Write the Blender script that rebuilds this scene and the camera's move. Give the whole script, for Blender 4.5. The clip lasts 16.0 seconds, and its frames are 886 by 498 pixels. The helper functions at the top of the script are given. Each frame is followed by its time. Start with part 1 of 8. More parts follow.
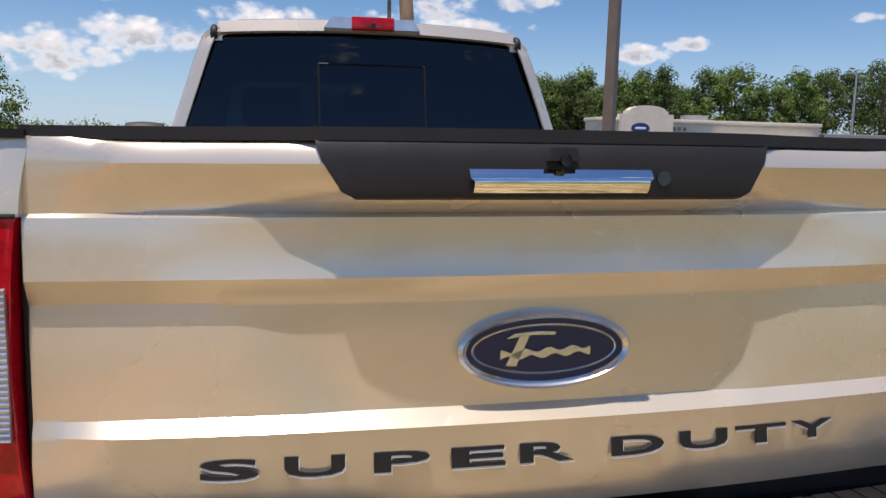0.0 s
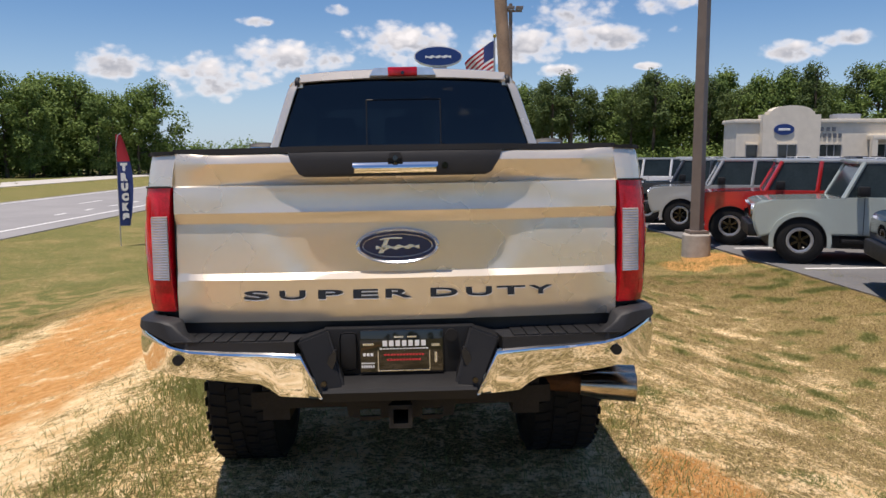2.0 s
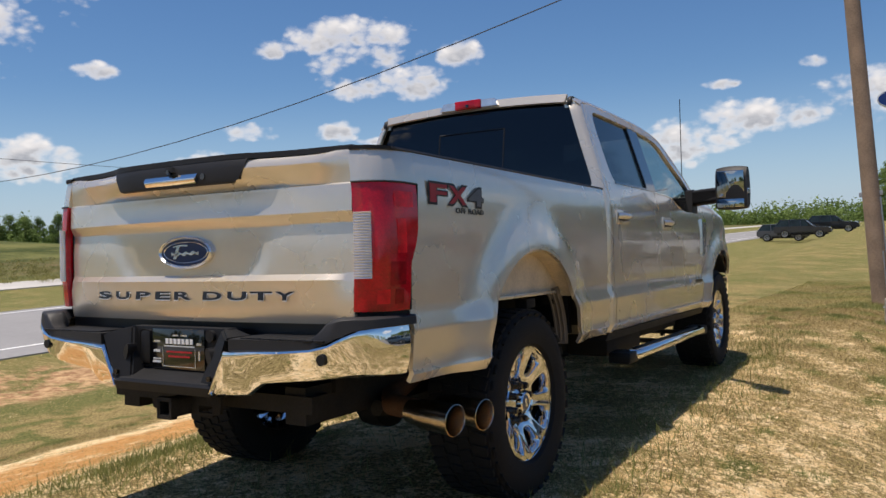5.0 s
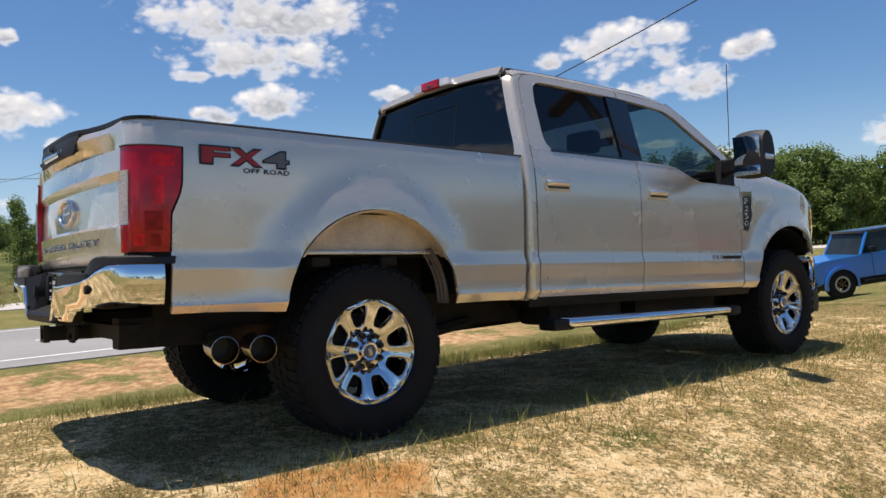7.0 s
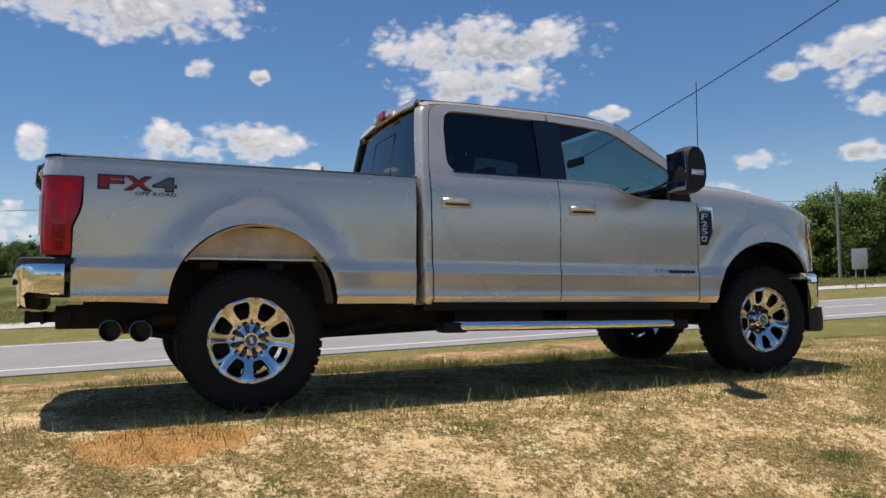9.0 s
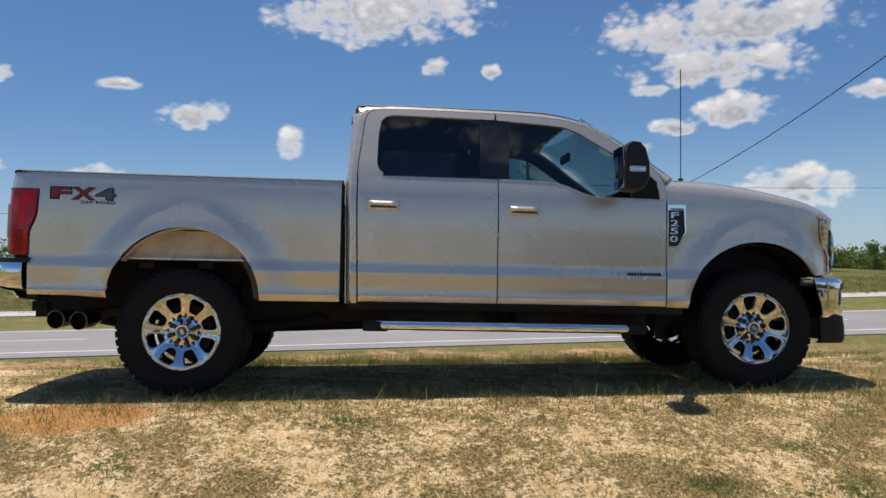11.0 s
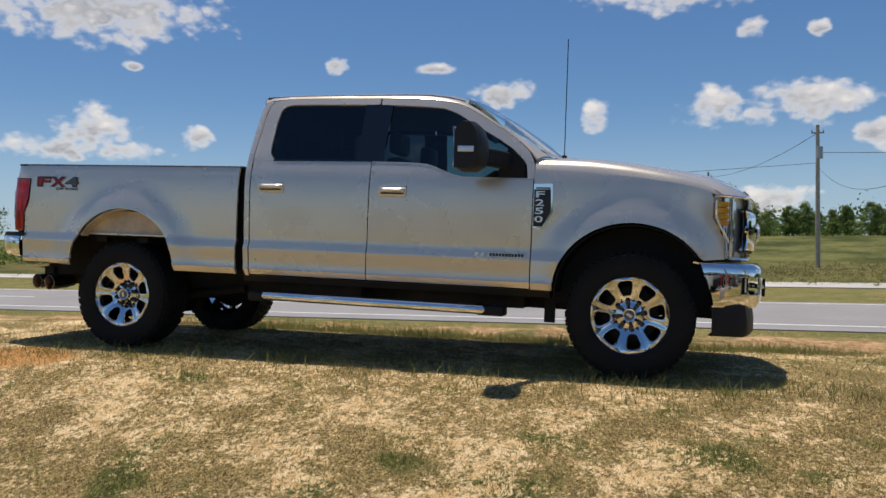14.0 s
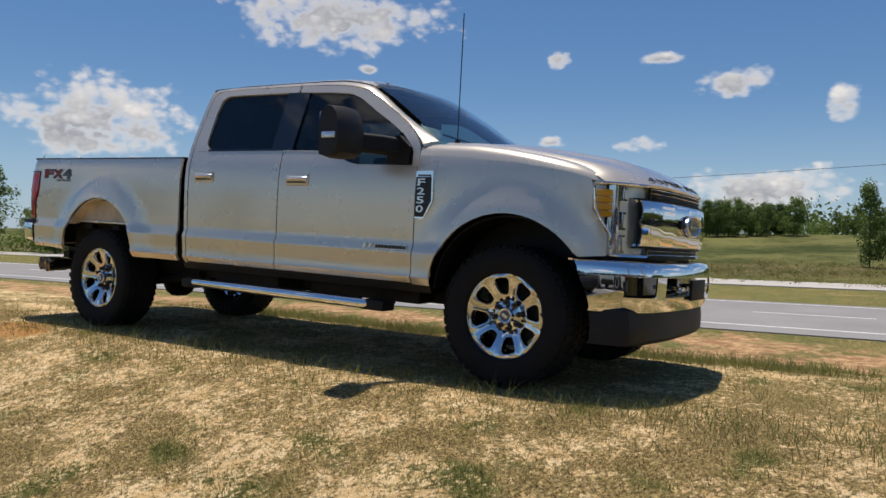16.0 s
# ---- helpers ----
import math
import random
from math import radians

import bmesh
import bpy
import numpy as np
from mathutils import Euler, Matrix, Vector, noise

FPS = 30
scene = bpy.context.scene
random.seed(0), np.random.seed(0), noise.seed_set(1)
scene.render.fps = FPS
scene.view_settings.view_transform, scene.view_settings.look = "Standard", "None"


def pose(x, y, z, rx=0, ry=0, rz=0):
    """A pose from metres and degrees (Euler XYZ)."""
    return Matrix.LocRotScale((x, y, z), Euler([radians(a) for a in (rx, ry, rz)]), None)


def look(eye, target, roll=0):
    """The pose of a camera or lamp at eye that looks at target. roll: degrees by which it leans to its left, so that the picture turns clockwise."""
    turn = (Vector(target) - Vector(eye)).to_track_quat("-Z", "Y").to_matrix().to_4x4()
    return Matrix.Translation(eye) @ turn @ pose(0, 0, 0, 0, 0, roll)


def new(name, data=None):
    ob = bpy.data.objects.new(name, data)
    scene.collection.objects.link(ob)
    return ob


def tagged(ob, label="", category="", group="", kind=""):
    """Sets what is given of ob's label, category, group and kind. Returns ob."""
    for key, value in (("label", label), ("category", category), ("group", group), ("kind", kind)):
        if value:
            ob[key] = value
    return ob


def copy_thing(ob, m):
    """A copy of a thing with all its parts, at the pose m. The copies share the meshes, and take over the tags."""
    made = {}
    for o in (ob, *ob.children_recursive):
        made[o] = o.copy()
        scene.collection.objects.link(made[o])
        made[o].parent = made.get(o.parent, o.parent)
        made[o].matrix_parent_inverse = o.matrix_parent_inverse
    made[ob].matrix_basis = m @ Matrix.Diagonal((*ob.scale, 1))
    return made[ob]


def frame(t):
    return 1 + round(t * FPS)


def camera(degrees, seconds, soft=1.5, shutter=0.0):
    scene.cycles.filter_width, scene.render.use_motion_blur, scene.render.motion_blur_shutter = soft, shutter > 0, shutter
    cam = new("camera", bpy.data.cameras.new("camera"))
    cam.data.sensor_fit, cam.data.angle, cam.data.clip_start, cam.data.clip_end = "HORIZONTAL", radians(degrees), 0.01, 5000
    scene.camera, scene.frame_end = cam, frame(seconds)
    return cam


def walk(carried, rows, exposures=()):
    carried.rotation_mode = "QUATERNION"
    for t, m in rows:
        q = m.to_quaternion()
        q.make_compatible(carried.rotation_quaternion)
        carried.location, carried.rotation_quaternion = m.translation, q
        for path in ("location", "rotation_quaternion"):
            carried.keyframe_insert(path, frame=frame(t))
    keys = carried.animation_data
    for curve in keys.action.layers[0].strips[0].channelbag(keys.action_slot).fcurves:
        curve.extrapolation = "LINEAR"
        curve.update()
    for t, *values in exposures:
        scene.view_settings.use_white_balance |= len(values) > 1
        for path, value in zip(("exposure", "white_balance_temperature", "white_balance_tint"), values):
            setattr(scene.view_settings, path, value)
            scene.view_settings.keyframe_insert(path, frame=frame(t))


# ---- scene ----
cam = camera(59.5, 16.0)
PATH = [
    (0, (-0.452, -2.387, 1.529), (-0.03, -0.45, 1.268), 1.5),
    (0.5, (-0.345, -2.763, 1.549), (-0.04, -0.807, 1.261), 0.8),
    (1, (-0.278, -3.182, 1.534), (-0.052, -1.215, 1.247), 0.8),
    (1.5, (-0.132, -3.576, 1.533), (0.024, -1.6, 1.263), 0.4),
    (2, (0.048, -3.963, 1.521), (0.119, -1.979, 1.282), -0.2),
    (2.5, (0.249, -4.268, 1.514), (0.205, -2.28, 1.301), -0.6),
    (3, (0.662, -4.347, 1.505), (0.467, -2.365, 1.319), -0.8),
    (3.5, (1.098, -4.174, 1.448), (0.712, -2.218, 1.291), -0.8),
    (4, (1.584, -3.906, 1.39), (0.974, -2.006, 1.256), -0.6),
    (4.2, (1.75, -3.776, 1.383), (1.049, -1.907, 1.26), -0.6),
    (6.3, (3.533, -2.529, 1.056), (2.109, -1.125, 1.038), -2.5),
    (6.5, (3.693, -2.408, 1.059), (2.227, -1.048, 1.02), -2.1),
    (7, (4.172, -2.147, 0.952), (2.607, -0.902, 0.946), -2.6),
    (7.5, (4.605, -1.862, 0.862), (2.961, -0.723, 0.893), -3.1),
    (8, (5.009, -1.55, 0.8), (3.296, -0.519, 0.856), -2.9),
    (8.5, (5.417, -1.203, 0.795), (3.636, -0.297, 0.862), -2.3),
    (9, (5.729, -0.762, 0.795), (3.884, 0.008, 0.866), -1.8),
    (9.2, (5.841, -0.579, 0.847), (3.974, 0.136, 0.906), -1.4),
    (11.3, (6.399, 1.505, 0.809), (4.404, 1.638, 0.872), -1.0),
    (11.5, (6.436, 1.691, 0.825), (4.438, 1.78, 0.886), -0.9),
    (12, (6.484, 2.22, 0.768), (4.486, 2.165, 0.827), -0.7),
    (12.5, (6.563, 2.764, 0.758), (4.572, 2.583, 0.8), -0.4),
    (13, (6.503, 3.3, 0.779), (4.528, 2.982, 0.794), -0.3),
    (13.5, (6.438, 3.827, 0.764), (4.486, 3.392, 0.777), -0.1),
    (14, (6.319, 4.331, 0.806), (4.399, 3.77, 0.81), 0.0),
    (14.5, (6.076, 4.812, 0.822), (4.198, 4.124, 0.823), 0.4),
    (15, (5.843, 5.334, 0.844), (4.015, 4.521, 0.843), 0.9),
    (15.5, (5.484, 5.785, 0.831), (3.72, 4.844, 0.823), 1.1),
    (16, (5.116, 6.291, 0.804), (3.427, 5.221, 0.789), 1.0),
]
EXPOSURES = [(0.0, 0.26, 6900, 17), (1.5, 0.25, 6950, 17), (4.0, 0.03, 6900, 15), (7.0, 0.27, 6950, 14), (8.0, 0.13, 6950, 14), (11.5, -0.01, 6850, 13), (14.0, -0.07, 6950, 13), (16.0, -0.10, 6950, 13)]
walk(cam, [(t, look(eye, target, roll)) for t, eye, target, roll in PATH], EXPOSURES)

# ---------------------------------------------------------------- light
SUN_DIR = Vector((-0.132, -0.165, 1.0)).normalized()
SUN_EL = math.asin(SUN_DIR.z)
SUN_AZ = math.atan2(SUN_DIR.x, SUN_DIR.y)

# cumulus clouds: bearing to the left of north, height, half widths (degrees)
CLOUDS_NORTH = [
    (-39.9, 8.8, 1.2, 0.4), (-28.9, 7.4, 1.9, 0.6), (-25.9, 6.8, 2.4, 0.8), (-17.8, 10.2, 2.5, 0.8), (-16.5, 6.2, 1.1, 0.3), (-13.2, 8.3, 4.5, 1.1),
    (-11.6, 9.8, 3.7, 1.2), (-10.8, 6.0, 2.1, 0.5), (-7.6, 7.9, 4.2, 1.5), (0.7, 7.9, 4.5, 1.8), (5.4, 10.2, 1.2, 0.5), (8.2, 7.0, 4.7, 1.4),
    (11.0, 9.3, 1.5, 0.4), (14.2, 5.5, 4.1, 1.7), (20.6, 6.3, 2.7, 1.2), (29.4, 12.6, 1.8, 1.3), (32.3, 5.1, 4.4, 1.2), (34.1, 10.5, 5.7, 1.3),
    (35.6, 6.5, 1.6, 0.4), (37.3, 13.4, 5.2, 2.1), (38.6, 7.3, 1.6, 0.8), (42.6, 12.9, 1.9, 1.0), (44.9, 7.4, 2.2, 0.8),
]
CLOUDS_WEST = [
    (47.5, 4.7, 2.8, 1.2), (54.8, 11.2, 2.1, 0.7), (59.9, 5.4, 3.8, 1.7), (63.0, 10.9, 3.2, 1.4), (63.7, 13.9, 7.1, 1.7), (63.8, 16.6, 9.8, 2.4),
    (67.4, 10.0, 2.0, 0.7), (68.8, 12.6, 1.6, 0.5), (70.6, 8.6, 2.1, 0.5), (74.9, 6.8, 2.3, 0.7), (77.1, 7.8, 1.4, 1.0),
    (80.4, 14.5, 0.9, 0.6), (81.3, 10.0, 4.6, 1.7), (83.3, 3.3, 3.1, 1.3), (84.5, 14.9, 1.2, 0.8), (87.3, 10.0, 2.6, 1.7), (88.9, 18.9, 9.0, 2.6),
]
CLOUDS_SOUTH = [
    (95.0, 9.6, 1.3, 1.3), (99.7, 4.2, 6.0, 1.6), (102.1, 11.4, 2.9, 1.1), (106.9, 13.2, 1.5, 0.5), (108.3, 7.2, 2.0, 0.7),
    (114.2, 13.3, 0.9, 0.8), (114.5, 7.5, 1.3, 0.5), (123.9, 7.9, 1.2, 1.0), (128.1, 12.5, 0.8, 0.4), (130.2, 16.1, 8.4, 2.7), (130.7, 7.9, 3.1, 2.3),
    (131.3, 6.8, 5.5, 1.1), (138.2, 6.6, 1.9, 1.1), (146.7, 8.0, 6.1, 3.1), (168.0, 12.0, 10.0, 3.0), (-60.0, 9.0, 9.0, 2.0), (-150.0, 12.0, 12.0, 3.0),
]


def make_world():
    w = bpy.data.worlds.new("sky")
    scene.world = w
    w.use_nodes = True
    nt = w.node_tree
    nt.nodes.clear()
    N, L = nt.nodes.new, nt.links.new

    def m(op, a, b=None, c=None, clamp=False):
        n = N("ShaderNodeMath")
        n.operation, n.use_clamp = op, clamp
        for i, v in enumerate((a, b, c)):
            if v is None:
                continue
            if isinstance(v, (int, float)):
                n.inputs[i].default_value = v
            else:
                L(v, n.inputs[i])
        return n.outputs[0]

    def rng(v, a, b, c=0.0, d=1.0):
        n = N("ShaderNodeMapRange")
        n.interpolation_type = "SMOOTHSTEP"
        for k, q in zip(("From Min", "From Max", "To Min", "To Max"), (a, b, c, d)):
            n.inputs[k].default_value = q
        L(v, n.inputs["Value"])
        return n.outputs[0]

    sky = N("ShaderNodeTexSky")
    sky.sky_type, sky.sun_disc = "NISHITA", False
    sky.sun_elevation, sky.sun_rotation = SUN_EL, SUN_AZ
    sky.altitude, sky.air_density, sky.dust_density, sky.ozone_density = 100, 1.0, 0.3, 3.0
    tc = N("ShaderNodeTexCoord")
    sep = N("ShaderNodeSeparateXYZ")
    L(tc.outputs["Generated"], sep.inputs[0])
    x, y, z = sep.outputs
    az = m("MULTIPLY", m("ARCTAN2", m("MULTIPLY", x, -1.0), y), 57.2958)
    el = m("MULTIPLY", m("ARCSINE", z), 57.2958)
    com = N("ShaderNodeCombineXYZ")
    L(az, com.inputs[0])
    L(m("MULTIPLY", el, 1.5), com.inputs[1])

    def nz(scale, detail, rough):
        n = N("ShaderNodeTexNoise")
        n.inputs["Scale"].default_value, n.inputs["Detail"].default_value, n.inputs["Roughness"].default_value = scale, detail, rough
        L(com.outputs[0], n.inputs["Vector"])
        return n.outputs[0]

    puff = nz(0.30, 9.0, 0.56)
    best, rise = None, None
    for a, e, wa, we in CLOUDS_NORTH + CLOUDS_WEST + CLOUDS_SOUTH:
        u = m("MULTIPLY_ADD", az, 1.0 / wa, -a / wa)
        v = m("MULTIPLY_ADD", el, 1.0 / we, -e / we)
        s = m("SUBTRACT", 1.0, m("MULTIPLY_ADD", v, v, m("MULTIPLY", u, u)))
        if best is None:
            best, rise = s, v
        else:
            rise = m("MULTIPLY_ADD", m("GREATER_THAN", s, best), m("SUBTRACT", v, rise), rise)
            best = m("MAXIMUM", best, s)
    n2 = N("ShaderNodeTexNoise")
    n2.inputs["Scale"].default_value, n2.inputs["Detail"].default_value = 3.2, 5.0
    L(tc.outputs["Generated"], n2.inputs["Vector"])
    # scattered clouds high overhead
    high = m("MULTIPLY", m("SUBTRACT", n2.outputs[0], 0.60), m("MULTIPLY_ADD", el, 0.25, -5.5, True))
    body = m("MAXIMUM", m("MAXIMUM", best, -1.7), m("MULTIPLY_ADD", high, 6.0, m("MULTIPLY_ADD", m("MULTIPLY_ADD", el, 0.25, -5.5, True), 1.7, -1.7)))
    def lobes(scale):
        n = N("ShaderNodeTexVoronoi")
        n.feature = "SMOOTH_F1"
        n.inputs["Scale"].default_value, n.inputs["Smoothness"].default_value = scale, 0.35
        wob = N("ShaderNodeTexNoise")
        wob.inputs["Scale"].default_value, wob.inputs["Detail"].default_value = scale * 0.9, 2.0
        L(com.outputs[0], wob.inputs["Vector"])
        sh = N("ShaderNodeVectorMath")
        sh.operation = "MULTIPLY_ADD"
        sh.inputs[1].default_value = (1.1 / scale, 1.1 / scale, 0.0)
        L(wob.outputs["Color"], sh.inputs[0])
        L(com.outputs[0], sh.inputs[2])
        L(sh.outputs[0], n.inputs["Vector"])
        return n.outputs["Distance"]

    big, small = lobes(0.42), lobes(1.25)
    dens = m("ADD", m("MULTIPLY", body, 1.25), m("MULTIPLY_ADD", big, -1.5, 0.50))
    dens = m("ADD", dens, m("MULTIPLY_ADD", small, -0.9, 0.34))
    dens = m("ADD", dens, m("MULTIPLY_ADD", puff, 1.5, -0.75))
    dens = m("ADD", dens, m("MULTIPLY_ADD", nz(1.6, 7.0, 0.6), 0.9, -0.45))
    cover = rng(dens, -0.32, 0.95)
    thick = rng(dens, 0.25, 1.1)
    low = rng(m("ADD", rise, m("MULTIPLY_ADD", nz(0.5, 4.0, 0.5), 1.8, -0.9)), 0.85, -0.65)
    crease = m("ADD", m("MULTIPLY_ADD", big, 1.2, -0.32), m("MULTIPLY_ADD", small, 0.7, -0.22))
    grey = m("MULTIPLY", thick, m("MULTIPLY_ADD", low, 0.80, crease, True))
    cc = N("ShaderNodeMix")
    cc.data_type = "RGBA"
    cc.inputs[6].default_value, cc.inputs[7].default_value = (8.4, 8.5, 8.6, 1), (3.7, 4.05, 4.6, 1)
    L(grey, cc.inputs[0])
    mix = N("ShaderNodeMix")
    mix.data_type = "RGBA"
    hsv = N("ShaderNodeHueSaturation")
    hsv.inputs["Saturation"].default_value, hsv.inputs["Value"].default_value = 1.10, 0.83
    # the camera's cooler rendering of blue sky
    cool = N("ShaderNodeMix")
    cool.data_type, cool.blend_type = "RGBA", "MULTIPLY"
    cool.inputs[0].default_value = 1.0
    cool.inputs[7].default_value = (0.84, 0.99, 1.15, 1)
    L(sky.outputs[0], cool.inputs[6])
    L(cool.outputs[2], hsv.inputs["Color"])
    haze = N("ShaderNodeMix")
    haze.data_type = "RGBA"
    haze.inputs[7].default_value = (4.0, 5.6, 7.8, 1)
    L(rng(el, 11.0, -2.0, 0.0, 0.62), haze.inputs[0])
    L(hsv.outputs[0], haze.inputs[6])
    L(m("MULTIPLY", cover, 0.95), mix.inputs[0])
    L(haze.outputs[2], mix.inputs[6])
    L(cc.outputs[2], mix.inputs[7])
    bg = N("ShaderNodeBackground")
    bg.inputs["Strength"].default_value = 0.1
    L(mix.outputs[2], bg.inputs["Color"])
    out = N("ShaderNodeOutputWorld")
    L(bg.outputs[0], out.inputs["Surface"])


make_world()
sun = new("sun", bpy.data.lights.new("sun", "SUN"))
sun.data.energy, sun.data.angle, sun.data.color = 4.7, radians(0.55), (1.0, 0.95, 0.86)
sun.matrix_world = look(SUN_DIR * 60, (0, 0, 0))
scene.view_settings.exposure = 0.0

# ---------------------------------------------------------------- materials


def principled(name):
    mat = bpy.data.materials.new(name)
    mat.use_nodes = True
    return mat, mat.node_tree, mat.node_tree.nodes["Principled BSDF"]


def surf(name, color, rough=0.5, metal=0.0, vary=0.12, scale=6.0, bump=0.0, bump_scale=80.0, coat=0.0, random_obj=0.0, spec=0.5):
    """A plain surface with two scales of variation in colour and roughness and a fine relief."""
    mat, nt, b = principled(name)
    N, L = nt.nodes.new, nt.links.new
    tc = N("ShaderNodeTexCoord")
    big, fine = N("ShaderNodeTexNoise"), N("ShaderNodeTexNoise")
    big.inputs["Scale"].default_value, big.inputs["Detail"].default_value = scale, 4
    fine.inputs["Scale"].default_value, fine.inputs["Detail"].default_value = scale * 14, 3
    for n in (big, fine):
        L(tc.outputs["Object"], n.inputs["Vector"])
    add = N("ShaderNodeMath")
    add.operation = "MULTIPLY_ADD"
    L(fine.outputs[0], add.inputs[0])
    add.inputs[1].default_value = 0.5
    L(big.outputs[0], add.inputs[2])
    src = add.outputs[0]
    if random_obj:
        info = N("ShaderNodeObjectInfo")
        r = N("ShaderNodeMath")
        r.operation = "MULTIPLY_ADD"
        L(info.outputs["Random"], r.inputs[0])
        r.inputs[1].default_value = random_obj
        L(src, r.inputs[2])
        src = r.outputs[0]
    ramp = N("ShaderNodeValToRGB")
    lo = [max(0.0, c * (1 - vary)) for c in color]
    hi = [min(1.0, c * (1 + vary)) for c in color]
    ramp.color_ramp.elements[0].position, ramp.color_ramp.elements[1].position = 0.45, 1.05 + random_obj * 0.5
    ramp.color_ramp.elements[0].color, ramp.color_ramp.elements[1].color = (*lo, 1), (*hi, 1)
    L(src, ramp.inputs[0])
    L(ramp.outputs[0], b.inputs["Base Color"])
    rr = N("ShaderNodeMapRange")
    rr.inputs["To Min"].default_value, rr.inputs["To Max"].default_value = max(0.0, rough * 0.85), min(1.0, rough * 1.15)
    L(big.outputs[0], rr.inputs["Value"])
    L(rr.outputs[0], b.inputs["Roughness"])
    b.inputs["Metallic"].default_value = metal
    b.inputs["Specular IOR Level"].default_value = spec
    if coat:
        b.inputs["Coat Weight"].default_value, b.inputs["Coat Roughness"].default_value = coat, 0.05
    if bump:
        nb = N("ShaderNodeTexNoise")
        nb.inputs["Scale"].default_value, nb.inputs["Detail"].default_value = bump_scale, 3
        L(tc.outputs["Object"], nb.inputs["Vector"])
        bp = N("ShaderNodeBump")
        bp.inputs["Strength"].default_value, bp.inputs["Distance"].default_value = bump, 0.01
        L(nb.outputs[0], bp.inputs["Height"])
        L(bp.outputs[0], b.inputs["Normal"])
    return mat


def glass(name, tint, rough=0.02, base=0.05):
    """A tinted pane: clear film by tint, gloss by Fresnel."""
    mat, nt, b = principled(name)
    nt.nodes.remove(b)
    N, L = nt.nodes.new, nt.links.new
    tr, gl, fr, mx = N("ShaderNodeBsdfTransparent"), N("ShaderNodeBsdfGlossy"), N("ShaderNodeLayerWeight"), N("ShaderNodeMixShader")
    tr.inputs[0].default_value = (*tint, 1)
    gl.inputs["Color"].default_value, gl.inputs["Roughness"].default_value = (1, 1, 1, 1), rough
    pw, sc = N("ShaderNodeMath"), N("ShaderNodeMath")
    fr.inputs["Blend"].default_value = 0.5
    pw.operation, sc.operation = "POWER", "MULTIPLY_ADD"
    pw.inputs[1].default_value, sc.inputs[1].default_value, sc.inputs[2].default_value = 5.0, 0.95, base
    L(fr.outputs["Facing"], pw.inputs[0])
    L(pw.outputs[0], sc.inputs[0])
    tc, nz, mr = N("ShaderNodeTexCoord"), N("ShaderNodeTexNoise"), N("ShaderNodeMapRange")
    nz.inputs["Scale"].default_value = 3.0
    mr.inputs["To Min"].default_value, mr.inputs["To Max"].default_value = rough * 0.5, rough * 2.0
    L(tc.outputs["Object"], nz.inputs["Vector"])
    L(nz.outputs[0], mr.inputs["Value"])
    L(mr.outputs[0], gl.inputs["Roughness"])
    L(sc.outputs[0], mx.inputs[0])
    L(tr.outputs[0], mx.inputs[1])
    L(gl.outputs[0], mx.inputs[2])
    L(mx.outputs[0], nt.nodes["Material Output"].inputs["Surface"])
    return mat


def car_paint(name, color, metal=0.0, rough=0.3):
    mat = surf(name, color, rough, metal, vary=0.03, scale=2.0, coat=1.0)
    return mat


PAINT = car_paint("pale_gold_metallic_paint", (0.75, 0.672, 0.562), 0.56, 0.27)
CHROME = surf("chrome", (0.86, 0.86, 0.87), 0.035, 1.0, vary=0.02, scale=3)
BLACK = surf("black_moulded_plastic", (0.009, 0.009, 0.010), 0.55, vary=0.2, scale=8, bump=0.08, bump_scale=500, spec=0.3)
GREY_PLASTIC = surf("grey_black_plastic", (0.018, 0.018, 0.020), 0.55, vary=0.15, scale=8, bump=0.08, bump_scale=500, spec=0.35)
GLOSS_BLACK = surf("gloss_black", (0.006, 0.006, 0.007), 0.06, vary=0.1, coat=0.6)
RUBBER = surf("tyre_rubber", (0.012, 0.012, 0.0125), 0.8, vary=0.35, scale=7, bump=0.15, bump_scale=160, spec=0.25)
DIRTY_STEEL = surf("dark_frame_steel", (0.016, 0.014, 0.012), 0.7, vary=0.5, scale=9, bump=0.2, bump_scale=90, spec=0.25)
RUST = surf("rusty_pipe", (0.10, 0.045, 0.02), 0.7, 0.3, vary=0.5, scale=12, bump=0.2)
INNER = surf("inner_body_panel", (0.55, 0.46, 0.34), 0.55, vary=0.3, scale=6)
RED_LENS = surf("red_lamp_lens", (0.48, 0.004, 0.013), 0.12, vary=0.5, scale=11, coat=0.5, spec=0.3)
CLEAR_LENS = surf("clear_lamp_lens", (0.72, 0.73, 0.76), 0.10, 0.55, vary=0.15, scale=20, coat=1.0)
AMBER = surf("amber_lens", (0.95, 0.42, 0.02), 0.15, vary=0.2, scale=20, coat=1.0)
BLUE_ENAMEL = surf("blue_enamel", (0.004, 0.014, 0.075), 0.3, vary=0.1, coat=0.4)
SILVER = surf("silver_lettering", (0.75, 0.75, 0.75), 0.25, 0.9, vary=0.05)
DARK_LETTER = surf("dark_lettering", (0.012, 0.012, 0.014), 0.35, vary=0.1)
RED_DECAL = surf("red_decal", (0.30, 0.012, 0.02), 0.35, vary=0.1)
GREY_DECAL = surf("grey_decal", (0.10, 0.11, 0.13), 0.35, vary=0.1)
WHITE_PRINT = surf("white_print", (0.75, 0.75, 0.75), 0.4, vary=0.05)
RED_PRINT = surf("red_print", (0.55, 0.02, 0.03), 0.4, vary=0.05)
SEAT = surf("dark_seat_leather", (0.016, 0.015, 0.014), 0.5, vary=0.2, bump=0.1)
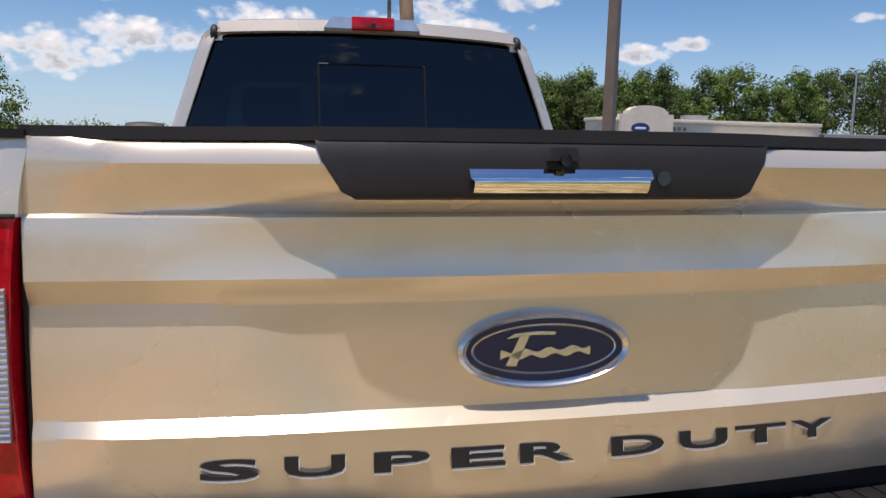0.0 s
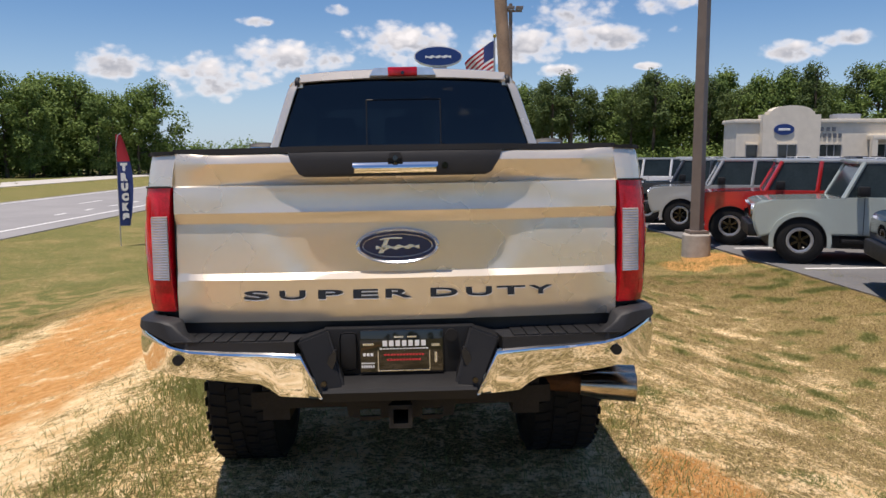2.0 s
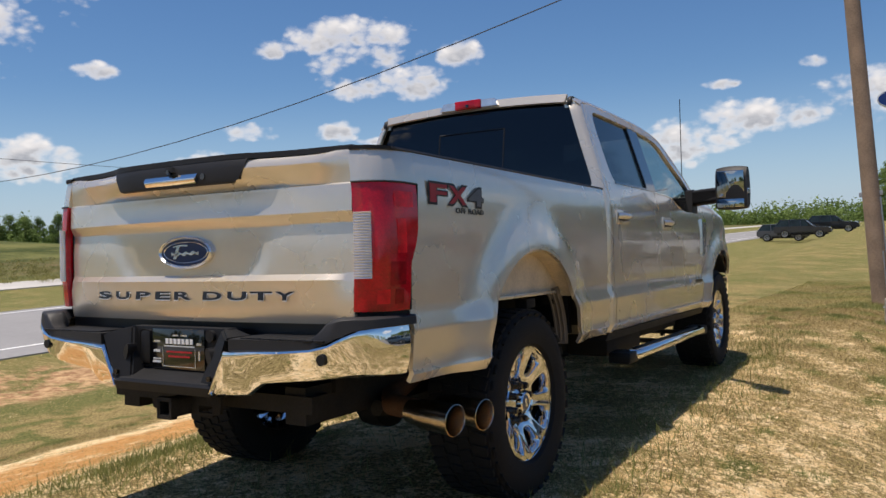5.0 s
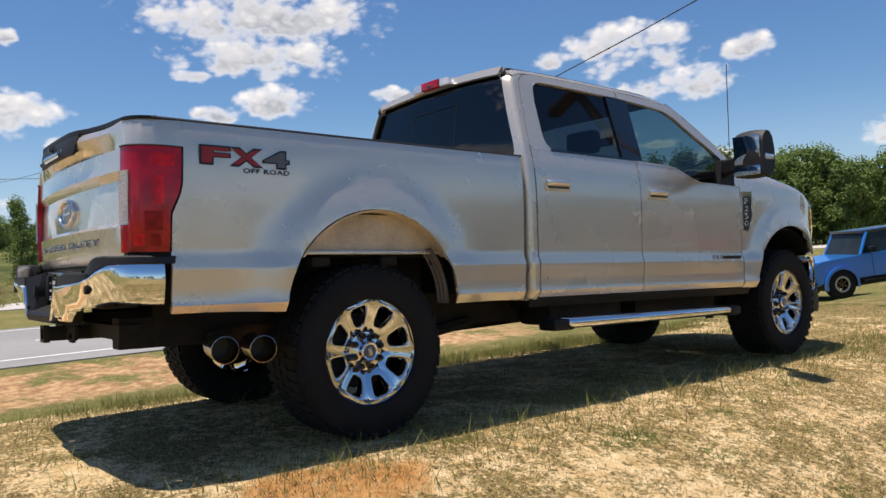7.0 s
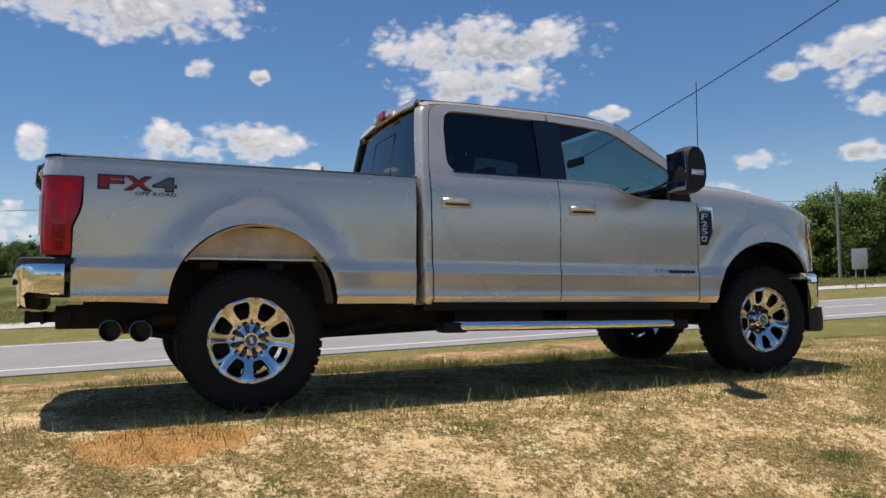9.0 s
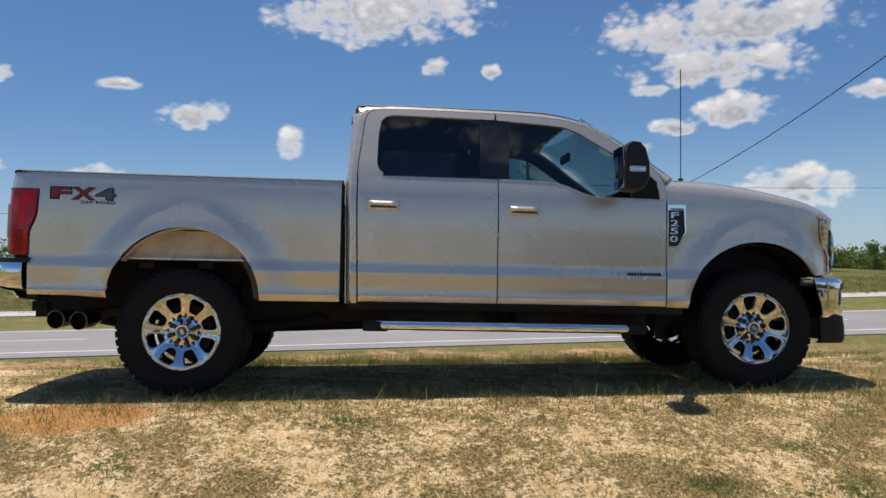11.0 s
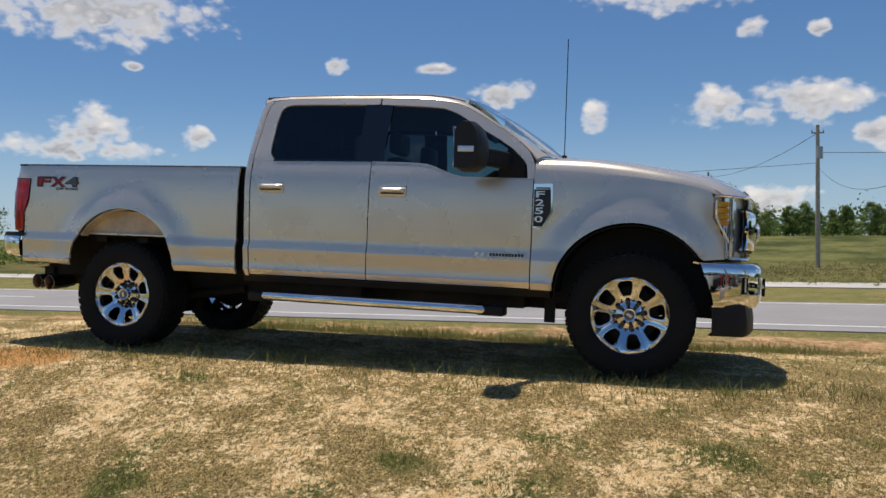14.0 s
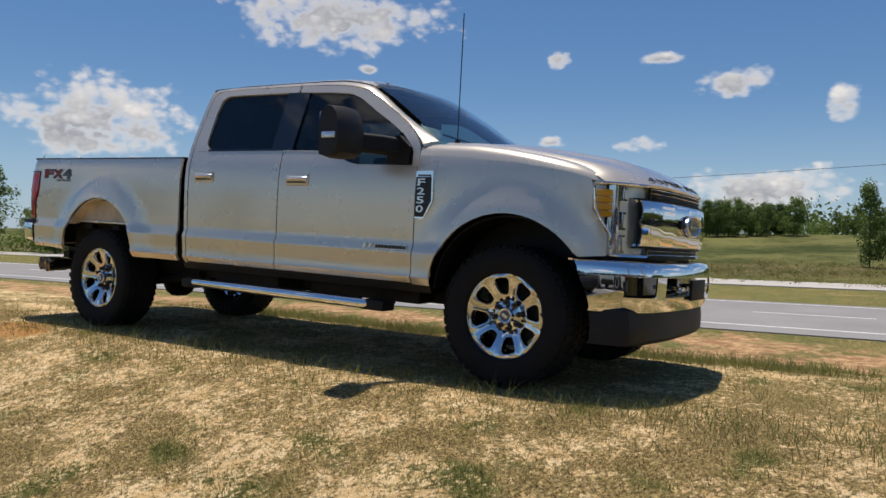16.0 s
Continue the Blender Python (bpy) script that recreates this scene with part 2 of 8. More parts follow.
DASH = surf("dashboard_vinyl", (0.022, 0.021, 0.020), 0.6, vary=0.2)
GLASS_REAR = glass("privacy_glass", (0.085, 0.10, 0.11))
GLASS_FRONT = glass("front_glass", (0.27, 0.38, 0.39))
GLASS_SHIELD = glass("windscreen_glass", (0.62, 0.69, 0.68), base=0.11)
WHEEL_CHROME = surf("wheel_chrome", (0.74, 0.74, 0.75), 0.055, 1.0, vary=0.06, scale=6)
LENS = surf("ribbed_clear_lens", (0.55, 0.56, 0.59), 0.16, 0.6, vary=0.2, scale=14, coat=0.5)
SATIN = surf("satin_chrome", (0.72, 0.72, 0.73), 0.32, 0.95, vary=0.04)
REFLECTOR = surf("lamp_reflector", (0.90, 0.91, 0.93), 0.22, 0.65, vary=0.2, scale=14, bump=0.15, bump_scale=90)
LAMP_COVER = glass("clear_lamp_cover", (0.92, 0.93, 0.94))
# tan of the mirrored ground is put into the exhaust tips' base colour
GROUND_TINT_STEEL = surf("heat_stained_steel", (0.46, 0.38, 0.29), 0.22, 1.0, vary=0.25, scale=9)
DUSTY_PLASTIC = surf("dusty_grey_plastic", (0.12, 0.10, 0.08), 0.6, vary=0.3, scale=9)
DARK_CHROME = surf("dark_chrome", (0.075, 0.07, 0.066), 0.25, 1.0, vary=0.1)
MIRROR = surf("mirror_glass", (0.42, 0.45, 0.47), 0.01, 1.0, vary=0.01)

# ---------------------------------------------------------------- mesh tools


def finish(bm, sharp=38.0):
    """Smooth faces with hard edges over an angle."""
    bmesh.ops.recalc_face_normals(bm, faces=bm.faces)
    for f in bm.faces:
        f.smooth = True
    lim = radians(sharp)
    for e in bm.edges:
        if len(e.link_faces) == 2 and e.calc_face_angle(0.0) > lim:
            e.smooth = False


def mesh_of(name, bm, mats, sharp=38.0, recalc=True):
    if recalc:
        finish(bm, sharp)
    me = bpy.data.meshes.new(name)
    bm.to_mesh(me)
    bm.free()
    for m in mats if isinstance(mats, (list, tuple)) else [mats]:
        me.materials.append(m)
    return me


def part(name, bm, material, parent, label="", sharp=38.0):
    ob = new(name, mesh_of(name, bm, material, sharp))
    ob.parent = parent
    if label:
        tagged(ob, label)
    return ob


def thing(name, label, category, group="", at=None, kind=""):
    ob = new(name)
    ob.empty_display_size = 0.2
    if at is not None:
        ob.matrix_world = at
    return tagged(ob, label, category, group, kind)


def box(bm, x0, x1, y0, y1, z0, z1, bevel=0.0, m=None):
    r = bmesh.ops.create_cube(bm, size=1.0, matrix=Matrix.LocRotScale(((x0 + x1) / 2, (y0 + y1) / 2, (z0 + z1) / 2), None, (abs(x1 - x0), abs(y1 - y0), abs(z1 - z0))))
    vs = r["verts"]
    if bevel:
        es = list({e for v in vs for e in v.link_edges})
        bmesh.ops.bevel(bm, geom=es, offset=bevel, segments=2, affect="EDGES", profile=0.6)
        vs = None
    if m is not None and vs:
        bmesh.ops.transform(bm, matrix=m, verts=vs)
    return bm


def bx(x0, x1, y0, y1, z0, z1, bevel=0.0):
    return box(bmesh.new(), x0, x1, y0, y1, z0, z1, bevel)


def tube(bm, pts, radius, seg=12, caps=True, radii=None):
    """A round bar along points."""
    rings = []
    pts = [Vector(p) for p in pts]
    for i, p in enumerate(pts):
        d = (pts[min(i + 1, len(pts) - 1)] - pts[max(i - 1, 0)]).normalized()
        q = d.to_track_quat("Z", "Y").to_matrix()
        r = radii[i] if radii else radius
        rings.append([bm.verts.new(p + q @ Vector((r * math.cos(a), r * math.sin(a), 0))) for a in (2 * math.pi * k / seg for k in range(seg))])
    for a, b in zip(rings, rings[1:]):
        for k in range(seg):
            bm.faces.new((a[k], a[(k + 1) % seg], b[(k + 1) % seg], b[k]))
    if caps:
        bm.faces.new(rings[0][::-1])
        bm.faces.new(rings[-1])
    return bm


def grid(bm, rows, close=False):
    """A sheet through rows of points."""
    vs = [[bm.verts.new(p) for p in r] for r in rows]
    for a, b in zip(vs, vs[1:]):
        n = len(a)
        for k in range(n if close else n - 1):
            bm.faces.new((a[k], a[(k + 1) % n], b[(k + 1) % n], b[k]))
    return vs


def slab(bm, outline, axis, a, b):
    """A flat outline pushed from a to b along an axis (0 x, 1 y, 2 z); the outline gives the other two coordinates in order."""
    def at(p, c):
        q = list(p)
        q.insert(axis, c)
        return q
    lo = [bm.verts.new(at(p, a)) for p in outline]
    hi = [bm.verts.new(at(p, b)) for p in outline]
    n = len(lo)
    for k in range(n):
        bm.faces.new((lo[k], lo[(k + 1) % n], hi[(k + 1) % n], hi[k]))
    bm.faces.new(lo[::-1])
    bm.faces.new(hi)
    return bm


def thicken(bm, d):
    """Gives an open sheet a thickness d against its normals."""
    bmesh.ops.recalc_face_normals(bm, faces=bm.faces)
    bmesh.ops.solidify(bm, geom=bm.faces[:], thickness=d)
    return bm


def smoothstep(a, b, x):
    t = min(1.0, max(0.0, (x - a) / (b - a)))
    return t * t * (3 - 2 * t)


def lerp_table(tab, z):
    if z <= tab[0][0]:
        return tab[0][1]
    for (a, u), (b, v) in zip(tab, tab[1:]):
        if z <= b:
            return u + (v - u) * (z - a) / (b - a)
    return tab[-1][1]


def resample(path, n):
    d = [0.0]
    for a, b in zip(path, path[1:]):
        d.append(d[-1] + math.dist(a, b))
    out, k = [], 0
    for i in range(n):
        s = d[-1] * i / (n - 1)
        while k < len(path) - 2 and d[k + 1] < s:
            k += 1
        t = (s - d[k]) / max(1e-9, d[k + 1] - d[k])
        out.append(tuple(p + (q - p) * t for p, q in zip(path[k], path[k + 1])))
    return out


def text_mesh(body, size, extrude, mat, m, name, parent, stretch=1.0, bevel=0.0, label="", spacing=1.0, fit=None, bold=0.0):
    cu = bpy.data.curves.new(name, "FONT")
    cu.body, cu.size, cu.extrude, cu.align_x, cu.align_y, cu.space_character = body, size, extrude, "CENTER", "CENTER", spacing
    cu.bevel_depth, cu.resolution_u, cu.offset = bevel, 3, bold * size / 0.1
    tmp = bpy.data.objects.new(name, cu)
    scene.collection.objects.link(tmp)
    dg = bpy.context.evaluated_depsgraph_get()
    me = bpy.data.meshes.new_from_object(tmp.evaluated_get(dg))
    bpy.data.objects.remove(tmp)
    bpy.data.curves.remove(cu)
    if fit:
        co = np.empty(len(me.vertices) * 3)
        me.vertices.foreach_get("co", co)
        co = co.reshape(-1, 3)
        lo, hi = co.min(0), co.max(0)
        k = (fit[0] / (hi[0] - lo[0]), fit[1] / (hi[1] - lo[1]))
        me.transform(Matrix.Diagonal((*k, 1, 1)) @ Matrix.Translation((-(lo[0] + hi[0]) / 2, -(lo[1] + hi[1]) / 2, 0)))
    me.transform(m @ Matrix.Diagonal((stretch, 1, 1, 1)))
    me.materials.clear()
    me.materials.append(mat)
    ob = new(name, me)
    ob.parent = parent
    if label:
        tagged(ob, label)
    return ob

# ---------------------------------------------------------------- the pickup truck
# truck frame: origin on the ground under the rear axle, y to the front, x to its right side
truck = thing("pickup_truck", "pale gold crew cab pickup truck with chrome wheels on grass", "truck", at=pose(0, 0, 0, -1.1, -0.75, 0))
RAKE = pose(0, 0, 0, -1.15, 0, 0)
WHEELBASE, HUB_X, HUB_Z, TYRE_R = 4.06, 0.91, 0.43, 0.437


RED_GLOW = surf("bright_red_reflector", (0.70, 0.014, 0.022), 0.2, vary=0.4, scale=30, coat=0.2, spec=0.2)
RED_DARK = surf("deep_red_bowl", (0.27, 0.003, 0.008), 0.2, vary=0.5, scale=30, coat=0.2, spec=0.2)


def bpart(name, bm, mat, label="", parent=None, sharp=38.0):
    """A part that sits on the raked body."""
    ob = part(name, bm, mat, parent or truck, label, sharp)
    if parent is None:
        ob.matrix_basis = RAKE
    return ob


SIDE = [(0.64, 0.900), (0.665, 0.915), (0.70, 0.935), (0.722, 0.930), (0.85, 0.941), (0.865, 0.942), (0.905, 0.925), (1.0, 0.928), (1.2, 0.932), (1.33, 0.930), (1.42, 0.922), (1.47, 0.913), (1.50, 0.905), (1.548, 0.893), (1.60, 0.880), (2.0, 0.752), (2.06, 0.728), (2.10, 0.69)]
ARCHES = ((-0.03, 0.60), (4.05, 0.60))
NOSE = [(0.0, 4.870), (0.3, 4.862), (0.5, 4.835), (0.6, 4.805), (0.70, 4.762), (0.78, 4.705), (0.83, 4.648), (0.862, 4.595), (0.90, 4.50), (0.925, 4.40), (0.94, 4.28)]
NOSE_INV = [(y, x) for x, y in reversed(NOSE)]


def side_x(y, z):
    x = lerp_table(SIDE, z)
    for yc, zc in ARCHES:
        r = math.hypot((y - yc) * 0.97, z - zc)
        x += 0.040 * (1 - smoothstep(0.535, 0.735, r)) * smoothstep(0.60, 0.80, z + 0.12)
    if y > 4.28:
        x -= 0.94 - lerp_table(NOSE_INV, y)
    return x


def nose_y(x):
    return lerp_table(NOSE, abs(x))


def arch_z(y, yc, a=0.53, b=0.488, z0=0.652):
    u = (y - yc) / a
    return z0 + b * math.sqrt(max(0.0, 1 - u * u)) if abs(u) < 1 else z0


ZROWS = sorted({z for z, _ in SIDE if z < 1.56} | {0.78, 0.95, 1.05, 1.10, 1.15, 1.26, 1.38, 1.45, 1.52, 1.535})


def side_panel(s, ys, zlo, zhi, warp=None, inset=0.0):
    bm = bmesh.new()
    rows = []
    for z in ZROWS + [1.6]:
        row = []
        for y in ys:
            zz = min(max(z, zlo(y)), zhi(y))
            yy = warp(y, zz) if warp else y
            row.append((s * (side_x(yy, zz) - inset), yy, zz))
        rows.append(row)
    grid(bm, rows)
    bmesh.ops.remove_doubles(bm, verts=bm.verts, dist=1e-5)
    return thicken(bm, 0.018) if inset == 0 else bm


def span(a, b, step=0.05, extra=()):
    n = max(2, int((b - a) / step) + 1)
    return sorted({round(a + (b - a) * i / (n - 1), 4) for i in range(n)} | {e for e in extra if a <= e <= b})


REAR_ARCH = [-0.03 + 0.505 * math.sin(math.pi * k / 32 - math.pi / 2) for k in range(33)]
FRONT_ARCH = [4.05 + 0.53 * math.sin(math.pi * k / 32 - math.pi / 2) for k in range(33)]
LAMP_EDGE = [(0.66, -1.05), (0.93, -1.05), (1.09, -1.046), (1.17, -1.012), (1.22, -1.0), (1.50, -0.995)]
PLAN = [(0.804, -1.218), (0.840, -1.213), (0.874, -1.198), (0.903, -1.168), (0.919, -1.122), (0.927, -1.07), (0.930, -1.0), (0.930, -0.94)]
WIN_R = [(1.40, 1.549), (1.33, 1.556), (1.288, 1.574), (1.266, 1.604), (1.257, 1.65), (1.266, 1.862), (1.281, 1.955), (1.307, 1.998), (1.36, 2.013), (1.50, 2.014), (2.115, 2.006)]
OUT_R = [(1.124, 1.548), (1.130, 1.66), (1.146, 1.771), (1.158, 1.88), (1.169, 1.964), (1.186, 2.018), (1.236, 2.050), (1.30, 2.058), (1.5, 2.061), (2.118, 2.056)]
WIN_F = [(2.13, 2.005), (2.45, 1.988), (2.64, 1.970), (2.747, 1.928), (2.917, 1.822), (3.084, 1.727), (3.20, 1.648), (3.275, 1.575), (3.308, 1.524), (3.317, 1.432)]
OUT_F = [(2.127, 2.056), (2.45, 2.043), (2.62, 2.026), (2.70, 2.011), (2.787, 1.986), (2.915, 1.916), (3.083, 1.811), (3.207, 1.729), (3.309, 1.640), (3.345, 1.580), (3.362, 1.530), (3.365, 1.432)]
SILL_F = [(2.127, 1.541), (2.45, 1.535), (2.56, 1.525), (2.62, 1.509), (2.70, 1.474), (2.78, 1.446), (2.85, 1.433), (3.365, 1.427)]


def front_belt(y):
    return lerp_table(SILL_F, y)


def ribbon(s, a, b, n=44, off=0.0, depth=0.02):
    """A frame strip on the cab's side between two paths of (y, z)."""
    bm = bmesh.new()
    pa, pb = resample(a, n), resample(b, n)
    grid(bm, [[(s * (side_x(y, z) - off), y, z) for y, z in p] for p in (pa, [((u[0] + v[0]) / 2, (u[1] + v[1]) / 2) for u, v in zip(pa, pb)], pb)])
    return thicken(bm, depth)


def pane(s, loop, off):
    bm = bmesh.new()
    c = (sum(p[0] for p in loop) / len(loop), sum(p[1] for p in loop) / len(loop))
    vs = [bm.verts.new((s * (side_x(y, z) - off), y, z)) for y, z in loop]
    vc = bm.verts.new((s * (side_x(*c) - off), *c))
    for k in range(len(vs)):
        bm.faces.new((vs[k], vs[(k + 1) % len(vs)], vc))
    return bm


def handle_parts(s, y, z, door):
    bm = bmesh.new()
    x = side_x(y, z)
    # recess plate with a rounded pull bar in front of it
    box(bm, s * (x - 0.01), s * (x + 0.009), y - 0.113, y + 0.113, z - 0.045, z + 0.045, 0.012)
    bpart("handle_plate", bm, PAINT, "painted door handle bezel", door)
    bm = bmesh.new()
    rows = []
    for k in range(13):
        t = k / 12
        yy = y - 0.100 + 0.200 * t
        bulge = 0.036 * min(1.0, 6 * min(t, 1 - t) + 0.25)
        rows.append([(s * (x + 0.006 + bulge * math.cos(a) * (1 if math.cos(a) > 0 else 0.2)), yy, z + 0.006 + 0.019 * math.sin(a)) for a in (2 * math.pi * i / 12 for i in range(12))])
    grid(bm, rows, True)
    bpart("door_handle", bm, SATIN, "chrome pull handle", door)
    # thin black strip paints the shade below the pull bar
    bm = bmesh.new()
    box(bm, s * (x + 0.008), s * (x + 0.0115), y - 0.090, y + 0.090, z - 0.024, z - 0.014, 0.003)
    bpart("handle_recess", bm, BLACK, "dark finger recess", door)


def build_side(s):
    # bed side with the wheel arch
    ys = span(-1.05, 1.015, 0.06, [v for v in REAR_ARCH])

    def warp(y, z):
        k = 1 - smoothstep(-1.05, -0.75, y)
        return y + (lerp_table(LAMP_EDGE, z) + 1.05) * k

    bed = bpart("bed_side", side_panel(s, ys, lambda y: max(arch_z(y, -0.03, 0.505), 0.652 + 0.016 * smoothstep(-0.4, -0.9, y)), lambda y: 1.494, warp), PAINT)
    # inner arch panel, as wide as the wheel
    bm = bmesh.new()
    grid(bm, [[(s * x, 0.525 * math.sin(a), 0.64 + 0.50 * math.cos(a)) for a in (math.pi * (k / 24 - 0.5) * 0.64 for k in range(25))] for x in (0.95, 0.90, 0.865)])
    bpart("wheel_arch_liner", thicken(bm, 0.01), INNER, "beige inner wheel arch panel", bed)
    bm = bmesh.new()
    slab(bm, [(-0.50, 0.92), (0.50, 0.92), (0.45, 1.02), (0.33, 1.12), (-0.33, 1.12), (-0.45, 1.02)], 0, s * 0.855, s * 0.865)
    bpart("inner_fender", bm, INNER, "beige inner fender sheet", bed)
    bpart("fender_lip", bx(s * 0.862, s * 0.885, -0.47, 0.47, 0.918, 0.934, 0.003), PAINT, "", bed)
    bm = bmesh.new()
    box(bm, s * 0.50, s * 0.78, -0.46, 0.47, 0.905, 0.917, 0.004)
    box(bm, s * 0.52, s * 0.54, -1.0, 1.0, 0.60, 0.92)
    for yy in (-0.30, 0.10, 0.42):
        box(bm, s * 0.80, s * 0.862, yy - 0.05, yy + 0.05, 0.86, 0.905, 0.004)
    bpart("bed_flange", bm, DIRTY_STEEL, "", bed)
    bm = bmesh.new()
    for x, r in ((0.885, 0.482), (0.868, 0.470), (0.850, 0.458)):
        tube(bm, [(s * x, -0.03 + r * math.sin(a), 0.652 + (r - 0.02) * math.cos(a)) for a in (math.radians(52 + 4.5 * k) for k in range(9))], 0.006, 6)
    grid(bm, [[(s * x, -0.03 + r * math.sin(a), 0.652 + (r - 0.02) * math.cos(a)) for a in (math.radians(50 + 5 * k) for k in range(9))] for x, r in ((0.90, 0.492), (0.84, 0.462))])
    bpart("splash_guard", bm, DUSTY_PLASTIC, "grey ribbed splash guard", bed)
    # corner over the tail lamp
    bm = bmesh.new()
    rows = []
    for z in (1.376, 1.39, 1.41, 1.43, 1.45, 1.47, 1.485, 1.494):
        dx = side_x(-0.996, z) - 0.930
        rows.append([(s * (x + dx), y - dx * 0.6 * smoothstep(-1.05, -1.2, y), z) for x, y in resample(PLAN[:6] + [(0.930, -0.9965)], 22)])
    grid(bm, rows)
    bpart("bed_corner", thicken(bm, 0.015), PAINT)
    # black rail cap
    bm = bmesh.new()
    slab(bm, [(s * 0.80, 1.489), (s * 0.905, 1.490), (s * 0.911, 1.495), (s * 0.904, 1.503), (s * 0.80, 1.505)], 1, -1.12, 1.03)
    bpart("bed_rail_cap", bm, BLACK, "black plastic bed rail cap")
    bm = bmesh.new()
    slab(bm, [(s * 0.80, -1.10)] + [(s * (x - 0.016), y + 0.008) for x, y in PLAN[:5]] + [(s * 0.909, -1.10)], 2, 1.4905, 1.5035)
    bpart("bed_rail_cap", bm, BLACK, "black plastic corner cap")
    # bed inner wall
    bpart("bed_inner_wall", bx(s * 0.80, s * 0.82, -1.08, 1.02, 0.95, 1.49), GREY_PLASTIC)
    # tail lamp: red shell, clear window, housing lines
    bm = bmesh.new()
    rows = []
    for z in [0.93 + 0.445 * k / 24 for k in range(25)]:
        ye = lerp_table(LAMP_EDGE, z) - 0.004
        pl = [(x, y) for x, y in PLAN if y < ye - 0.005] + [(lerp_table([(q, p) for p, q in PLAN], ye), ye)]
        b = 0.012 * math.sin(math.pi * (z - 0.93) / 0.445)
        rows.append([(s * (x + b), y - b * 0.5, z) for x, y in resample(pl, 14)])
    grid(bm, rows)
    lamp = bpart("tail_lamp", thicken(bm, 0.05), RED_LENS, "tall red tail lamp with clear reversing lens")
    bm = bmesh.new()
    edge = [(s * (lerp_table([(q, p) for p, q in PLAN], lerp_table(LAMP_EDGE, z)) + 0.001), lerp_table(LAMP_EDGE, z) - 0.002, z) for z in [0.93 + 0.445 * k / 24 for k in range(25)]]
    tube(bm, edge, 0.0045, 6)
    tube(bm, [(s * x, y - 0.001, 1.377) for x, y in PLAN[:6]] + [edge[-1]], 0.004, 6)
    bpart("lamp_gasket", bm, BLACK, "black lamp gasket", lamp)
    bm = bmesh.new()
    rows = [[(s * (x + 0.011), y - 0.013, z) for x, y in resample([(0.808, -1.218), (0.840, -1.213), (0.862, -1.204), (0.870, -1.199)], 6)] for z in [1.045 + 0.225 * k / 48 for k in range(49)]]
    for k, r in enumerate(rows):
        rows[k] = [(x, y + (0.0025 if k % 2 else 0.0), z) for x, y, z in r]
    grid(bm, rows)
    bpart("reversing_lens", thicken(bm, 0.006), LENS, "ribbed clear reversing lens", lamp)
    for z0, z1, y0, y1, mt, nm in ((1.290, 1.345, -1.13, -1.03, RED_GLOW, "lamp_reflector"), (0.955, 1.005, -1.13, -1.09, RED_DARK, "lamp_bowl"), (0.955, 1.005, -1.19, -1.15, RED_GLOW, "lamp_bowl"), (1.13, 1.25, -1.12, -1.075, RED_GLOW, "lamp_reflector"), (1.02, 1.10, -1.15, -1.08, RED_DARK, "lamp_bowl")):
        bm = bmesh.new()
        tab = [(q, p) for p, q in PLAN]
        grid(bm, [[(s * (lerp_table(tab, y) + 0.0125 * math.sin(math.pi * (z - 0.93) / 0.445) + 0.0012), y - 0.006 * math.sin(math.pi * (z - 0.93) / 0.445) - 0.0008, z) for y in (y0, y0 + (y1 - y0) * 0.25, (y0 + y1) / 2, y0 + (y1 - y0) * 0.75, y1)] for z in (z0, z0 + (z1 - z0) * 0.33, z0 + (z1 - z0) * 0.66, z1)])
        bpart(nm, thicken(bm, 0.001), mt, "", lamp)
    # black slab stands in for the shaded gap below the lamp
    bpart("lamp_seal", slab(bmesh.new(), [(s * 0.80, -1.19), (s * 0.89, -1.15), (s * 0.92, -1.05), (s * 0.78, -1.05)], 2, 0.885, 0.928), BLACK)
    # cab corner behind the rear door
    bm = bmesh.new()
    rows = []
    for z in ZROWS + [1.6, 1.66, 1.72, 1.78, 1.84, 1.90, 1.95, 1.985, 2.01, 2.03, 2.045]:
        yf = 1.124 + (0.016 * (1.3 - z) / 0.6 if z < 1.3 else 0)
        if z > 1.548:
            yf = lerp_table([(q, p) for p, q in OUT_R[:7]], z)
        yb = lerp_table([(0.64, 1.062), (1.5, 1.041), (1.79, 1.060), (1.98, 1.084), (2.02, 1.094), (2.045, 1.112)], z)
        row = []
        for k in range(9):
            t = k / 8
            y = yb + (yf - 0.006 - yb) * t
            x = side_x(y, z) - 0.055 * (1 - min(1.0, t / 0.55)) ** 2
            row.append((s * x, y, z))
        wrap = 0.10 * smoothstep(1.53, 1.48, z)
        rows.append([(s * (side_x(yb, z) - 0.060 - wrap), yb, z), (s * (side_x(yb, z) - 0.058 - 0.4 * wrap), yb - 0.001, z)] + row)
    grid(bm, rows)
    bpart("cab_corner", thicken(bm, 0.015), PAINT)
    # doors: lower skin, window frame, glass, handle
    low = lambda y: 0.658
    rd = bpart("rear_door", side_panel(s, span(1.128, 2.120, 0.12), low, lambda y: 1.547, lambda y, z: y + (0.016 * max(0.0, 1.3 - z) / 0.6 if y < 1.2 else 0)), PAINT, "rear passenger door with tinted window")
    bpart("window_frame", ribbon(s, OUT_R, WIN_R), PAINT, "", rd)
    bpart("window_pane", pane(s, WIN_R + [(2.115, 1.556)], 0.018), GLASS_REAR, "dark privacy glass", rd)
    bpart("window_trim", ribbon(s, [(1.30, 1.549), (2.12, 1.549)], [(1.30, 1.562), (2.12, 1.562)], 8, -0.004, 0.01), GLOSS_BLACK, "", rd)
    handle_parts(s, 1.307, 1.340, rd)
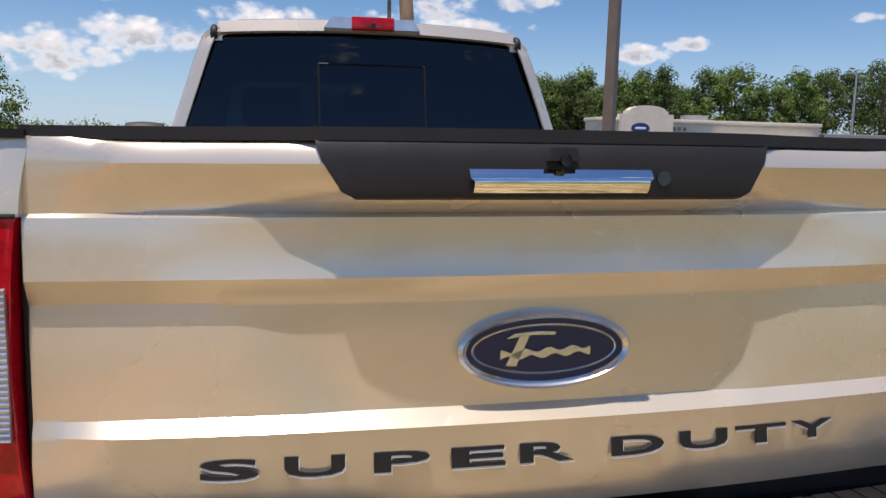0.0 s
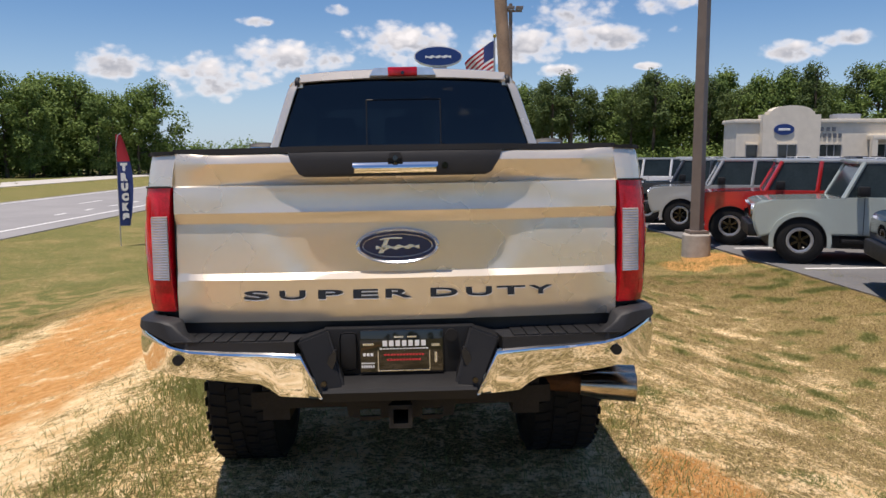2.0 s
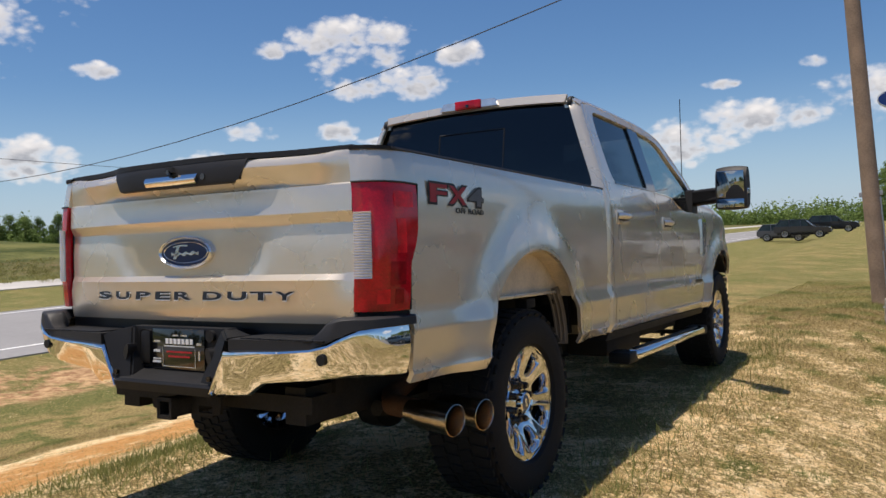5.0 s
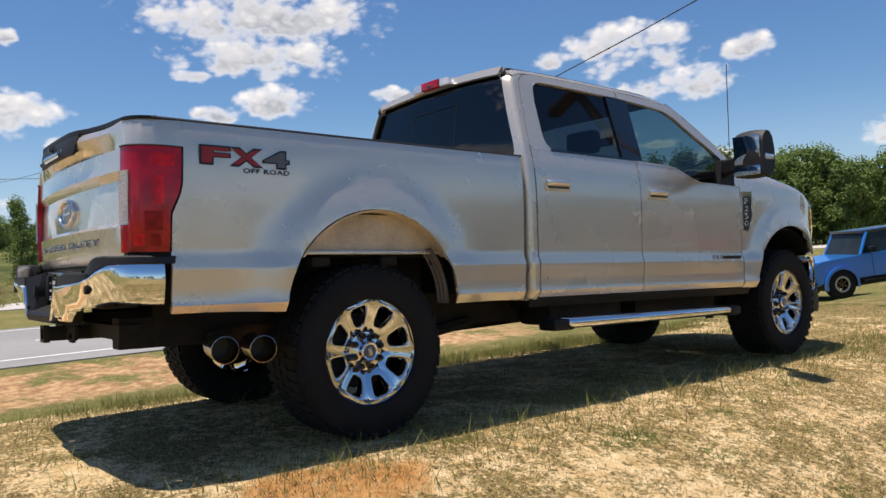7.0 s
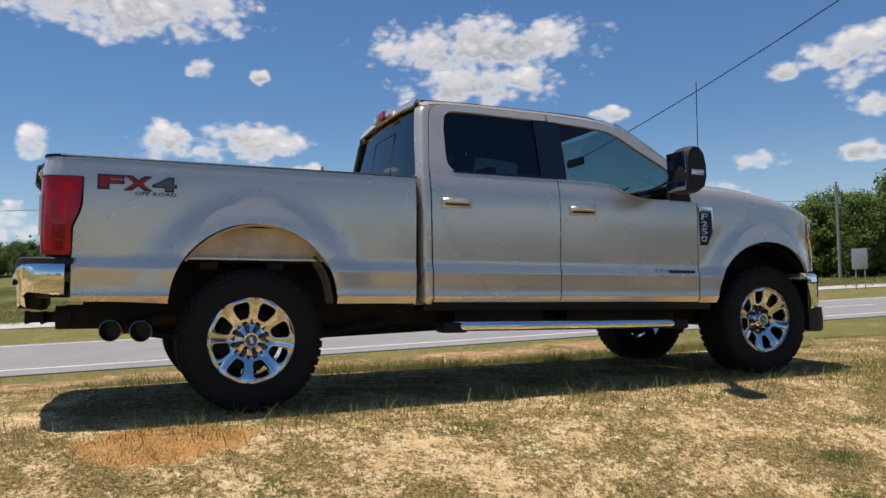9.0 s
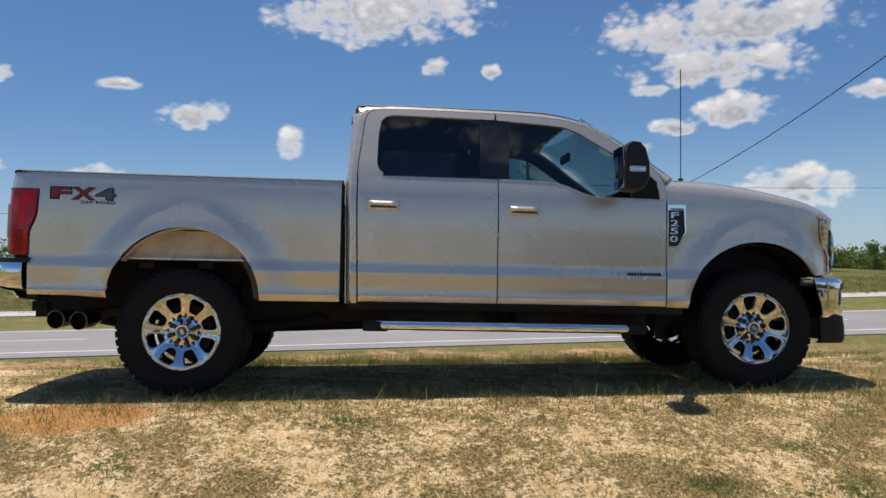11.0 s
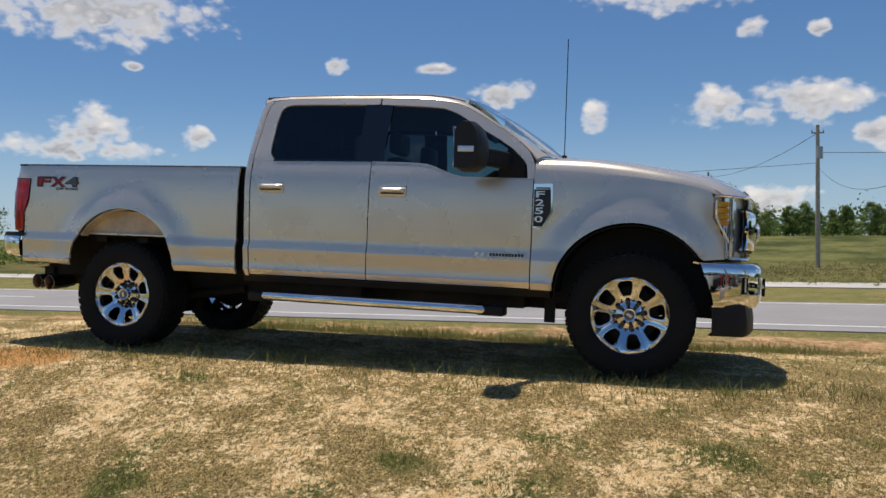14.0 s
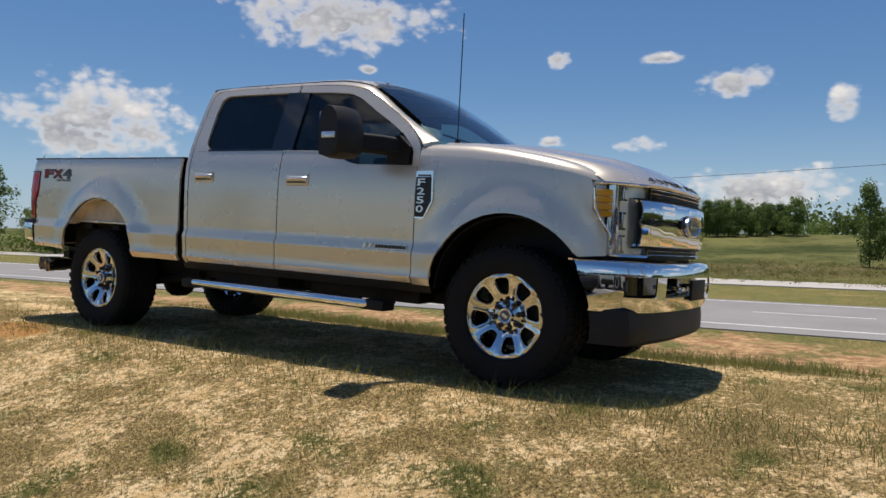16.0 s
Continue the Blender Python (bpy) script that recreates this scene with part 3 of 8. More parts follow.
    fd = bpart("front_door", side_panel(s, span(2.128, 3.358, 0.06), low, lambda y: front_belt(y) - 0.001), PAINT, "front passenger door with clear window")
    bpart("window_frame", ribbon(s, OUT_F, WIN_F), PAINT, "", fd)
    bpart("window_pane", pane(s, WIN_F + [p for p in reversed(SILL_F)], 0.018), GLASS_FRONT, "lightly tinted glass", fd)
    trim = [(y, z + 0.001) for y, z in SILL_F]
    # strip of body paint stands in for the highlight along the sill
    bpart("window_trim", ribbon(s, trim, [(y, z + 0.007) for y, z in trim], 30, -0.003, 0.008), PAINT, "thin bright window trim", fd)
    bpart("pillar_cover", ribbon(s, [(2.005, 2.006), (1.995, 1.552)], [(2.225, 2.002), (2.205, 1.545)], 8, 0.004, 0.02), GLOSS_BLACK, "black door pillar cover", fd)
    handle_parts(s, 2.31, 1.328, fd)
    for door, o, w in ((rd, OUT_R, WIN_R), (fd, OUT_F, WIN_F)):
        bpart("inner_trim", ribbon(s, o, w, 44, 0.026, 0.006), DASH, "", door)
    bpart("quarter_cover", pane(s, [(3.15, 1.680), (3.275, 1.575), (3.308, 1.524), (3.315, 1.434), (3.17, 1.434)], 0.008), BLACK, "", fd)
    # sill under the doors
    bm = bmesh.new()
    slab(bm, [(s * 0.72, 0.60), (s * 0.885, 0.60), (s * 0.905, 0.650), (s * 0.72, 0.66)], 1, 1.08, 3.50)
    bpart("sill_panel", bm, BLACK)
    # front fender
    def fz_low(y):
        z = arch_z(y, 4.05)
        if y > 4.515:
            z = 0.905 + (y - 4.515) * 0.1
        elif y > 4.05:
            z = max(z, 0.905)
        return z

    def fz_top(y):
        top = lerp_table([(3.36, 1.500), (3.6, 1.492), (4.1, 1.450), (4.4, 1.405), (4.55, 1.368), (4.560, 1.342), (4.567, 1.190), (4.648, 1.050), (4.653, 0.925)], y)
        return top

    ys = span(3.366, 4.653, 0.06, FRONT_ARCH + [4.55, 4.56, 4.567, 4.59, 4.61, 4.63, 4.648])
    fender = bpart("front_fender", side_panel(s, ys, fz_low, fz_top), PAINT, "front fender with flared wheel arch")
    # shoulder that turns from the fender side into the hood
    bm = bmesh.new()
    rows = []
    for y in span(3.366, 4.615, 0.06):
        z = max(fz_top(y), 1.346)
        x = side_x(y, z)
        zt = hood_z(0.80, y) - 0.004
        rows.append([(s * x, y, z), (s * (x - 0.012), y, z + (zt - z) * 0.40), (s * (x - 0.035), y, z + (zt - z) * 0.72), (s * (x - 0.065), y, z + (zt - z) * 0.92), (s * (x - 0.095), y, zt)])
    grid(bm, rows)
    bpart("fender_shoulder", thicken(bm, 0.012), PAINT, "", fender)
    bm = bmesh.new()
    grid(bm, [[(s * x, 4.05 + 0.525 * math.sin(a), 0.64 + 0.49 * math.cos(a)) for a in (math.pi * (k / 30 - 0.5) for k in range(25))] for x in (0.90, 0.55)])
    bpart("wheel_arch_liner", thicken(bm, 0.01), BLACK, "black wheel arch liner", fender)
    bpart("inner_fender", bx(s * 0.55, s * 0.57, 3.50, 4.60, 0.55, 1.2), BLACK, "", fender)
    # fender badge: chrome frame, black plate and numerals
    xb = side_x(3.43, 1.24) + 0.004
    bm = bmesh.new()
    slab(bm, [(3.368, 1.395), (3.500, 1.398), (3.506, 1.200), (3.440, 1.085), (3.372, 1.085)], 0, s * (xb - 0.015), s * (xb + 0.006))
    badge = bpart("fender_badge", bm, CHROME, "chrome and black fender badge", None)
    bm = bmesh.new()
    slab(bm, [(3.372, 1.356), (3.488, 1.358), (3.493, 1.203), (3.437, 1.096), (3.373, 1.096)], 0, s * (xb + 0.004), s * (xb + 0.009))
    bpart("badge_plate", bm, DARK_LETTER, "", badge)
    for k, ch in enumerate("F250"):
        text_mesh(ch, 0.058, 0.002, SILVER, Matrix.Translation((s * (xb + 0.010), 3.416 - 0.002 * k, 1.322 - 0.058 * k)) @ pose(0, 0, 0, 90, 0, 90 * s), "badge_letter", badge, fit=(0.060, 0.046), bold=0.002)
    bpart("badge_bar", bx(s * (xb + 0.005), s * (xb + 0.008), 3.385, 3.485, 1.360, 1.372), GREY_DECAL, "", badge)
    # engine script on the door: plain bars
    xe = side_x(3.1, 0.885)
    bm = bmesh.new()
    for k, (a, b) in enumerate(((2.950, 2.990), (3.000, 3.035))):
        slab(bm, [(a, 0.872), (b - 0.012, 0.872), (b, 0.902), (a + 0.012, 0.902)], 0, s * (xe - 0.01), s * (xe + 0.009))
    box(bm, s * (xe - 0.01), s * (xe + 0.009), 3.060, 3.322, 0.872, 0.902)
    scr = bpart("door_emblem", bm, SATIN, "small chrome and black door emblem")
    bm = bmesh.new()
    for k in range(11):
        y0 = 3.068 + k * 0.0228
        box(bm, s * (xe + 0.008), s * (xe + 0.0115), y0, y0 + 0.0185, 0.8755, 0.8985)
    bpart("emblem_bar", bm, DARK_LETTER, "", scr)
    # bed decal
    xd = side_x(-0.62, 1.33) + 0.003
    R = pose(0, 0, 0, 90, 0, 90 * s)
    # red letters and a grey numeral, each over a dark outline of itself
    dec = None
    for ch, y0, y1, mt in (("F", -0.921, -0.790, RED_DECAL), ("X", -0.785, -0.635, RED_DECAL), ("4", -0.628, -0.502, GREY_DECAL)):
        if s < 0:
            y0, y1 = -1.42 - y1, -1.42 - y0
        yc, wd = (y0 + y1) / 2, y1 - y0
        back = text_mesh(ch, 0.1, 0.0005, DARK_LETTER, Matrix.Translation((s * xd, yc, 1.352)) @ R, "bed_decal" if dec is None else "decal_outline", truck if dec is None else dec, fit=(wd + 0.012, 0.088), bold=0.006, label="red and grey off-road decal" if dec is None else "")
        if dec is None:
            dec = back
            dec.matrix_basis = RAKE
        text_mesh(ch, 0.1, 0.0005, mt, Matrix.Translation((s * (xd + 0.0014), yc, 1.352)) @ R, "decal_letter", dec, fit=(wd - 0.008, 0.070), bold=0.003)
    text_mesh("OFF ROAD", 0.1, 0.0005, DARK_LETTER, Matrix.Translation((s * (xd + 0.0006), -0.613 if s > 0 else -0.81, 1.293)) @ R, "decal_line", dec, fit=(0.228, 0.022), bold=0.002, spacing=1.1)


def hood_z(x, y):
    """Height of the hood over the body frame."""
    v = (y - 3.5) / (nose_y(min(abs(x), 0.85)) + 0.005 - 3.5)
    base = lerp_table([(-0.1, 1.600), (0.0, 1.600), (0.22, 1.590), (0.42, 1.562), (0.60, 1.525), (0.75, 1.488), (0.86, 1.450), (0.93, 1.415), (0.975, 1.380), (1.0, 1.352)], v)
    bulge = 0.026 * (1 - smoothstep(0.40, 0.54, abs(x))) * smoothstep(1.0, 0.75, v)
    crown = 0.020 * (1 - (abs(x) / 0.83) ** 2) * smoothstep(1.02, 0.8, v)
    return base + bulge + crown - 0.03 * smoothstep(0.76, 0.85, abs(x)) * smoothstep(1.0, 0.9, v)


build_side(1)
build_side(-1)

# hood
bm = bmesh.new()
rows = []
for v in [k / 26 for k in range(27)]:
    row = []
    for x in [0.845 * k / 24 for k in range(-24, 25)]:
        yy = 3.5 + (nose_y(x) + 0.005 - 3.5) * v
        row.append((x, yy, hood_z(x, yy)))
    rows.append(row)
rows.append([(x, y - 0.006, 1.338) for x, y, z in rows[-1]])
rows.append([(x, y - 0.05, 1.334) for x, y, z in rows[-2]])
grid(bm, rows)
hood = bpart("hood", thicken(bm, 0.012), PAINT, "long hood with raised centre bulge", sharp=50)
for i, ch in enumerate("SUPER DUTY"):
    if ch != " ":
        xl = 0.50 - 0.111 * i
        yl = nose_y(xl) - 0.040
        text_mesh(ch, 0.055, 0.002, DARK_LETTER, Matrix.Translation((xl, yl, hood_z(xl, yl) + 0.003)) @ pose(0, 0, 0, 35, 0, 180), "hood_letter", hood, fit=(0.080, 0.040))
# cowl
bm = bmesh.new()
grid(bm, [[(x, 3.36 + 0.10 * (1 - (x / 0.8) ** 2) + dy, 1.585 + dz) for x in [0.80 * k / 12 for k in range(-12, 13)]] for dy, dz in ((0.0, 0.0), (0.16, 0.005))])
bpart("cowl", thicken(bm, 0.02), BLACK, "black cowl panel")
for xa, xb_ in ((-0.62, 0.02), (0.05, 0.66)):
    bm = bmesh.new()
    tube(bm, [(xa, 3.50, 1.625), ((xa + xb_) / 2, 3.46, 1.64), (xb_, 3.38, 1.67)], 0.008, 6)
    bpart("wiper", bm, BLACK, "black wiper arm")

# roof, windscreen and pillars


def roof_z(x, y):
    u = abs(x) / 0.68
    end = lerp_table([(1.10, -0.045), (1.13, -0.016), (1.18, -0.004), (1.4, 0.0), (2.2, 0.0), (2.5, -0.008), (2.70, -0.034), (2.78, -0.058)], y)
    return 2.146 + end - 0.030 * u ** 2.2 - 0.026 * max(0.0, u - 0.86) / 0.14 + (0.006 * (1 if 0.22 < u < 0.62 else 0) * smoothstep(1.35, 1.5, y))


bm = bmesh.new()
grid(bm, [[(x, yy, roof_z(x, yy)) for x in [0.68 * k / 20 for k in range(-20, 21)]] for yy in span(1.10, 2.78, 0.08, (1.13, 1.16, 1.18))])
roof = bpart("roof", thicken(bm, 0.025), PAINT)
for s in (1, -1):
    # drip rail between the roof and the doors, and the windscreen pillar
    bm = bmesh.new()
    path = [(1.130, 2.030), (1.19, 2.052), (1.30, 2.064), (1.5, 2.067), (2.127, 2.062), (2.45, 2.049), (2.62, 2.033), (2.70, 2.018), (2.79, 1.994), (2.918, 1.924), (3.086, 1.819), (3.21, 1.737), (3.315, 1.648), (3.372, 1.575)]
    edge = [(0.68, 1.105, 2.060), (0.68, 1.16, 2.083), (0.68, 1.5, 2.090), (0.68, 2.30, 2.087), (0.68, 2.50, 2.081), (0.68, 2.65, 2.062), (0.685, 2.775, 2.032), (0.715, 2.915, 1.950), (0.755, 3.11, 1.812), (0.79, 3.30, 1.695), (0.815, 3.45, 1.605)]
    a = resample([(s * (side_x(y, z) + 0.001), y, z) for y, z in path], 40)
    b = resample([(s * x, y, z) for x, y, z in edge], 40)
    grid(bm, [a, [tuple((u + v) / 2 + (0.004 * s if i == 0 else 0.008 if i == 2 else 0) for i, (u, v) in enumerate(zip(p, q))) for p, q in zip(a, b)], b])
    bpart("roof_rail", thicken(bm, 0.015), PAINT)
    bm = bmesh.new()
    tube(bm, [(s * x, y - 0.002, z + 0.004) for x, y, z in edge[:7]], 0.004, 6)
    bpart("roof_seam", bm, BLACK, "", roof)
    # rounded cap at the roof's rear corner
    bpart("roof_corner", slab(bmesh.new(), [(s * 0.650, 2.016), (s * 0.722, 2.016), (s * 0.720, 2.035), (s * 0.712, 2.054), (s * 0.700, 2.068), (s * 0.650, 2.074)], 1, 1.114, 1.21), PAINT, "", roof)
    bm = bmesh.new()
    rows = []
    for y, z, r in ((1.160, 2.084, 0.010), (1.132, 2.080, 0.013), (1.112, 2.068, 0.015), (1.102, 2.048, 0.016), (1.102, 2.028, 0.015)):
        rows.append([(s * (0.684 + r * math.cos(a)), y - 0.4 * r * math.sin(a), z + 0.5 * r * math.sin(a)) for a in (2 * math.pi * k / 10 for k in range(10))])
    vs = grid(bm, rows, True)
    bm.faces.new(vs[0][::-1])
    bm.faces.new(vs[-1])
    bpart("roof_end_cap", bm, GREY_PLASTIC, "grey roof channel end cap", roof)
bm = bmesh.new()
rows = []
for k in range(13):
    t = k / 12
    z = 2.060 - (2.060 - 1.605) * t
    row = []
    for i in range(-12, 13):
        u = i / 12
        hw = 0.69 + 0.12 * t
        row.append((hw * u, 2.775 + 0.68 * t + 0.12 * (1 - u * u), z + 0.020 * math.sin(math.pi * t) + 0.010 * (1 - u * u) * (1 - t)))
    rows.append(row)
grid(bm, rows)
bpart("windscreen", bm, GLASS_SHIELD, "wide curved windscreen")
bpart("roof_marker", bx(0.36, 0.42, 2.60, 2.70, 2.085, 2.112, 0.008), BLACK, "small roof marker", roof)

bpart("headliner", bx(-0.67, 0.67, 1.20, 2.70, 2.030, 2.042), DASH)
# cab back with its glass
bm = bmesh.new()
Y_BACK = lambda z: lerp_table([(0.64, 1.075), (1.5, 1.062), (1.685, 1.078), (1.963, 1.122), (2.06, 1.14)], z)
grid(bm, [[(x, Y_BACK(z) - 0.004, z) for x in (-0.80, 0.80)] for z in (0.64, 1.0, 1.3, 1.495)])
bpart("cab_back", thicken(bm, 0.02), PAINT)
bm = bmesh.new()
grid(bm, [[((0.655 + 0.012 * k / 3) * u, Y_BACK(2.06 + 0.02 * k) - 0.030 - 0.008 * (1 - u * u) + 0.006 * k, 2.066 + 0.0165 * k - 0.024 * u * u) for u in [i / 8 for i in range(-8, 9)]] for k in range(4)])
bpart("roof_header", thicken(bm, 0.02), PAINT)
bm = bmesh.new()
grid(bm, [[(hw * u, Y_BACK(z) + 0.004 - 0.012 * (1 - u * u), z) for u in [i / 10 for i in range(-10, 11)]] for z, hw in ((1.485, 0.850), (1.560, 0.845), (1.60, 0.838), (1.70, 0.802), (1.80, 0.766), (1.90, 0.730), (2.0, 0.693), (2.05, 0.672), (2.072, 0.655))])
rg = bpart("rear_window", thicken(bm, 0.006), GLASS_REAR, "dark tinted rear window with sliding pane")
bm = bmesh.new()
for a, b in (((-0.24, 1.615), (0.24, 1.615)), ((0.24, 1.615), (0.24, 1.93)), ((0.24, 1.93), (-0.24, 1.93)), ((-0.24, 1.93), (-0.24, 1.615))):
    tube(bm, [(a[0], Y_BACK(a[1]) - 0.012, a[1]), (b[0], Y_BACK(b[1]) - 0.012, b[1])], 0.0055, 6)
bpart("slider_frame", bm, BLACK, "", rg)
# brake lamp on the roof's edge
bm = bmesh.new()
slab(bm, [(-0.215, 2.082), (0.215, 2.082), (0.185, 2.130), (-0.185, 2.130)], 1, 1.065, 1.16)
hl = bpart("high_brake_lamp", bm, CLEAR_LENS, "high mounted brake lamp with cargo lights")
bpart("red_lens", bx(-0.095, 0.095, 1.055, 1.15, 2.078, 2.134, 0.006), RED_LENS, "red centre lens", hl)
bpart("camera_eye", tube(bmesh.new(), [(0, 1.050, 2.096), (0, 1.06, 2.096)], 0.011, 12), GLOSS_BLACK, "", hl)

# tailgate
GZ = [0.885, 0.905, 0.95, 1.00, 1.034, 1.040, 1.062, 1.068, 1.12, 1.18, 1.236, 1.242, 1.272, 1.280, 1.32, 1.362, 1.374, 1.380, 1.400, 1.43, 1.455, 1.472, 1.485, 1.493]


def gate_bow(x, z):
    """How far the tailgate stands out from its ends: bowed in plan, with a hump at the handle."""
    return -0.05 * (1 - (x / 0.80) ** 2) - 0.045 * (1 - smoothstep(0.24, 0.60, abs(x))) * smoothstep(1.37, 1.42, z)


def gate_y(x, z):
    return gate_face(x, z) + gate_bow(x, z)


def gate_face(x, z):
    ax = abs(x)
    lower = 1 - smoothstep(0.66, 0.80, ax)
    mid = 1 - smoothstep(0.46 + (1.37 - z) * 0.9, 0.62 + (1.37 - z) * 0.9, ax) if 1.28 <= z <= 1.38 else 1 - smoothstep(0.60, 0.80, ax)
    under = 1 - smoothstep(0.30 + (z - 1.06) * 0.9, 0.40 + (z - 1.06) * 0.9, ax)
    y = -1.205
    tab_top = [(1.374, 0.0), (1.380, 0.022), (1.40, 0.016), (1.455, -0.006), (1.468, -0.004), (1.485, 0.008), (1.493, 0.024)]
    if z >= 1.374:
        keep = 1 - 0.8 * smoothstep(0.60, 0.78, ax)
        return y + lerp_table(tab_top, z) * keep
    if z >= 1.242:
        face = lerp_table([(1.242, 0.014), (1.272, 0.0), (1.280, -0.004), (1.362, -0.002), (1.374, 0.0)], z)
        return y + face + 0.010 * mid * smoothstep(1.28, 1.30, z) * (1.374 - z) / 0.094
    if z >= 1.062:
        return y + 0.014 + 0.006 * smoothstep(1.236, 1.068, z) * under - 0.004 * (1 - under) * smoothstep(1.242, 1.20, z)
    if z >= 1.034:
        return y + lerp_table([(1.034, -0.012), (1.040, -0.013), (1.062, 0.014)], z) * lower + (1 - lower) * 0.002
    return y + lerp_table([(0.885, 0.014), (0.905, 0.004), (1.034, -0.012)], z) * (0.4 + 0.6 * lower)


bm = bmesh.new()
grid(bm, [[(x, gate_y(x, z), z) for x in [0.798 * k / 48 for k in range(-48, 49)]] for z in GZ])
gate = bpart("tailgate", thicken(bm, 0.05), PAINT, "creased metallic tailgate with embossed name", sharp=26)
bm = bmesh.new()
top = [0.797 * k / 24 for k in range(-24, 25)]
slab(bm, [(-0.797, -1.13), (0.797, -1.13)] + [(x, -1.196 + gate_bow(x, 1.5) - 0.012 * (1 - smoothstep(0.36, 0.42, abs(x)))) for x in reversed(top)], 2, 1.490, 1.510)
bpart("spoiler_cap", bm, GREY_PLASTIC, "black tailgate top cap", gate)
bm = bmesh.new()
grid(bm, [[(hw * u, gate_y(hw * u, 1.43) - 0.012 + o, z) for u in [k / 12 for k in range(-12, 13)]] for z, hw, o in ((1.402, 0.316, 0.012), (1.406, 0.322, 0.002), (1.414, 0.338, 0.0), (1.46, 0.366, 0.0), (1.485, 0.374, 0.004), (1.492, 0.375, 0.008))])
bpart("handle_surround", thicken(bm, 0.03), GREY_PLASTIC, "black handle surround", gate)
HY = gate_y(0, 1.43) - 0.012
bm = bmesh.new()
rows = []
for k in range(9):
    t = k / 8
    sh = 0.142 + (0.006 if t > 0.5 else 0.0)
    rows.append([(sh * u, HY + 0.002 - 0.016 * math.sin(math.pi * (0.15 + 0.75 * t)), 1.413 + 0.036 * t) for u in (-1.0, -0.95, 0.0, 0.95, 1.0)])
grid(bm, rows)
bpart("gate_handle", thicken(bm, 0.012), CHROME, "chrome tailgate handle", gate)
bm = bmesh.new()
slab(bm, [(-0.026, 1.462), (0.026, 1.462), (0.018, 1.482), (-0.018, 1.482)], 1, HY - 0.014, HY + 0.01)
cam_house = bpart("camera_housing", bm, GREY_PLASTIC, "reversing camera housing", gate)
bpart("keyhole", tube(bmesh.new(), [(0.172, HY - 0.001, 1.436), (0.172, HY + 0.012, 1.436)], 0.012, 14), GLOSS_BLACK, "", gate)
bpart("camera_lens", tube(bmesh.new(), [(0.0, HY - 0.020, 1.463), (0.0, HY, 1.463)], 0.009, 12), GLOSS_BLACK, "", cam_house)


def oval(bm, cx, cy, cz, a, b, y0, y1, n=48):
    slab(bm, [(cx + a * math.cos(2 * math.pi * k / n), cz + b * math.sin(2 * math.pi * k / n)) for k in range(n)], 1, y0, y1)


def oval_badge(parent, m, a, b, d, mk):
    """A blue oval with bright rim and a plain flowing bar in place of its mark."""
    parts = []
    bm = bmesh.new()
    rows = []
    for ra, dd in ((1.0, 0.0), (1.0, -d), (0.96, -d * 1.5), (0.91, -d), (0.90, -0.2 * d)):
        rows.append([(a * ra * math.cos(t) + (0 if ra > 0.95 else 0), dd, (b - a * (1 - ra)) * math.sin(t)) for t in (2 * math.pi * k / 56 for k in range(56))])
    grid(bm, rows, True)
    bm.transform(m)
    ring = mk("badge_rim", bm, SILVER, "")
    bm = bmesh.new()
    oval(bm, 0, 0, 0, a * 0.925, b - a * 0.075, -d * 0.7, 0)
    bm.transform(m)
    mk("badge_field", bm, BLUE_ENAMEL, "")
    bm = bmesh.new()
    rows = []
    for ra, dd in ((0.845, -d * 0.72), (0.83, -d * 0.9), (0.815, -d * 0.72)):
        rows.append([(a * ra * math.cos(t), dd, (b - a * (1 - ra)) * math.sin(t)) for t in (2 * math.pi * k / 56 for k in range(56))])
    grid(bm, rows, True)
    bm.transform(m)
    mk("badge_line", bm, SILVER, "")
    bm = bmesh.new()
    up, dn = [], []
    for k in range(41):
        u = -1 + k / 20
        z = 0.035 * math.sin(u * 12.0) + 0.04 * u - 0.08
        w = 0.085 + 0.035 * math.cos(u * 12.0)
        up.append((a * 0.52 * u, b * (z + w)))
        dn.append((a * 0.52 * u, b * (z - w)))
    slab(bm, up + dn[::-1], 1, -d * 0.95, -d * 0.6)
    slab(bm, [(-0.46 * a, 0.30 * b), (-0.36 * a, 0.42 * b), (-0.10 * a, 0.47 * b), (0.12 * a, 0.44 * b), (0.10 * a, 0.36 * b), (-0.14 * a, 0.38 * b), (-0.34 * a, 0.33 * b)], 1, -d * 0.95, -d * 0.6)
    slab(bm, [(-0.30 * a, 0.36 * b), (-0.19 * a, 0.37 * b), (-0.34 * a, -0.40 * b), (-0.46 * a, -0.38 * b)], 1, -d * 0.95, -d * 0.62)
    bm.transform(m)
    mk("badge_mark", bm, SILVER, "")
    return ring


bm = bmesh.new()
oval(bm, 0, -1.232, 1.154, 0.143, 0.062, -1.236, -1.226)
gate_badge = bpart("oval_badge", bm, SILVER, "blue oval badge with chrome rim", gate)
oval_badge(truck, Matrix.Translation((0.0, -1.237, 1.154)), 0.150, 0.066, 0.014, lambda n, b, m, l: bpart(n, b, m, l, gate_badge))
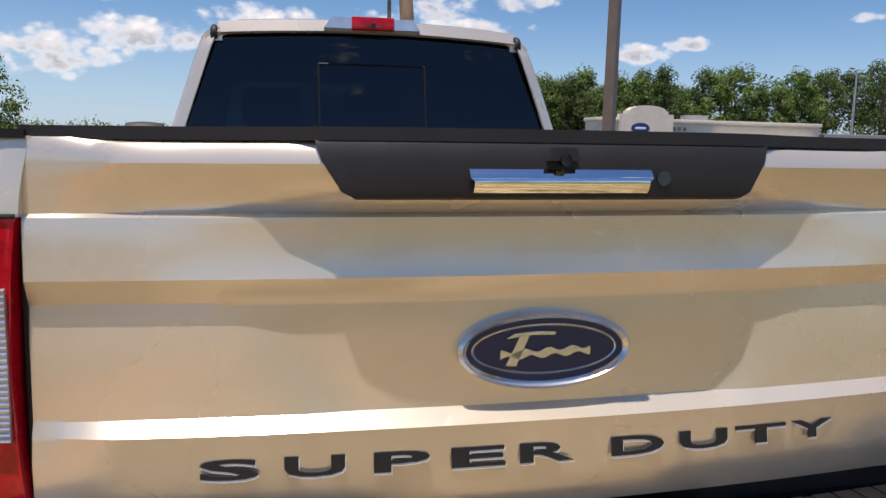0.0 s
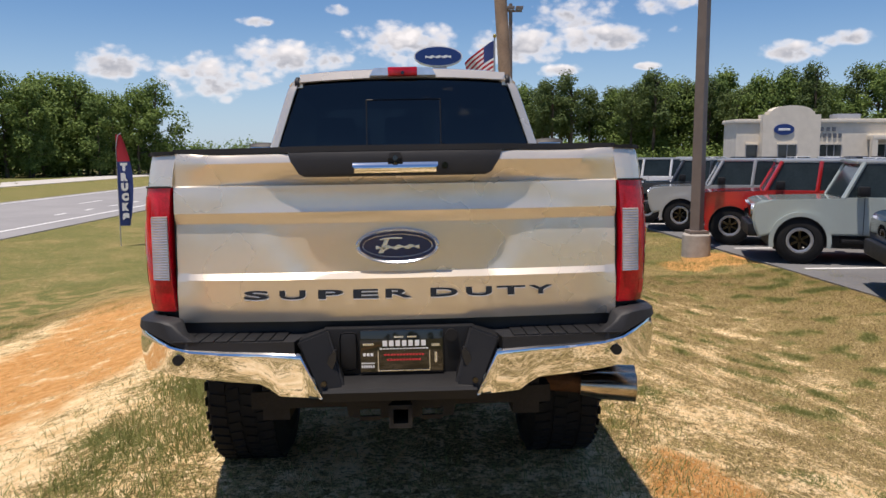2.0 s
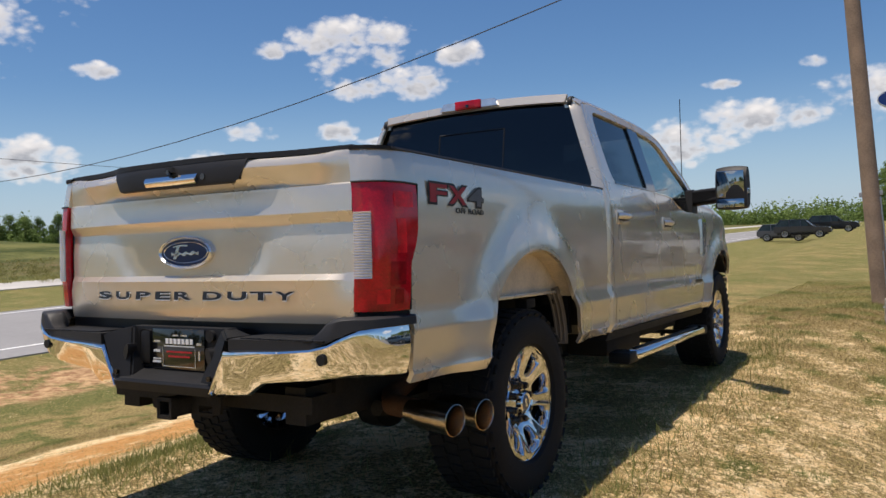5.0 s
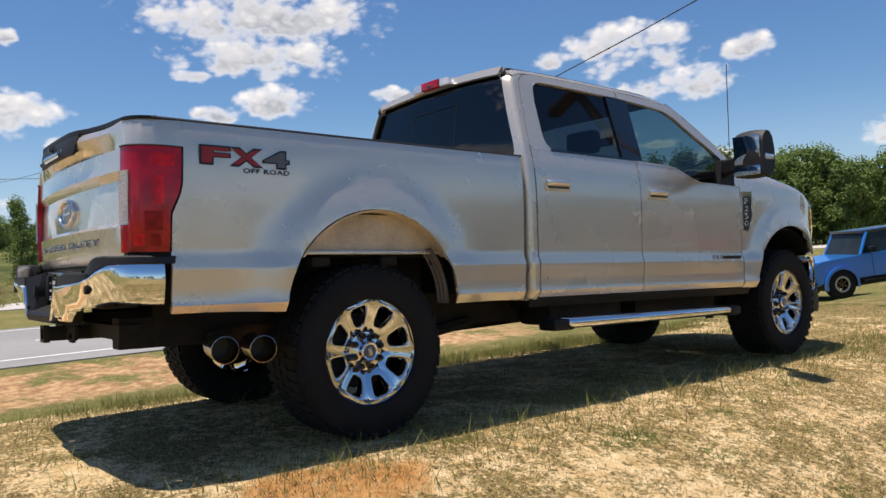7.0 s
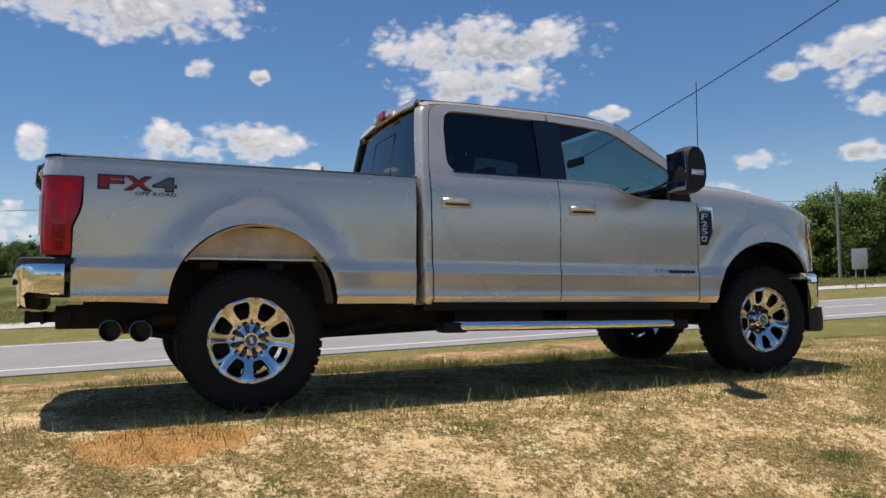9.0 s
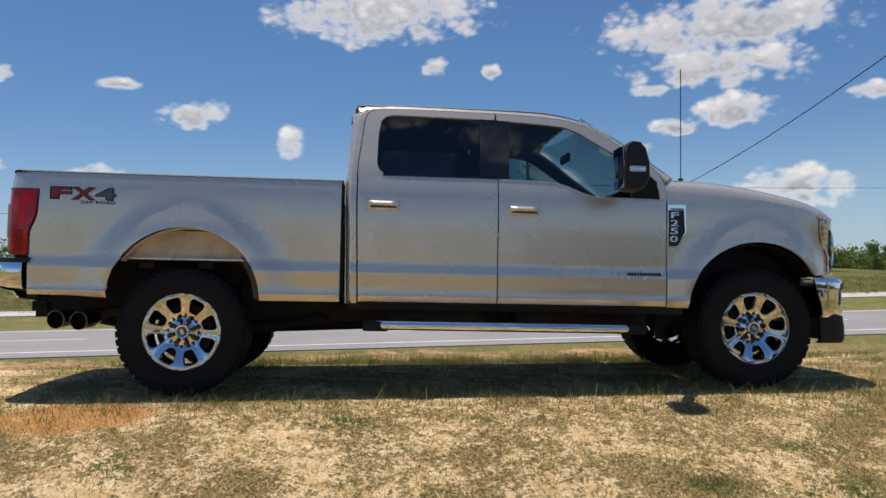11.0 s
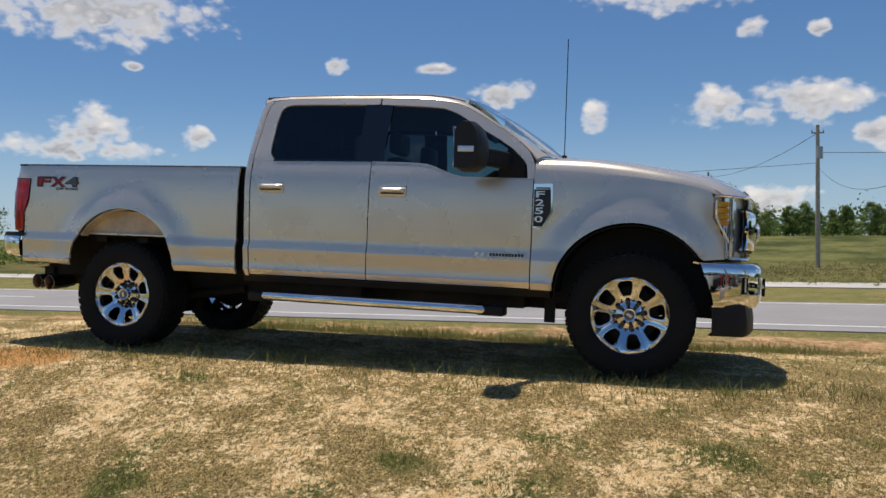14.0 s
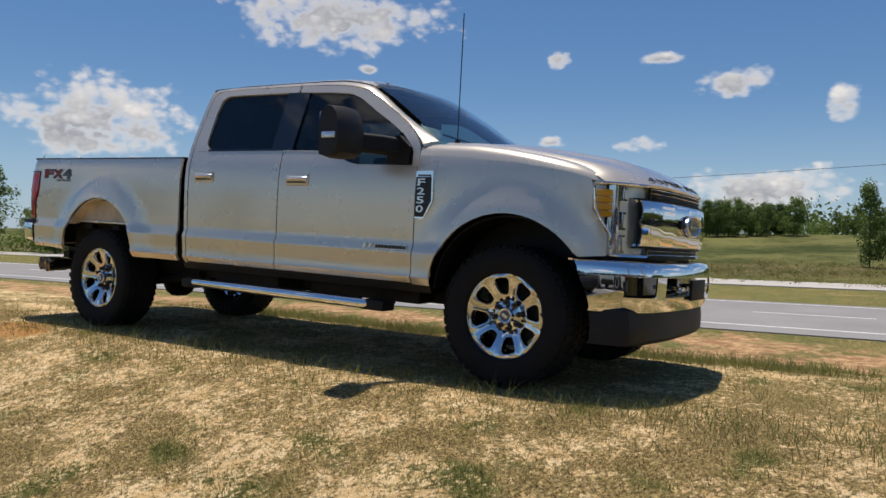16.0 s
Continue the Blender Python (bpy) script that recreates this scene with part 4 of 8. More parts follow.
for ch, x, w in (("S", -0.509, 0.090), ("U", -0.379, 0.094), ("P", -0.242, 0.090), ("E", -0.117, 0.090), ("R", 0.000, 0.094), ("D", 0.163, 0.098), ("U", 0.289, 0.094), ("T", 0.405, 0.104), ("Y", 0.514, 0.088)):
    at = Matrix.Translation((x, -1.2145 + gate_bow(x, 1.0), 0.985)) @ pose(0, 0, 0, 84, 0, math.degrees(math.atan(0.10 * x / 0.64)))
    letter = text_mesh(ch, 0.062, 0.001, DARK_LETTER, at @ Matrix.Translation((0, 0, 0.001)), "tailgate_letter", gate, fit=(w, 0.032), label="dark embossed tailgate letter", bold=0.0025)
    # white copy set slightly lower paints the highlight on the embossed edges
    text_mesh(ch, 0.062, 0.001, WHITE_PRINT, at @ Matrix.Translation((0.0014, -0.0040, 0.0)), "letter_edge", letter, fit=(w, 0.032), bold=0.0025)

# rear bumper
bump = bpart("rear_bumper", bx(-0.62, 0.62, -1.25, -1.12, 0.69, 0.80, 0.02), BLACK, "chrome rear bumper with black step pads")
for s in (1, -1):
    cols = [(0.266, -1.384, 0.640, 0.626), (0.30, -1.384, 0.712, 0.627), (0.34, -1.384, 0.797, 0.628), (0.42, -1.382, 0.800, 0.634), (0.455, -1.380, 0.802, 0.660), (0.49, -1.379, 0.803, 0.680), (0.60, -1.374, 0.807, 0.690), (0.72, -1.362, 0.816, 0.702), (0.79, -1.350, 0.832, 0.712), (0.84, -1.334, 0.858, 0.720), (0.885, -1.305, 0.878, 0.722), (0.918, -1.265, 0.884, 0.720), (0.936, -1.215, 0.886, 0.715), (0.945, -1.15, 0.886, 0.708), (0.947, -1.082, 0.884, 0.705)]
    bm = bmesh.new()
    rows = []
    for x, y, zt, zb in cols:
        row = []
        side = smoothstep(0.86, 0.945, x)
        # rolled top edge, then a face that leans in towards its foot
        for t, o in ((0.0, 0.060), (0.04, 0.042), (0.15, 0.034), (0.4, 0.022), (0.65, 0.011), (0.82, 0.004), (0.90, 0.001), (0.96, 0.004), (1.0, 0.014)):
            bow = 0.050 * abs(t - 0.62) ** 1.6 + (0.02 if t < 0.02 else 0.0)
            row.append((s * (x - bow * side), y + o * (1 - side), zb + (zt - zb) * t))
        rows.append(row)
    grid(bm, rows)
    ch = bpart("chrome_face", thicken(bm, 0.012), CHROME, "chrome bumper face", bump)
    # parking sensor
    sen = tube(bmesh.new(), [(s * 0.765, -1.353, 0.778), (s * 0.765, -1.32, 0.778)], 0.018, 20)
    bpart("parking_sensor", sen, BLACK, "", bump)
    # step pad with ribs and raised end
    bm = bmesh.new()
    slab(bm, [(s * x, y) for x, y in ((0.36, -1.372), (0.72, -1.352), (0.80, -1.33), (0.78, -1.16), (0.33, -1.16))], 2, 0.795, 0.838)
    bpart("step_pad", bm, GREY_PLASTIC, "ribbed black step pad", bump)
    for k in range(8):
        x = 0.40 + 0.048 * k
        bpart("pad_rib", bx(s * x, s * (x + 0.044), -1.355, -1.19, 0.836, 0.844, 0.003), BLACK, "", bump)
    bm = bmesh.new()
    rows = []
    for x, y, z0, z1 in ((0.725, -1.354, 0.815, 0.842), (0.762, -1.349, 0.825, 0.868), (0.792, -1.342, 0.838, 0.900), (0.83, -1.332, 0.855, 0.913), (0.87, -1.312, 0.872, 0.916), (0.91, -1.275, 0.880, 0.914), (0.935, -1.22, 0.882, 0.915), (0.945, -1.15, 0.882, 0.914), (0.945, -1.04, 0.880, 0.912)):
        w = 0.20 + 0.80 * smoothstep(0.76, 0.86, x)
        rows.append([(s * x, y, z0), (s * (x - 0.004), y + 0.004, z1 - 0.006), (s * (x - 0.012), y + 0.010, z1), (s * (x - 0.07 * w), y + 0.06, z1), (s * (x - 0.08 * w), y + 0.07, z1 - 0.010), (s * (x - 0.09 * w), y + 0.08, z0)])
    grid(bm, rows, True)
    bpart("bumper_end", bm, GREY_PLASTIC, "black bumper end cap", bump)
    # slanted wing of the centre with a step hole
    bm = bmesh.new()
    front = [(0.352, -1.376, 0.838), (0.268, -1.374, 0.622), (0.190, -1.362, 0.664), (0.252, -1.300, 0.866)]
    fr = [bm.verts.new((s * x, y, z)) for x, y, z in front]
    bk = [bm.verts.new((s * x, -1.24, z)) for x, y, z in front]
    bm.faces.new(fr)
    bm.faces.new(bk[::-1])
    for k in range(4):
        bm.faces.new((fr[k], fr[(k + 1) % 4], bk[(k + 1) % 4], bk[k]))
    bmesh.ops.bevel(bm, geom=bm.edges[:], offset=0.008, segments=2, affect="EDGES")
    wing = bpart("bumper_wing", bm, BLACK, "", bump)
    bm = bmesh.new()
    slab(bm, [(s * (0.236 + 0.014 * math.cos(t) - 0.010 * math.sin(t)), 0.762 + 0.036 * math.sin(t)) for t in (2 * math.pi * k / 14 for k in range(14))], 1, -1.352, -1.31)
    bpart("step_hole", bm, DARK_LETTER, "", wing)
    bpart("bolt", tube(bmesh.new(), [(s * 0.262, -1.380, 0.690), (s * 0.262, -1.35, 0.690)], 0.010, 12), DARK_CHROME, "", bump)
bpart("bumper_filler", bx(-0.80, 0.80, -1.195, -1.15, 0.70, 0.885), DARK_LETTER, "", bump)
bpart("centre_panel", bx(-0.27, 0.27, -1.285, -1.235, 0.64, 0.865, 0.006), BLACK, "", bump)
bm = bmesh.new()
slab(bm, [(-1.285, 0.700), (-1.352, 0.676), (-1.374, 0.668), (-1.381, 0.656), (-1.374, 0.624), (-1.25, 0.612), (-1.25, 0.700)], 0, -0.268, 0.268)
bpart("lower_step", bm, BLACK, "", bump)
bpart("socket_cover", box(bmesh.new(), -0.212, -0.150, -1.305, -1.28, 0.715, 0.852, 0.02), BLACK, "trailer socket cover", bump)
bpart("socket_cap", tube(bmesh.new(), [(0.185, -1.300, 0.835), (0.185, -1.28, 0.835)], 0.022, 16), BLACK, "", bump)
# dealer plate: plain bars for its print
plate = bpart("number_plate", bx(-0.140, 0.155, -1.298, -1.290, 0.700, 0.858, 0.003), GLOSS_BLACK, "black dealer plate with white and red print", bump)
def print_row(x0, x1, z0, z1, n, mt, gap=0.3):
    """A line of print as a row of small plain bars."""
    w = (x1 - x0) / n
    for k in range(n):
        bpart("print_bar", bx(x0 + w * k, x0 + w * (k + 1 - gap), -1.3005, -1.297, z0 + 0.024, z1 + 0.024), mt, "", plate)


for x0, x1, z0, z1, n, mt in ((-0.060, 0.100, 0.776, 0.796, 7, WHITE_PRINT), (-0.070, 0.105, 0.765, 0.769, 15, WHITE_PRINT), (-0.020, 0.075, 0.806, 0.812, 2, SILVER), (-0.055, 0.090, 0.742, 0.748, 13, RED_PRINT), (-0.045, 0.078, 0.724, 0.730, 11, RED_PRINT), (-0.130, -0.092, 0.780, 0.788, 1, SILVER), (-0.130, -0.090, 0.742, 0.752, 3, WHITE_PRINT), (-0.136, -0.088, 0.714, 0.718, 7, WHITE_PRINT), (-0.136, -0.088, 0.700, 0.709, 6, WHITE_PRINT), (0.114, 0.142, 0.774, 0.783, 1, SILVER), (0.124, 0.133, 0.716, 0.752, 1, SILVER), (-0.078, -0.075, 0.690, 0.760, 1, SILVER), (0.105, 0.108, 0.690, 0.760, 1, SILVER), (-0.078, 0.108, 0.687, 0.690, 1, SILVER)):
    print_row(x0, x1, z0, z1, n, mt, 0.3 if n > 1 else 0.0)
# hitch receiver and chassis
bm = bmesh.new()
HZ = 0.562
for k, (a, y0, y1) in enumerate(((0.034, -1.36, -0.95), (0.041, -1.362, -1.335))):
    b = a - 0.008
    box(bm, -a, -b, y0, y1, HZ - a, HZ + a)
    box(bm, b, a, y0, y1, HZ - a, HZ + a)
    box(bm, -a, a, y0, y1, HZ - a, HZ - b)
    box(bm, -a, a, y0, y1, HZ + b, HZ + a)
for s in (1, -1):
    slab(bm, [(s * 0.036, 0.528), (s * 0.075, 0.528), (s * 0.075, 0.562), (s * 0.15, 0.562), (s * 0.15, 0.528), (s * 0.19, 0.535), (s * 0.20, 0.60), (s * 0.036, 0.60)], 1, -1.26, -1.245)
    slab(bm, [(s * 0.075, 0.520), (s * 0.15, 0.520), (s * 0.15, 0.536), (s * 0.075, 0.536)], 1, -1.26, -1.245)
box(bm, -0.56, 0.56, -1.16, -1.06, 0.545, 0.61)
bpart("hitch_receiver", bm, DIRTY_STEEL, "black steel hitch receiver")
bm = bmesh.new()
for s in (1, -1):
    box(bm, s * 0.42, s * 0.52, -1.15, 4.55, 0.50, 0.64)
    tube(bm, [(s * 0.55, -0.75, 0.50), (s * 0.56, 0.0, 0.37), (s * 0.55, 0.9, 0.52)], 0.035, 6)
for y in (0.9, 1.9, 2.9):
    box(bm, -0.5, 0.5, y - 0.06, y + 0.06, 0.48, 0.6)
box(bm, 0.52, 0.80, 1.35, 2.05, 0.47, 0.64, 0.03)
box(bm, 0.52, 0.72, 2.3, 3.3, 0.50, 0.62, 0.03)
box(bm, -0.5, -0.8, 0.9, 2.3, 0.42, 0.66, 0.04)
tube(bm, [(0.05, 0.1, 0.42), (0.05, 3.2, 0.55)], 0.05, 10)
bpart("chassis_frame", bm, DIRTY_STEEL, "dark steel chassis with spare driveline")
bpart("mud_plate", bx(0.55, 0.57, 3.42, 3.50, 0.40, 0.72), BLACK)
bm = bmesh.new()
slab(bm, [(0.60, 0.90), (0.885, 0.93), (0.895, 0.70), (0.60, 0.70)], 1, 0.50, 0.53)
bpart("mud_guard", bm, BLACK)
for y, xc, r in ((0.0, 0.05, 0.19), (4.06, -0.25, 0.16)):
    bm = bmesh.new()
    tube(bm, [(-0.68, y, 0.43), (xc - r * 0.8, y, 0.43), (xc - r * 0.3, y, 0.43), (xc + r * 0.3, y, 0.43), (xc + r * 0.8, y, 0.43), (0.68, y, 0.43)], 0.05, 14, radii=[0.05, 0.06, r, r, 0.06, 0.05])
    part("axle", bm, DIRTY_STEEL, truck)
for s in (1, -1):
    part("shock_absorber", tube(bmesh.new(), [(s * 0.58, 0.05, 0.36), (s * 0.56, 0.35, 0.75)], 0.03, 8), DIRTY_STEEL, truck)
# exhaust with twin tips
bm = bmesh.new()
tube(bm, [(0.45, 1.8, 0.52), (0.47, 0.7, 0.56), (0.45, 0.1, 0.62), (0.48, -0.40, 0.56), (0.53, -0.62, 0.535), (0.62, -0.74, 0.52), (0.80, -0.79, 0.513)], 0.045, 12)
exh = bpart("exhaust_pipe", bm, RUST, "rusty exhaust pipe with twin chrome tips")
for k in range(2):
    d = Vector((0.985, -0.16, -0.05)).normalized()
    c = Vector((0.800, -0.812, 0.512)) + Vector((0.038, 0.160, -0.004)) * k
    bm = bmesh.new()
    q = d.to_track_quat("Z", "Y").to_matrix()
    rows = []
    for t, r in ((-0.05, 0.045), (0.0, 0.052), (0.02, 0.057), (0.17, 0.060), (0.178, 0.061), (0.18, 0.058), (0.174, 0.055), (0.0, 0.050)):
        rows.append([tuple(c + d * t + q @ Vector((r * math.cos(a), r * math.sin(a), 0))) for a in (2 * math.pi * i / 24 for i in range(24))])
    grid(bm, rows, True)
    tip = bpart("tail_pipe_tip", bm, GROUND_TINT_STEEL, "chrome exhaust tip", exh)
    bpart("tip_bore", tube(bmesh.new(), [tuple(c + d * 0.0), tuple(c + d * 0.02)], 0.050, 16), DARK_LETTER, "", tip)
# side step bars
for s in (1, -1):
    bm = bmesh.new()
    tube(bm, [(s * 0.95, 1.28, 0.500), (s * 0.985, 1.34, 0.498), (s * 0.985, 3.02, 0.494), (s * 0.95, 3.10, 0.494)], 0.033, 14)
    st = bpart("side_step", bm, CHROME, "chrome side step bar with black pads")
    bpart("step_tread", bx(s * 0.94, s * 0.975, 1.40, 2.98, 0.515, 0.532, 0.005), BLACK, "", st)
    for y0, y1 in ((1.18, 1.36), (3.00, 3.20)):
        bpart("step_end", bx(s * 0.86, s * 1.0, y0, y1, 0.455, 0.525, 0.02), BLACK, "", st)
    for y in (1.5, 2.25, 2.95):
        bpart("step_bracket", bx(s * 0.55, s * 0.95, y - 0.03, y + 0.03, 0.47, 0.50), DIRTY_STEEL, "", st)

# bed floor and bulkhead
bpart("bed_floor", bx(-0.80, 0.80, -1.10, 1.02, 0.93, 0.95), GREY_PLASTIC, "black bed liner")
bpart("bed_front_wall", bx(-0.84, 0.84, 0.985, 1.005, 0.70, 1.465), GREY_PLASTIC)
# black strips put the shade of the cab and tailgate gaps into colour
for s in (1, -1):
    bpart("joint_seal", bx(s * 0.78, s * 0.868, 1.006, 1.036, 0.68, 1.478), BLACK)
    bpart("gate_seal", bx(s * 0.7985, s * 0.8035, -1.197, -1.14, 0.93, 1.488), BLACK)

# mirrors
for s in (1, -1):
    bm = bmesh.new()
    rows = []
    for k in range(9):
        t = k / 8
        x = 1.15 + 0.232 * t
        w = 0.30 + 0.70 * math.sin(math.pi * (0.08 + 0.84 * t)) ** 0.5
        rows.append([(s * x, 2.985 + yy * (0.4 + 0.6 * w) - 0.02 * t, 1.605 + zz * (0.80 + 0.20 * w)) for yy, zz in ((-0.078, -0.150), (-0.085, -0.04), (-0.085, 0.08), (-0.065, 0.140), (-0.02, 0.172), (0.04, 0.168), (0.088, 0.125), (0.118, 0.03), (0.120, -0.06), (0.098, -0.130), (0.04, -0.165), (-0.04, -0.166))])
    vs = grid(bm, rows, True)
    bm.faces.new(vs[0][::-1])
    bm.faces.new(vs[-1])
    mir = bpart("door_mirror", bm, GREY_PLASTIC, "large black towing mirror on double arm")
    mg = bx(s * 1.165, s * 1.365, 2.888, 2.897, 1.535, 1.735, 0.004)
    mg.transform(Matrix.Translation((s * 1.265, 2.89, 1.635)) @ pose(0, 0, 0, 5, 0, 0) @ Matrix.Translation((s * -1.265, -2.89, -1.635)))
    bpart("mirror_glass", mg, MIRROR, "", mir)
    bpart("spotter_glass", bx(s * 1.165, s * 1.365, 2.888, 2.897, 1.455, 1.520, 0.004), MIRROR, "", mir)
    bm = bmesh.new()
    box(bm, s * 1.376, s * 1.388, 2.925, 3.035, 1.560, 1.600, 0.004)
    bpart("mirror_lamp", bm, CLEAR_LENS, "clear marker lens on mirror", mir)
    bm = bmesh.new()
    tube(bm, [(s * 0.87, 3.20, 1.515), (s * 1.0, 3.12, 1.525), (s * 1.16, 3.02, 1.53)], 0.030, 10)
    tube(bm, [(s * 0.86, 3.20, 1.590), (s * 1.0, 3.12, 1.60), (s * 1.16, 3.02, 1.60)], 0.027, 10)
    slab(bm, [(s * 0.88, 3.15), (s * 0.88, 3.23), (s * 1.17, 3.06), (s * 1.17, 2.99)], 2, 1.522, 1.602)
    bpart("mirror_arm", bm, BLACK, "", mir)
    bm = bmesh.new()
    slab(bm, [(3.10, 1.445), (3.29, 1.445), (3.29, 1.56), (3.20, 1.635), (3.13, 1.62)], 0, s * 0.865, s * 0.925)
    bpart("mirror_base", bm, BLACK, "", mir)
# antenna
bm = bmesh.new()
tube(bm, [(0.74, 3.545, 1.585), (0.74, 3.545, 1.62)], 0.018, 10)
tube(bm, [(0.74, 3.545, 1.62), (0.74, 3.54, 2.46)], 0.0035, 6)
bpart("antenna", bm, BLACK, "thin black whip antenna")

# front: lamps, grille, bumper, air dam


bm = bmesh.new()
grid(bm, [[(x, nose_y(x) - 0.012, z) for x in [0.55 * k / 16 for k in range(-16, 17)]] for z in (0.915, 0.97)])
grid(bm, [[(x, nose_y(x) - 0.012, z) for x in [0.55 * k / 16 for k in range(-16, 17)]] for z in (1.262, 1.342)])
bpart("grille_panel", thicken(bm, 0.01), BLACK)
bm = bmesh.new()
grid(bm, [[(x, nose_y(x) - 0.06, z) for x in [0.80 * k / 16 for k in range(-16, 17)]] for z in (0.90, 1.10, 1.345)])
bpart("grille_back", thicken(bm, 0.02), BLACK)
bm = bmesh.new()
rows = []
XS = [0.672 * k / 20 for k in range(-20, 21)]
for z, d in ((0.985, -0.02), (0.988, 0.018), (1.0, 0.028), (1.06, 0.034), (1.116, 0.034), (1.121, 0.012), (1.139, 0.012), (1.144, 0.034), (1.20, 0.034), (1.245, 0.024), (1.256, 0.012), (1.258, -0.02)):
    rows.append([(x, nose_y(x) + d, z) for x in XS])
grid(bm, rows)
gr = bpart("grille_bar", thicken(bm, 0.012), CHROME, "broad chrome grille bar")
# black ribbon stands in for the shaded gap round the bar
bm = bmesh.new()
grid(bm, [[(x * 1.010, nose_y(x) + d, z) for x in XS] for z, d in ((0.972, -0.03), (0.974, 0.008), (1.268, 0.008), (1.270, -0.03))])
bpart("bar_surround", thicken(bm, 0.008), BLACK, "", gr)
bm = bmesh.new()
grid(bm, [[(x, nose_y(x) + 0.022, z) for x in [0.645 * k / 20 for k in range(-20, 21)]] for z in (1.123, 1.137)])
bpart("bar_slot", thicken(bm, 0.006), BLACK, "", gr)
bpart("badge_mount", bx(-0.225, 0.225, 4.86, 4.912, 1.106, 1.162, 0.008), BLACK, "", gr)
for z in (0.938, 0.962, 1.278, 1.302, 1.326):
    bm = bmesh.new()
    grid(bm, [[(x, nose_y(x) - 0.006 + dy, z + dz) for x in [0.56 * k / 16 for k in range(-16, 17)]] for dy, dz in ((-0.002, 0.0), (0.008, -0.0008), (0.010, 0.0012), (0.008, 0.0032), (-0.002, 0.003))])
    bpart("grille_slat", thicken(bm, 0.002), CHROME, "thin chrome-edged grille slat", gr)
bm = bmesh.new()
oval(bm, 0, 4.895, 1.132, 0.158, 0.066, 4.905, 4.917)
gb = bpart("oval_badge", bm, CHROME, "blue oval badge with chrome rim", gr)
oval_badge(truck, Matrix.Translation((0, 4.915, 1.132)) @ pose(0, 0, 0, 0, 0, 180), 0.165, 0.072, 0.014, lambda n, b, m, l: bpart(n, b, m, l, gb))
LAMP_CUT = [(0.92, 4.660), (1.048, 4.656), (1.186, 4.575), (1.335, 4.567), (1.35, 4.566)]
for s in (1, -1):
    def lamp_rows(off, inner=0.552, zs=(0.925, 0.96, 1.0, 1.05, 1.10, 1.15, 1.20, 1.26, 1.31, 1.342)):
        rows = []
        for z in zs:
            cut = lerp_table(LAMP_CUT, z) + 0.004
            pl = [(x, nose_y(x)) for x in (inner, 0.60, 0.66, 0.70, 0.74, 0.78, 0.805, 0.83, 0.848, 0.862, 0.870) if x >= inner and nose_y(x) > cut + 0.008]
            pl.append((lerp_table(NOSE_INV, cut), cut))
            rows.append([(s * (x - off * 0.7), y - off, z) for x, y in resample(pl, 18)])
        return rows

    bm = bmesh.new()
    grid(bm, lamp_rows(0.035))
    lampf = bpart("headlamp", thicken(bm, 0.02), REFLECTOR, "tall clear headlamp with amber corner and chrome bezel")
    bm = bmesh.new()
    grid(bm, lamp_rows(-0.006))
    cover = bpart("lamp_cover", bm, LAMP_COVER, "clear lamp cover", lampf)
    cover.visible_shadow = False
    # amber corner with its ribs
    bm = bmesh.new()
    for k in range(4):
        z0, z1 = 1.145 + 0.041 * k, 1.182 + 0.041 * k
        xx = [(0.816, 4.660), (0.840, 4.624), (0.857 if k == 0 else 0.866, 4.592 if k == 0 else 4.575)]
        grid(bm, [[(s * x, y + 0.008 + o, z) for x, y in xx] for z, o in ((z0, -0.008), (z0 + 0.004, 0.0), (z1 - 0.004, 0.0), (z1, -0.008))])
    bpart("turn_signal", thicken(bm, 0.006), AMBER, "amber turn signal", lampf)
    # chrome divider beside the amber corner, projector frames
    bm = bmesh.new()
    grid(bm, [[(s * x, y, z) for x, y in ((0.768, 4.685), (0.778, 4.702), (0.793, 4.690), (0.806, 4.668), (0.804, 4.64))] for z in (0.935, 1.05, 1.18, 1.335)])
    bpart("lamp_divider", thicken(bm, 0.004), CHROME, "", lampf)
    for z0, z1, x0, x1 in ((1.245, 1.325, 0.60, 0.755), (1.075, 1.18, 0.68, 0.755), (0.94, 1.045, 0.60, 0.755)):
        bm = bmesh.new()
        yc = nose_y(x1) - 0.02
        for fx0, fx1, fz0, fz1 in ((x0, x1, z0, z0 + 0.012), (x0, x1, z1 - 0.012, z1), (x0, x0 + 0.012, z0, z1), (x1 - 0.012, x1, z0, z1)):
            box(bm, s * fx0, s * fx1, yc - 0.03, yc + 0.012, fz0, fz1)
        mod = bpart("lamp_module", bm, CHROME, "", lampf)
        bpart("lamp_lens", bx(s * (x0 + 0.015), s * (x1 - 0.015), yc - 0.04, yc - 0.01, z0 + 0.015, z1 - 0.015, 0.008), GREY_DECAL, "", mod)
    edge = lamp_rows(-0.008)
    bz = edge[-1][2:] + [r[-1] for r in reversed(edge[:-1])] + edge[0][2:-1][::-1]
    bpart("lamp_bezel", tube(bmesh.new(), bz, 0.0075, 6), CHROME, "", lampf)


def bump_plan(x):
    ax = abs(x)
    return 4.965 - 0.06 * (ax / 0.6) ** 2 - 0.40 * max(0.0, (ax - 0.60) / 0.345) ** 2.6


def fb_row(z, out, hw=0.945):
    return [(x, bump_plan(x) + out, z) for x in [hw * math.sin(math.pi / 2 * k / 28) for k in range(-28, 29)]]


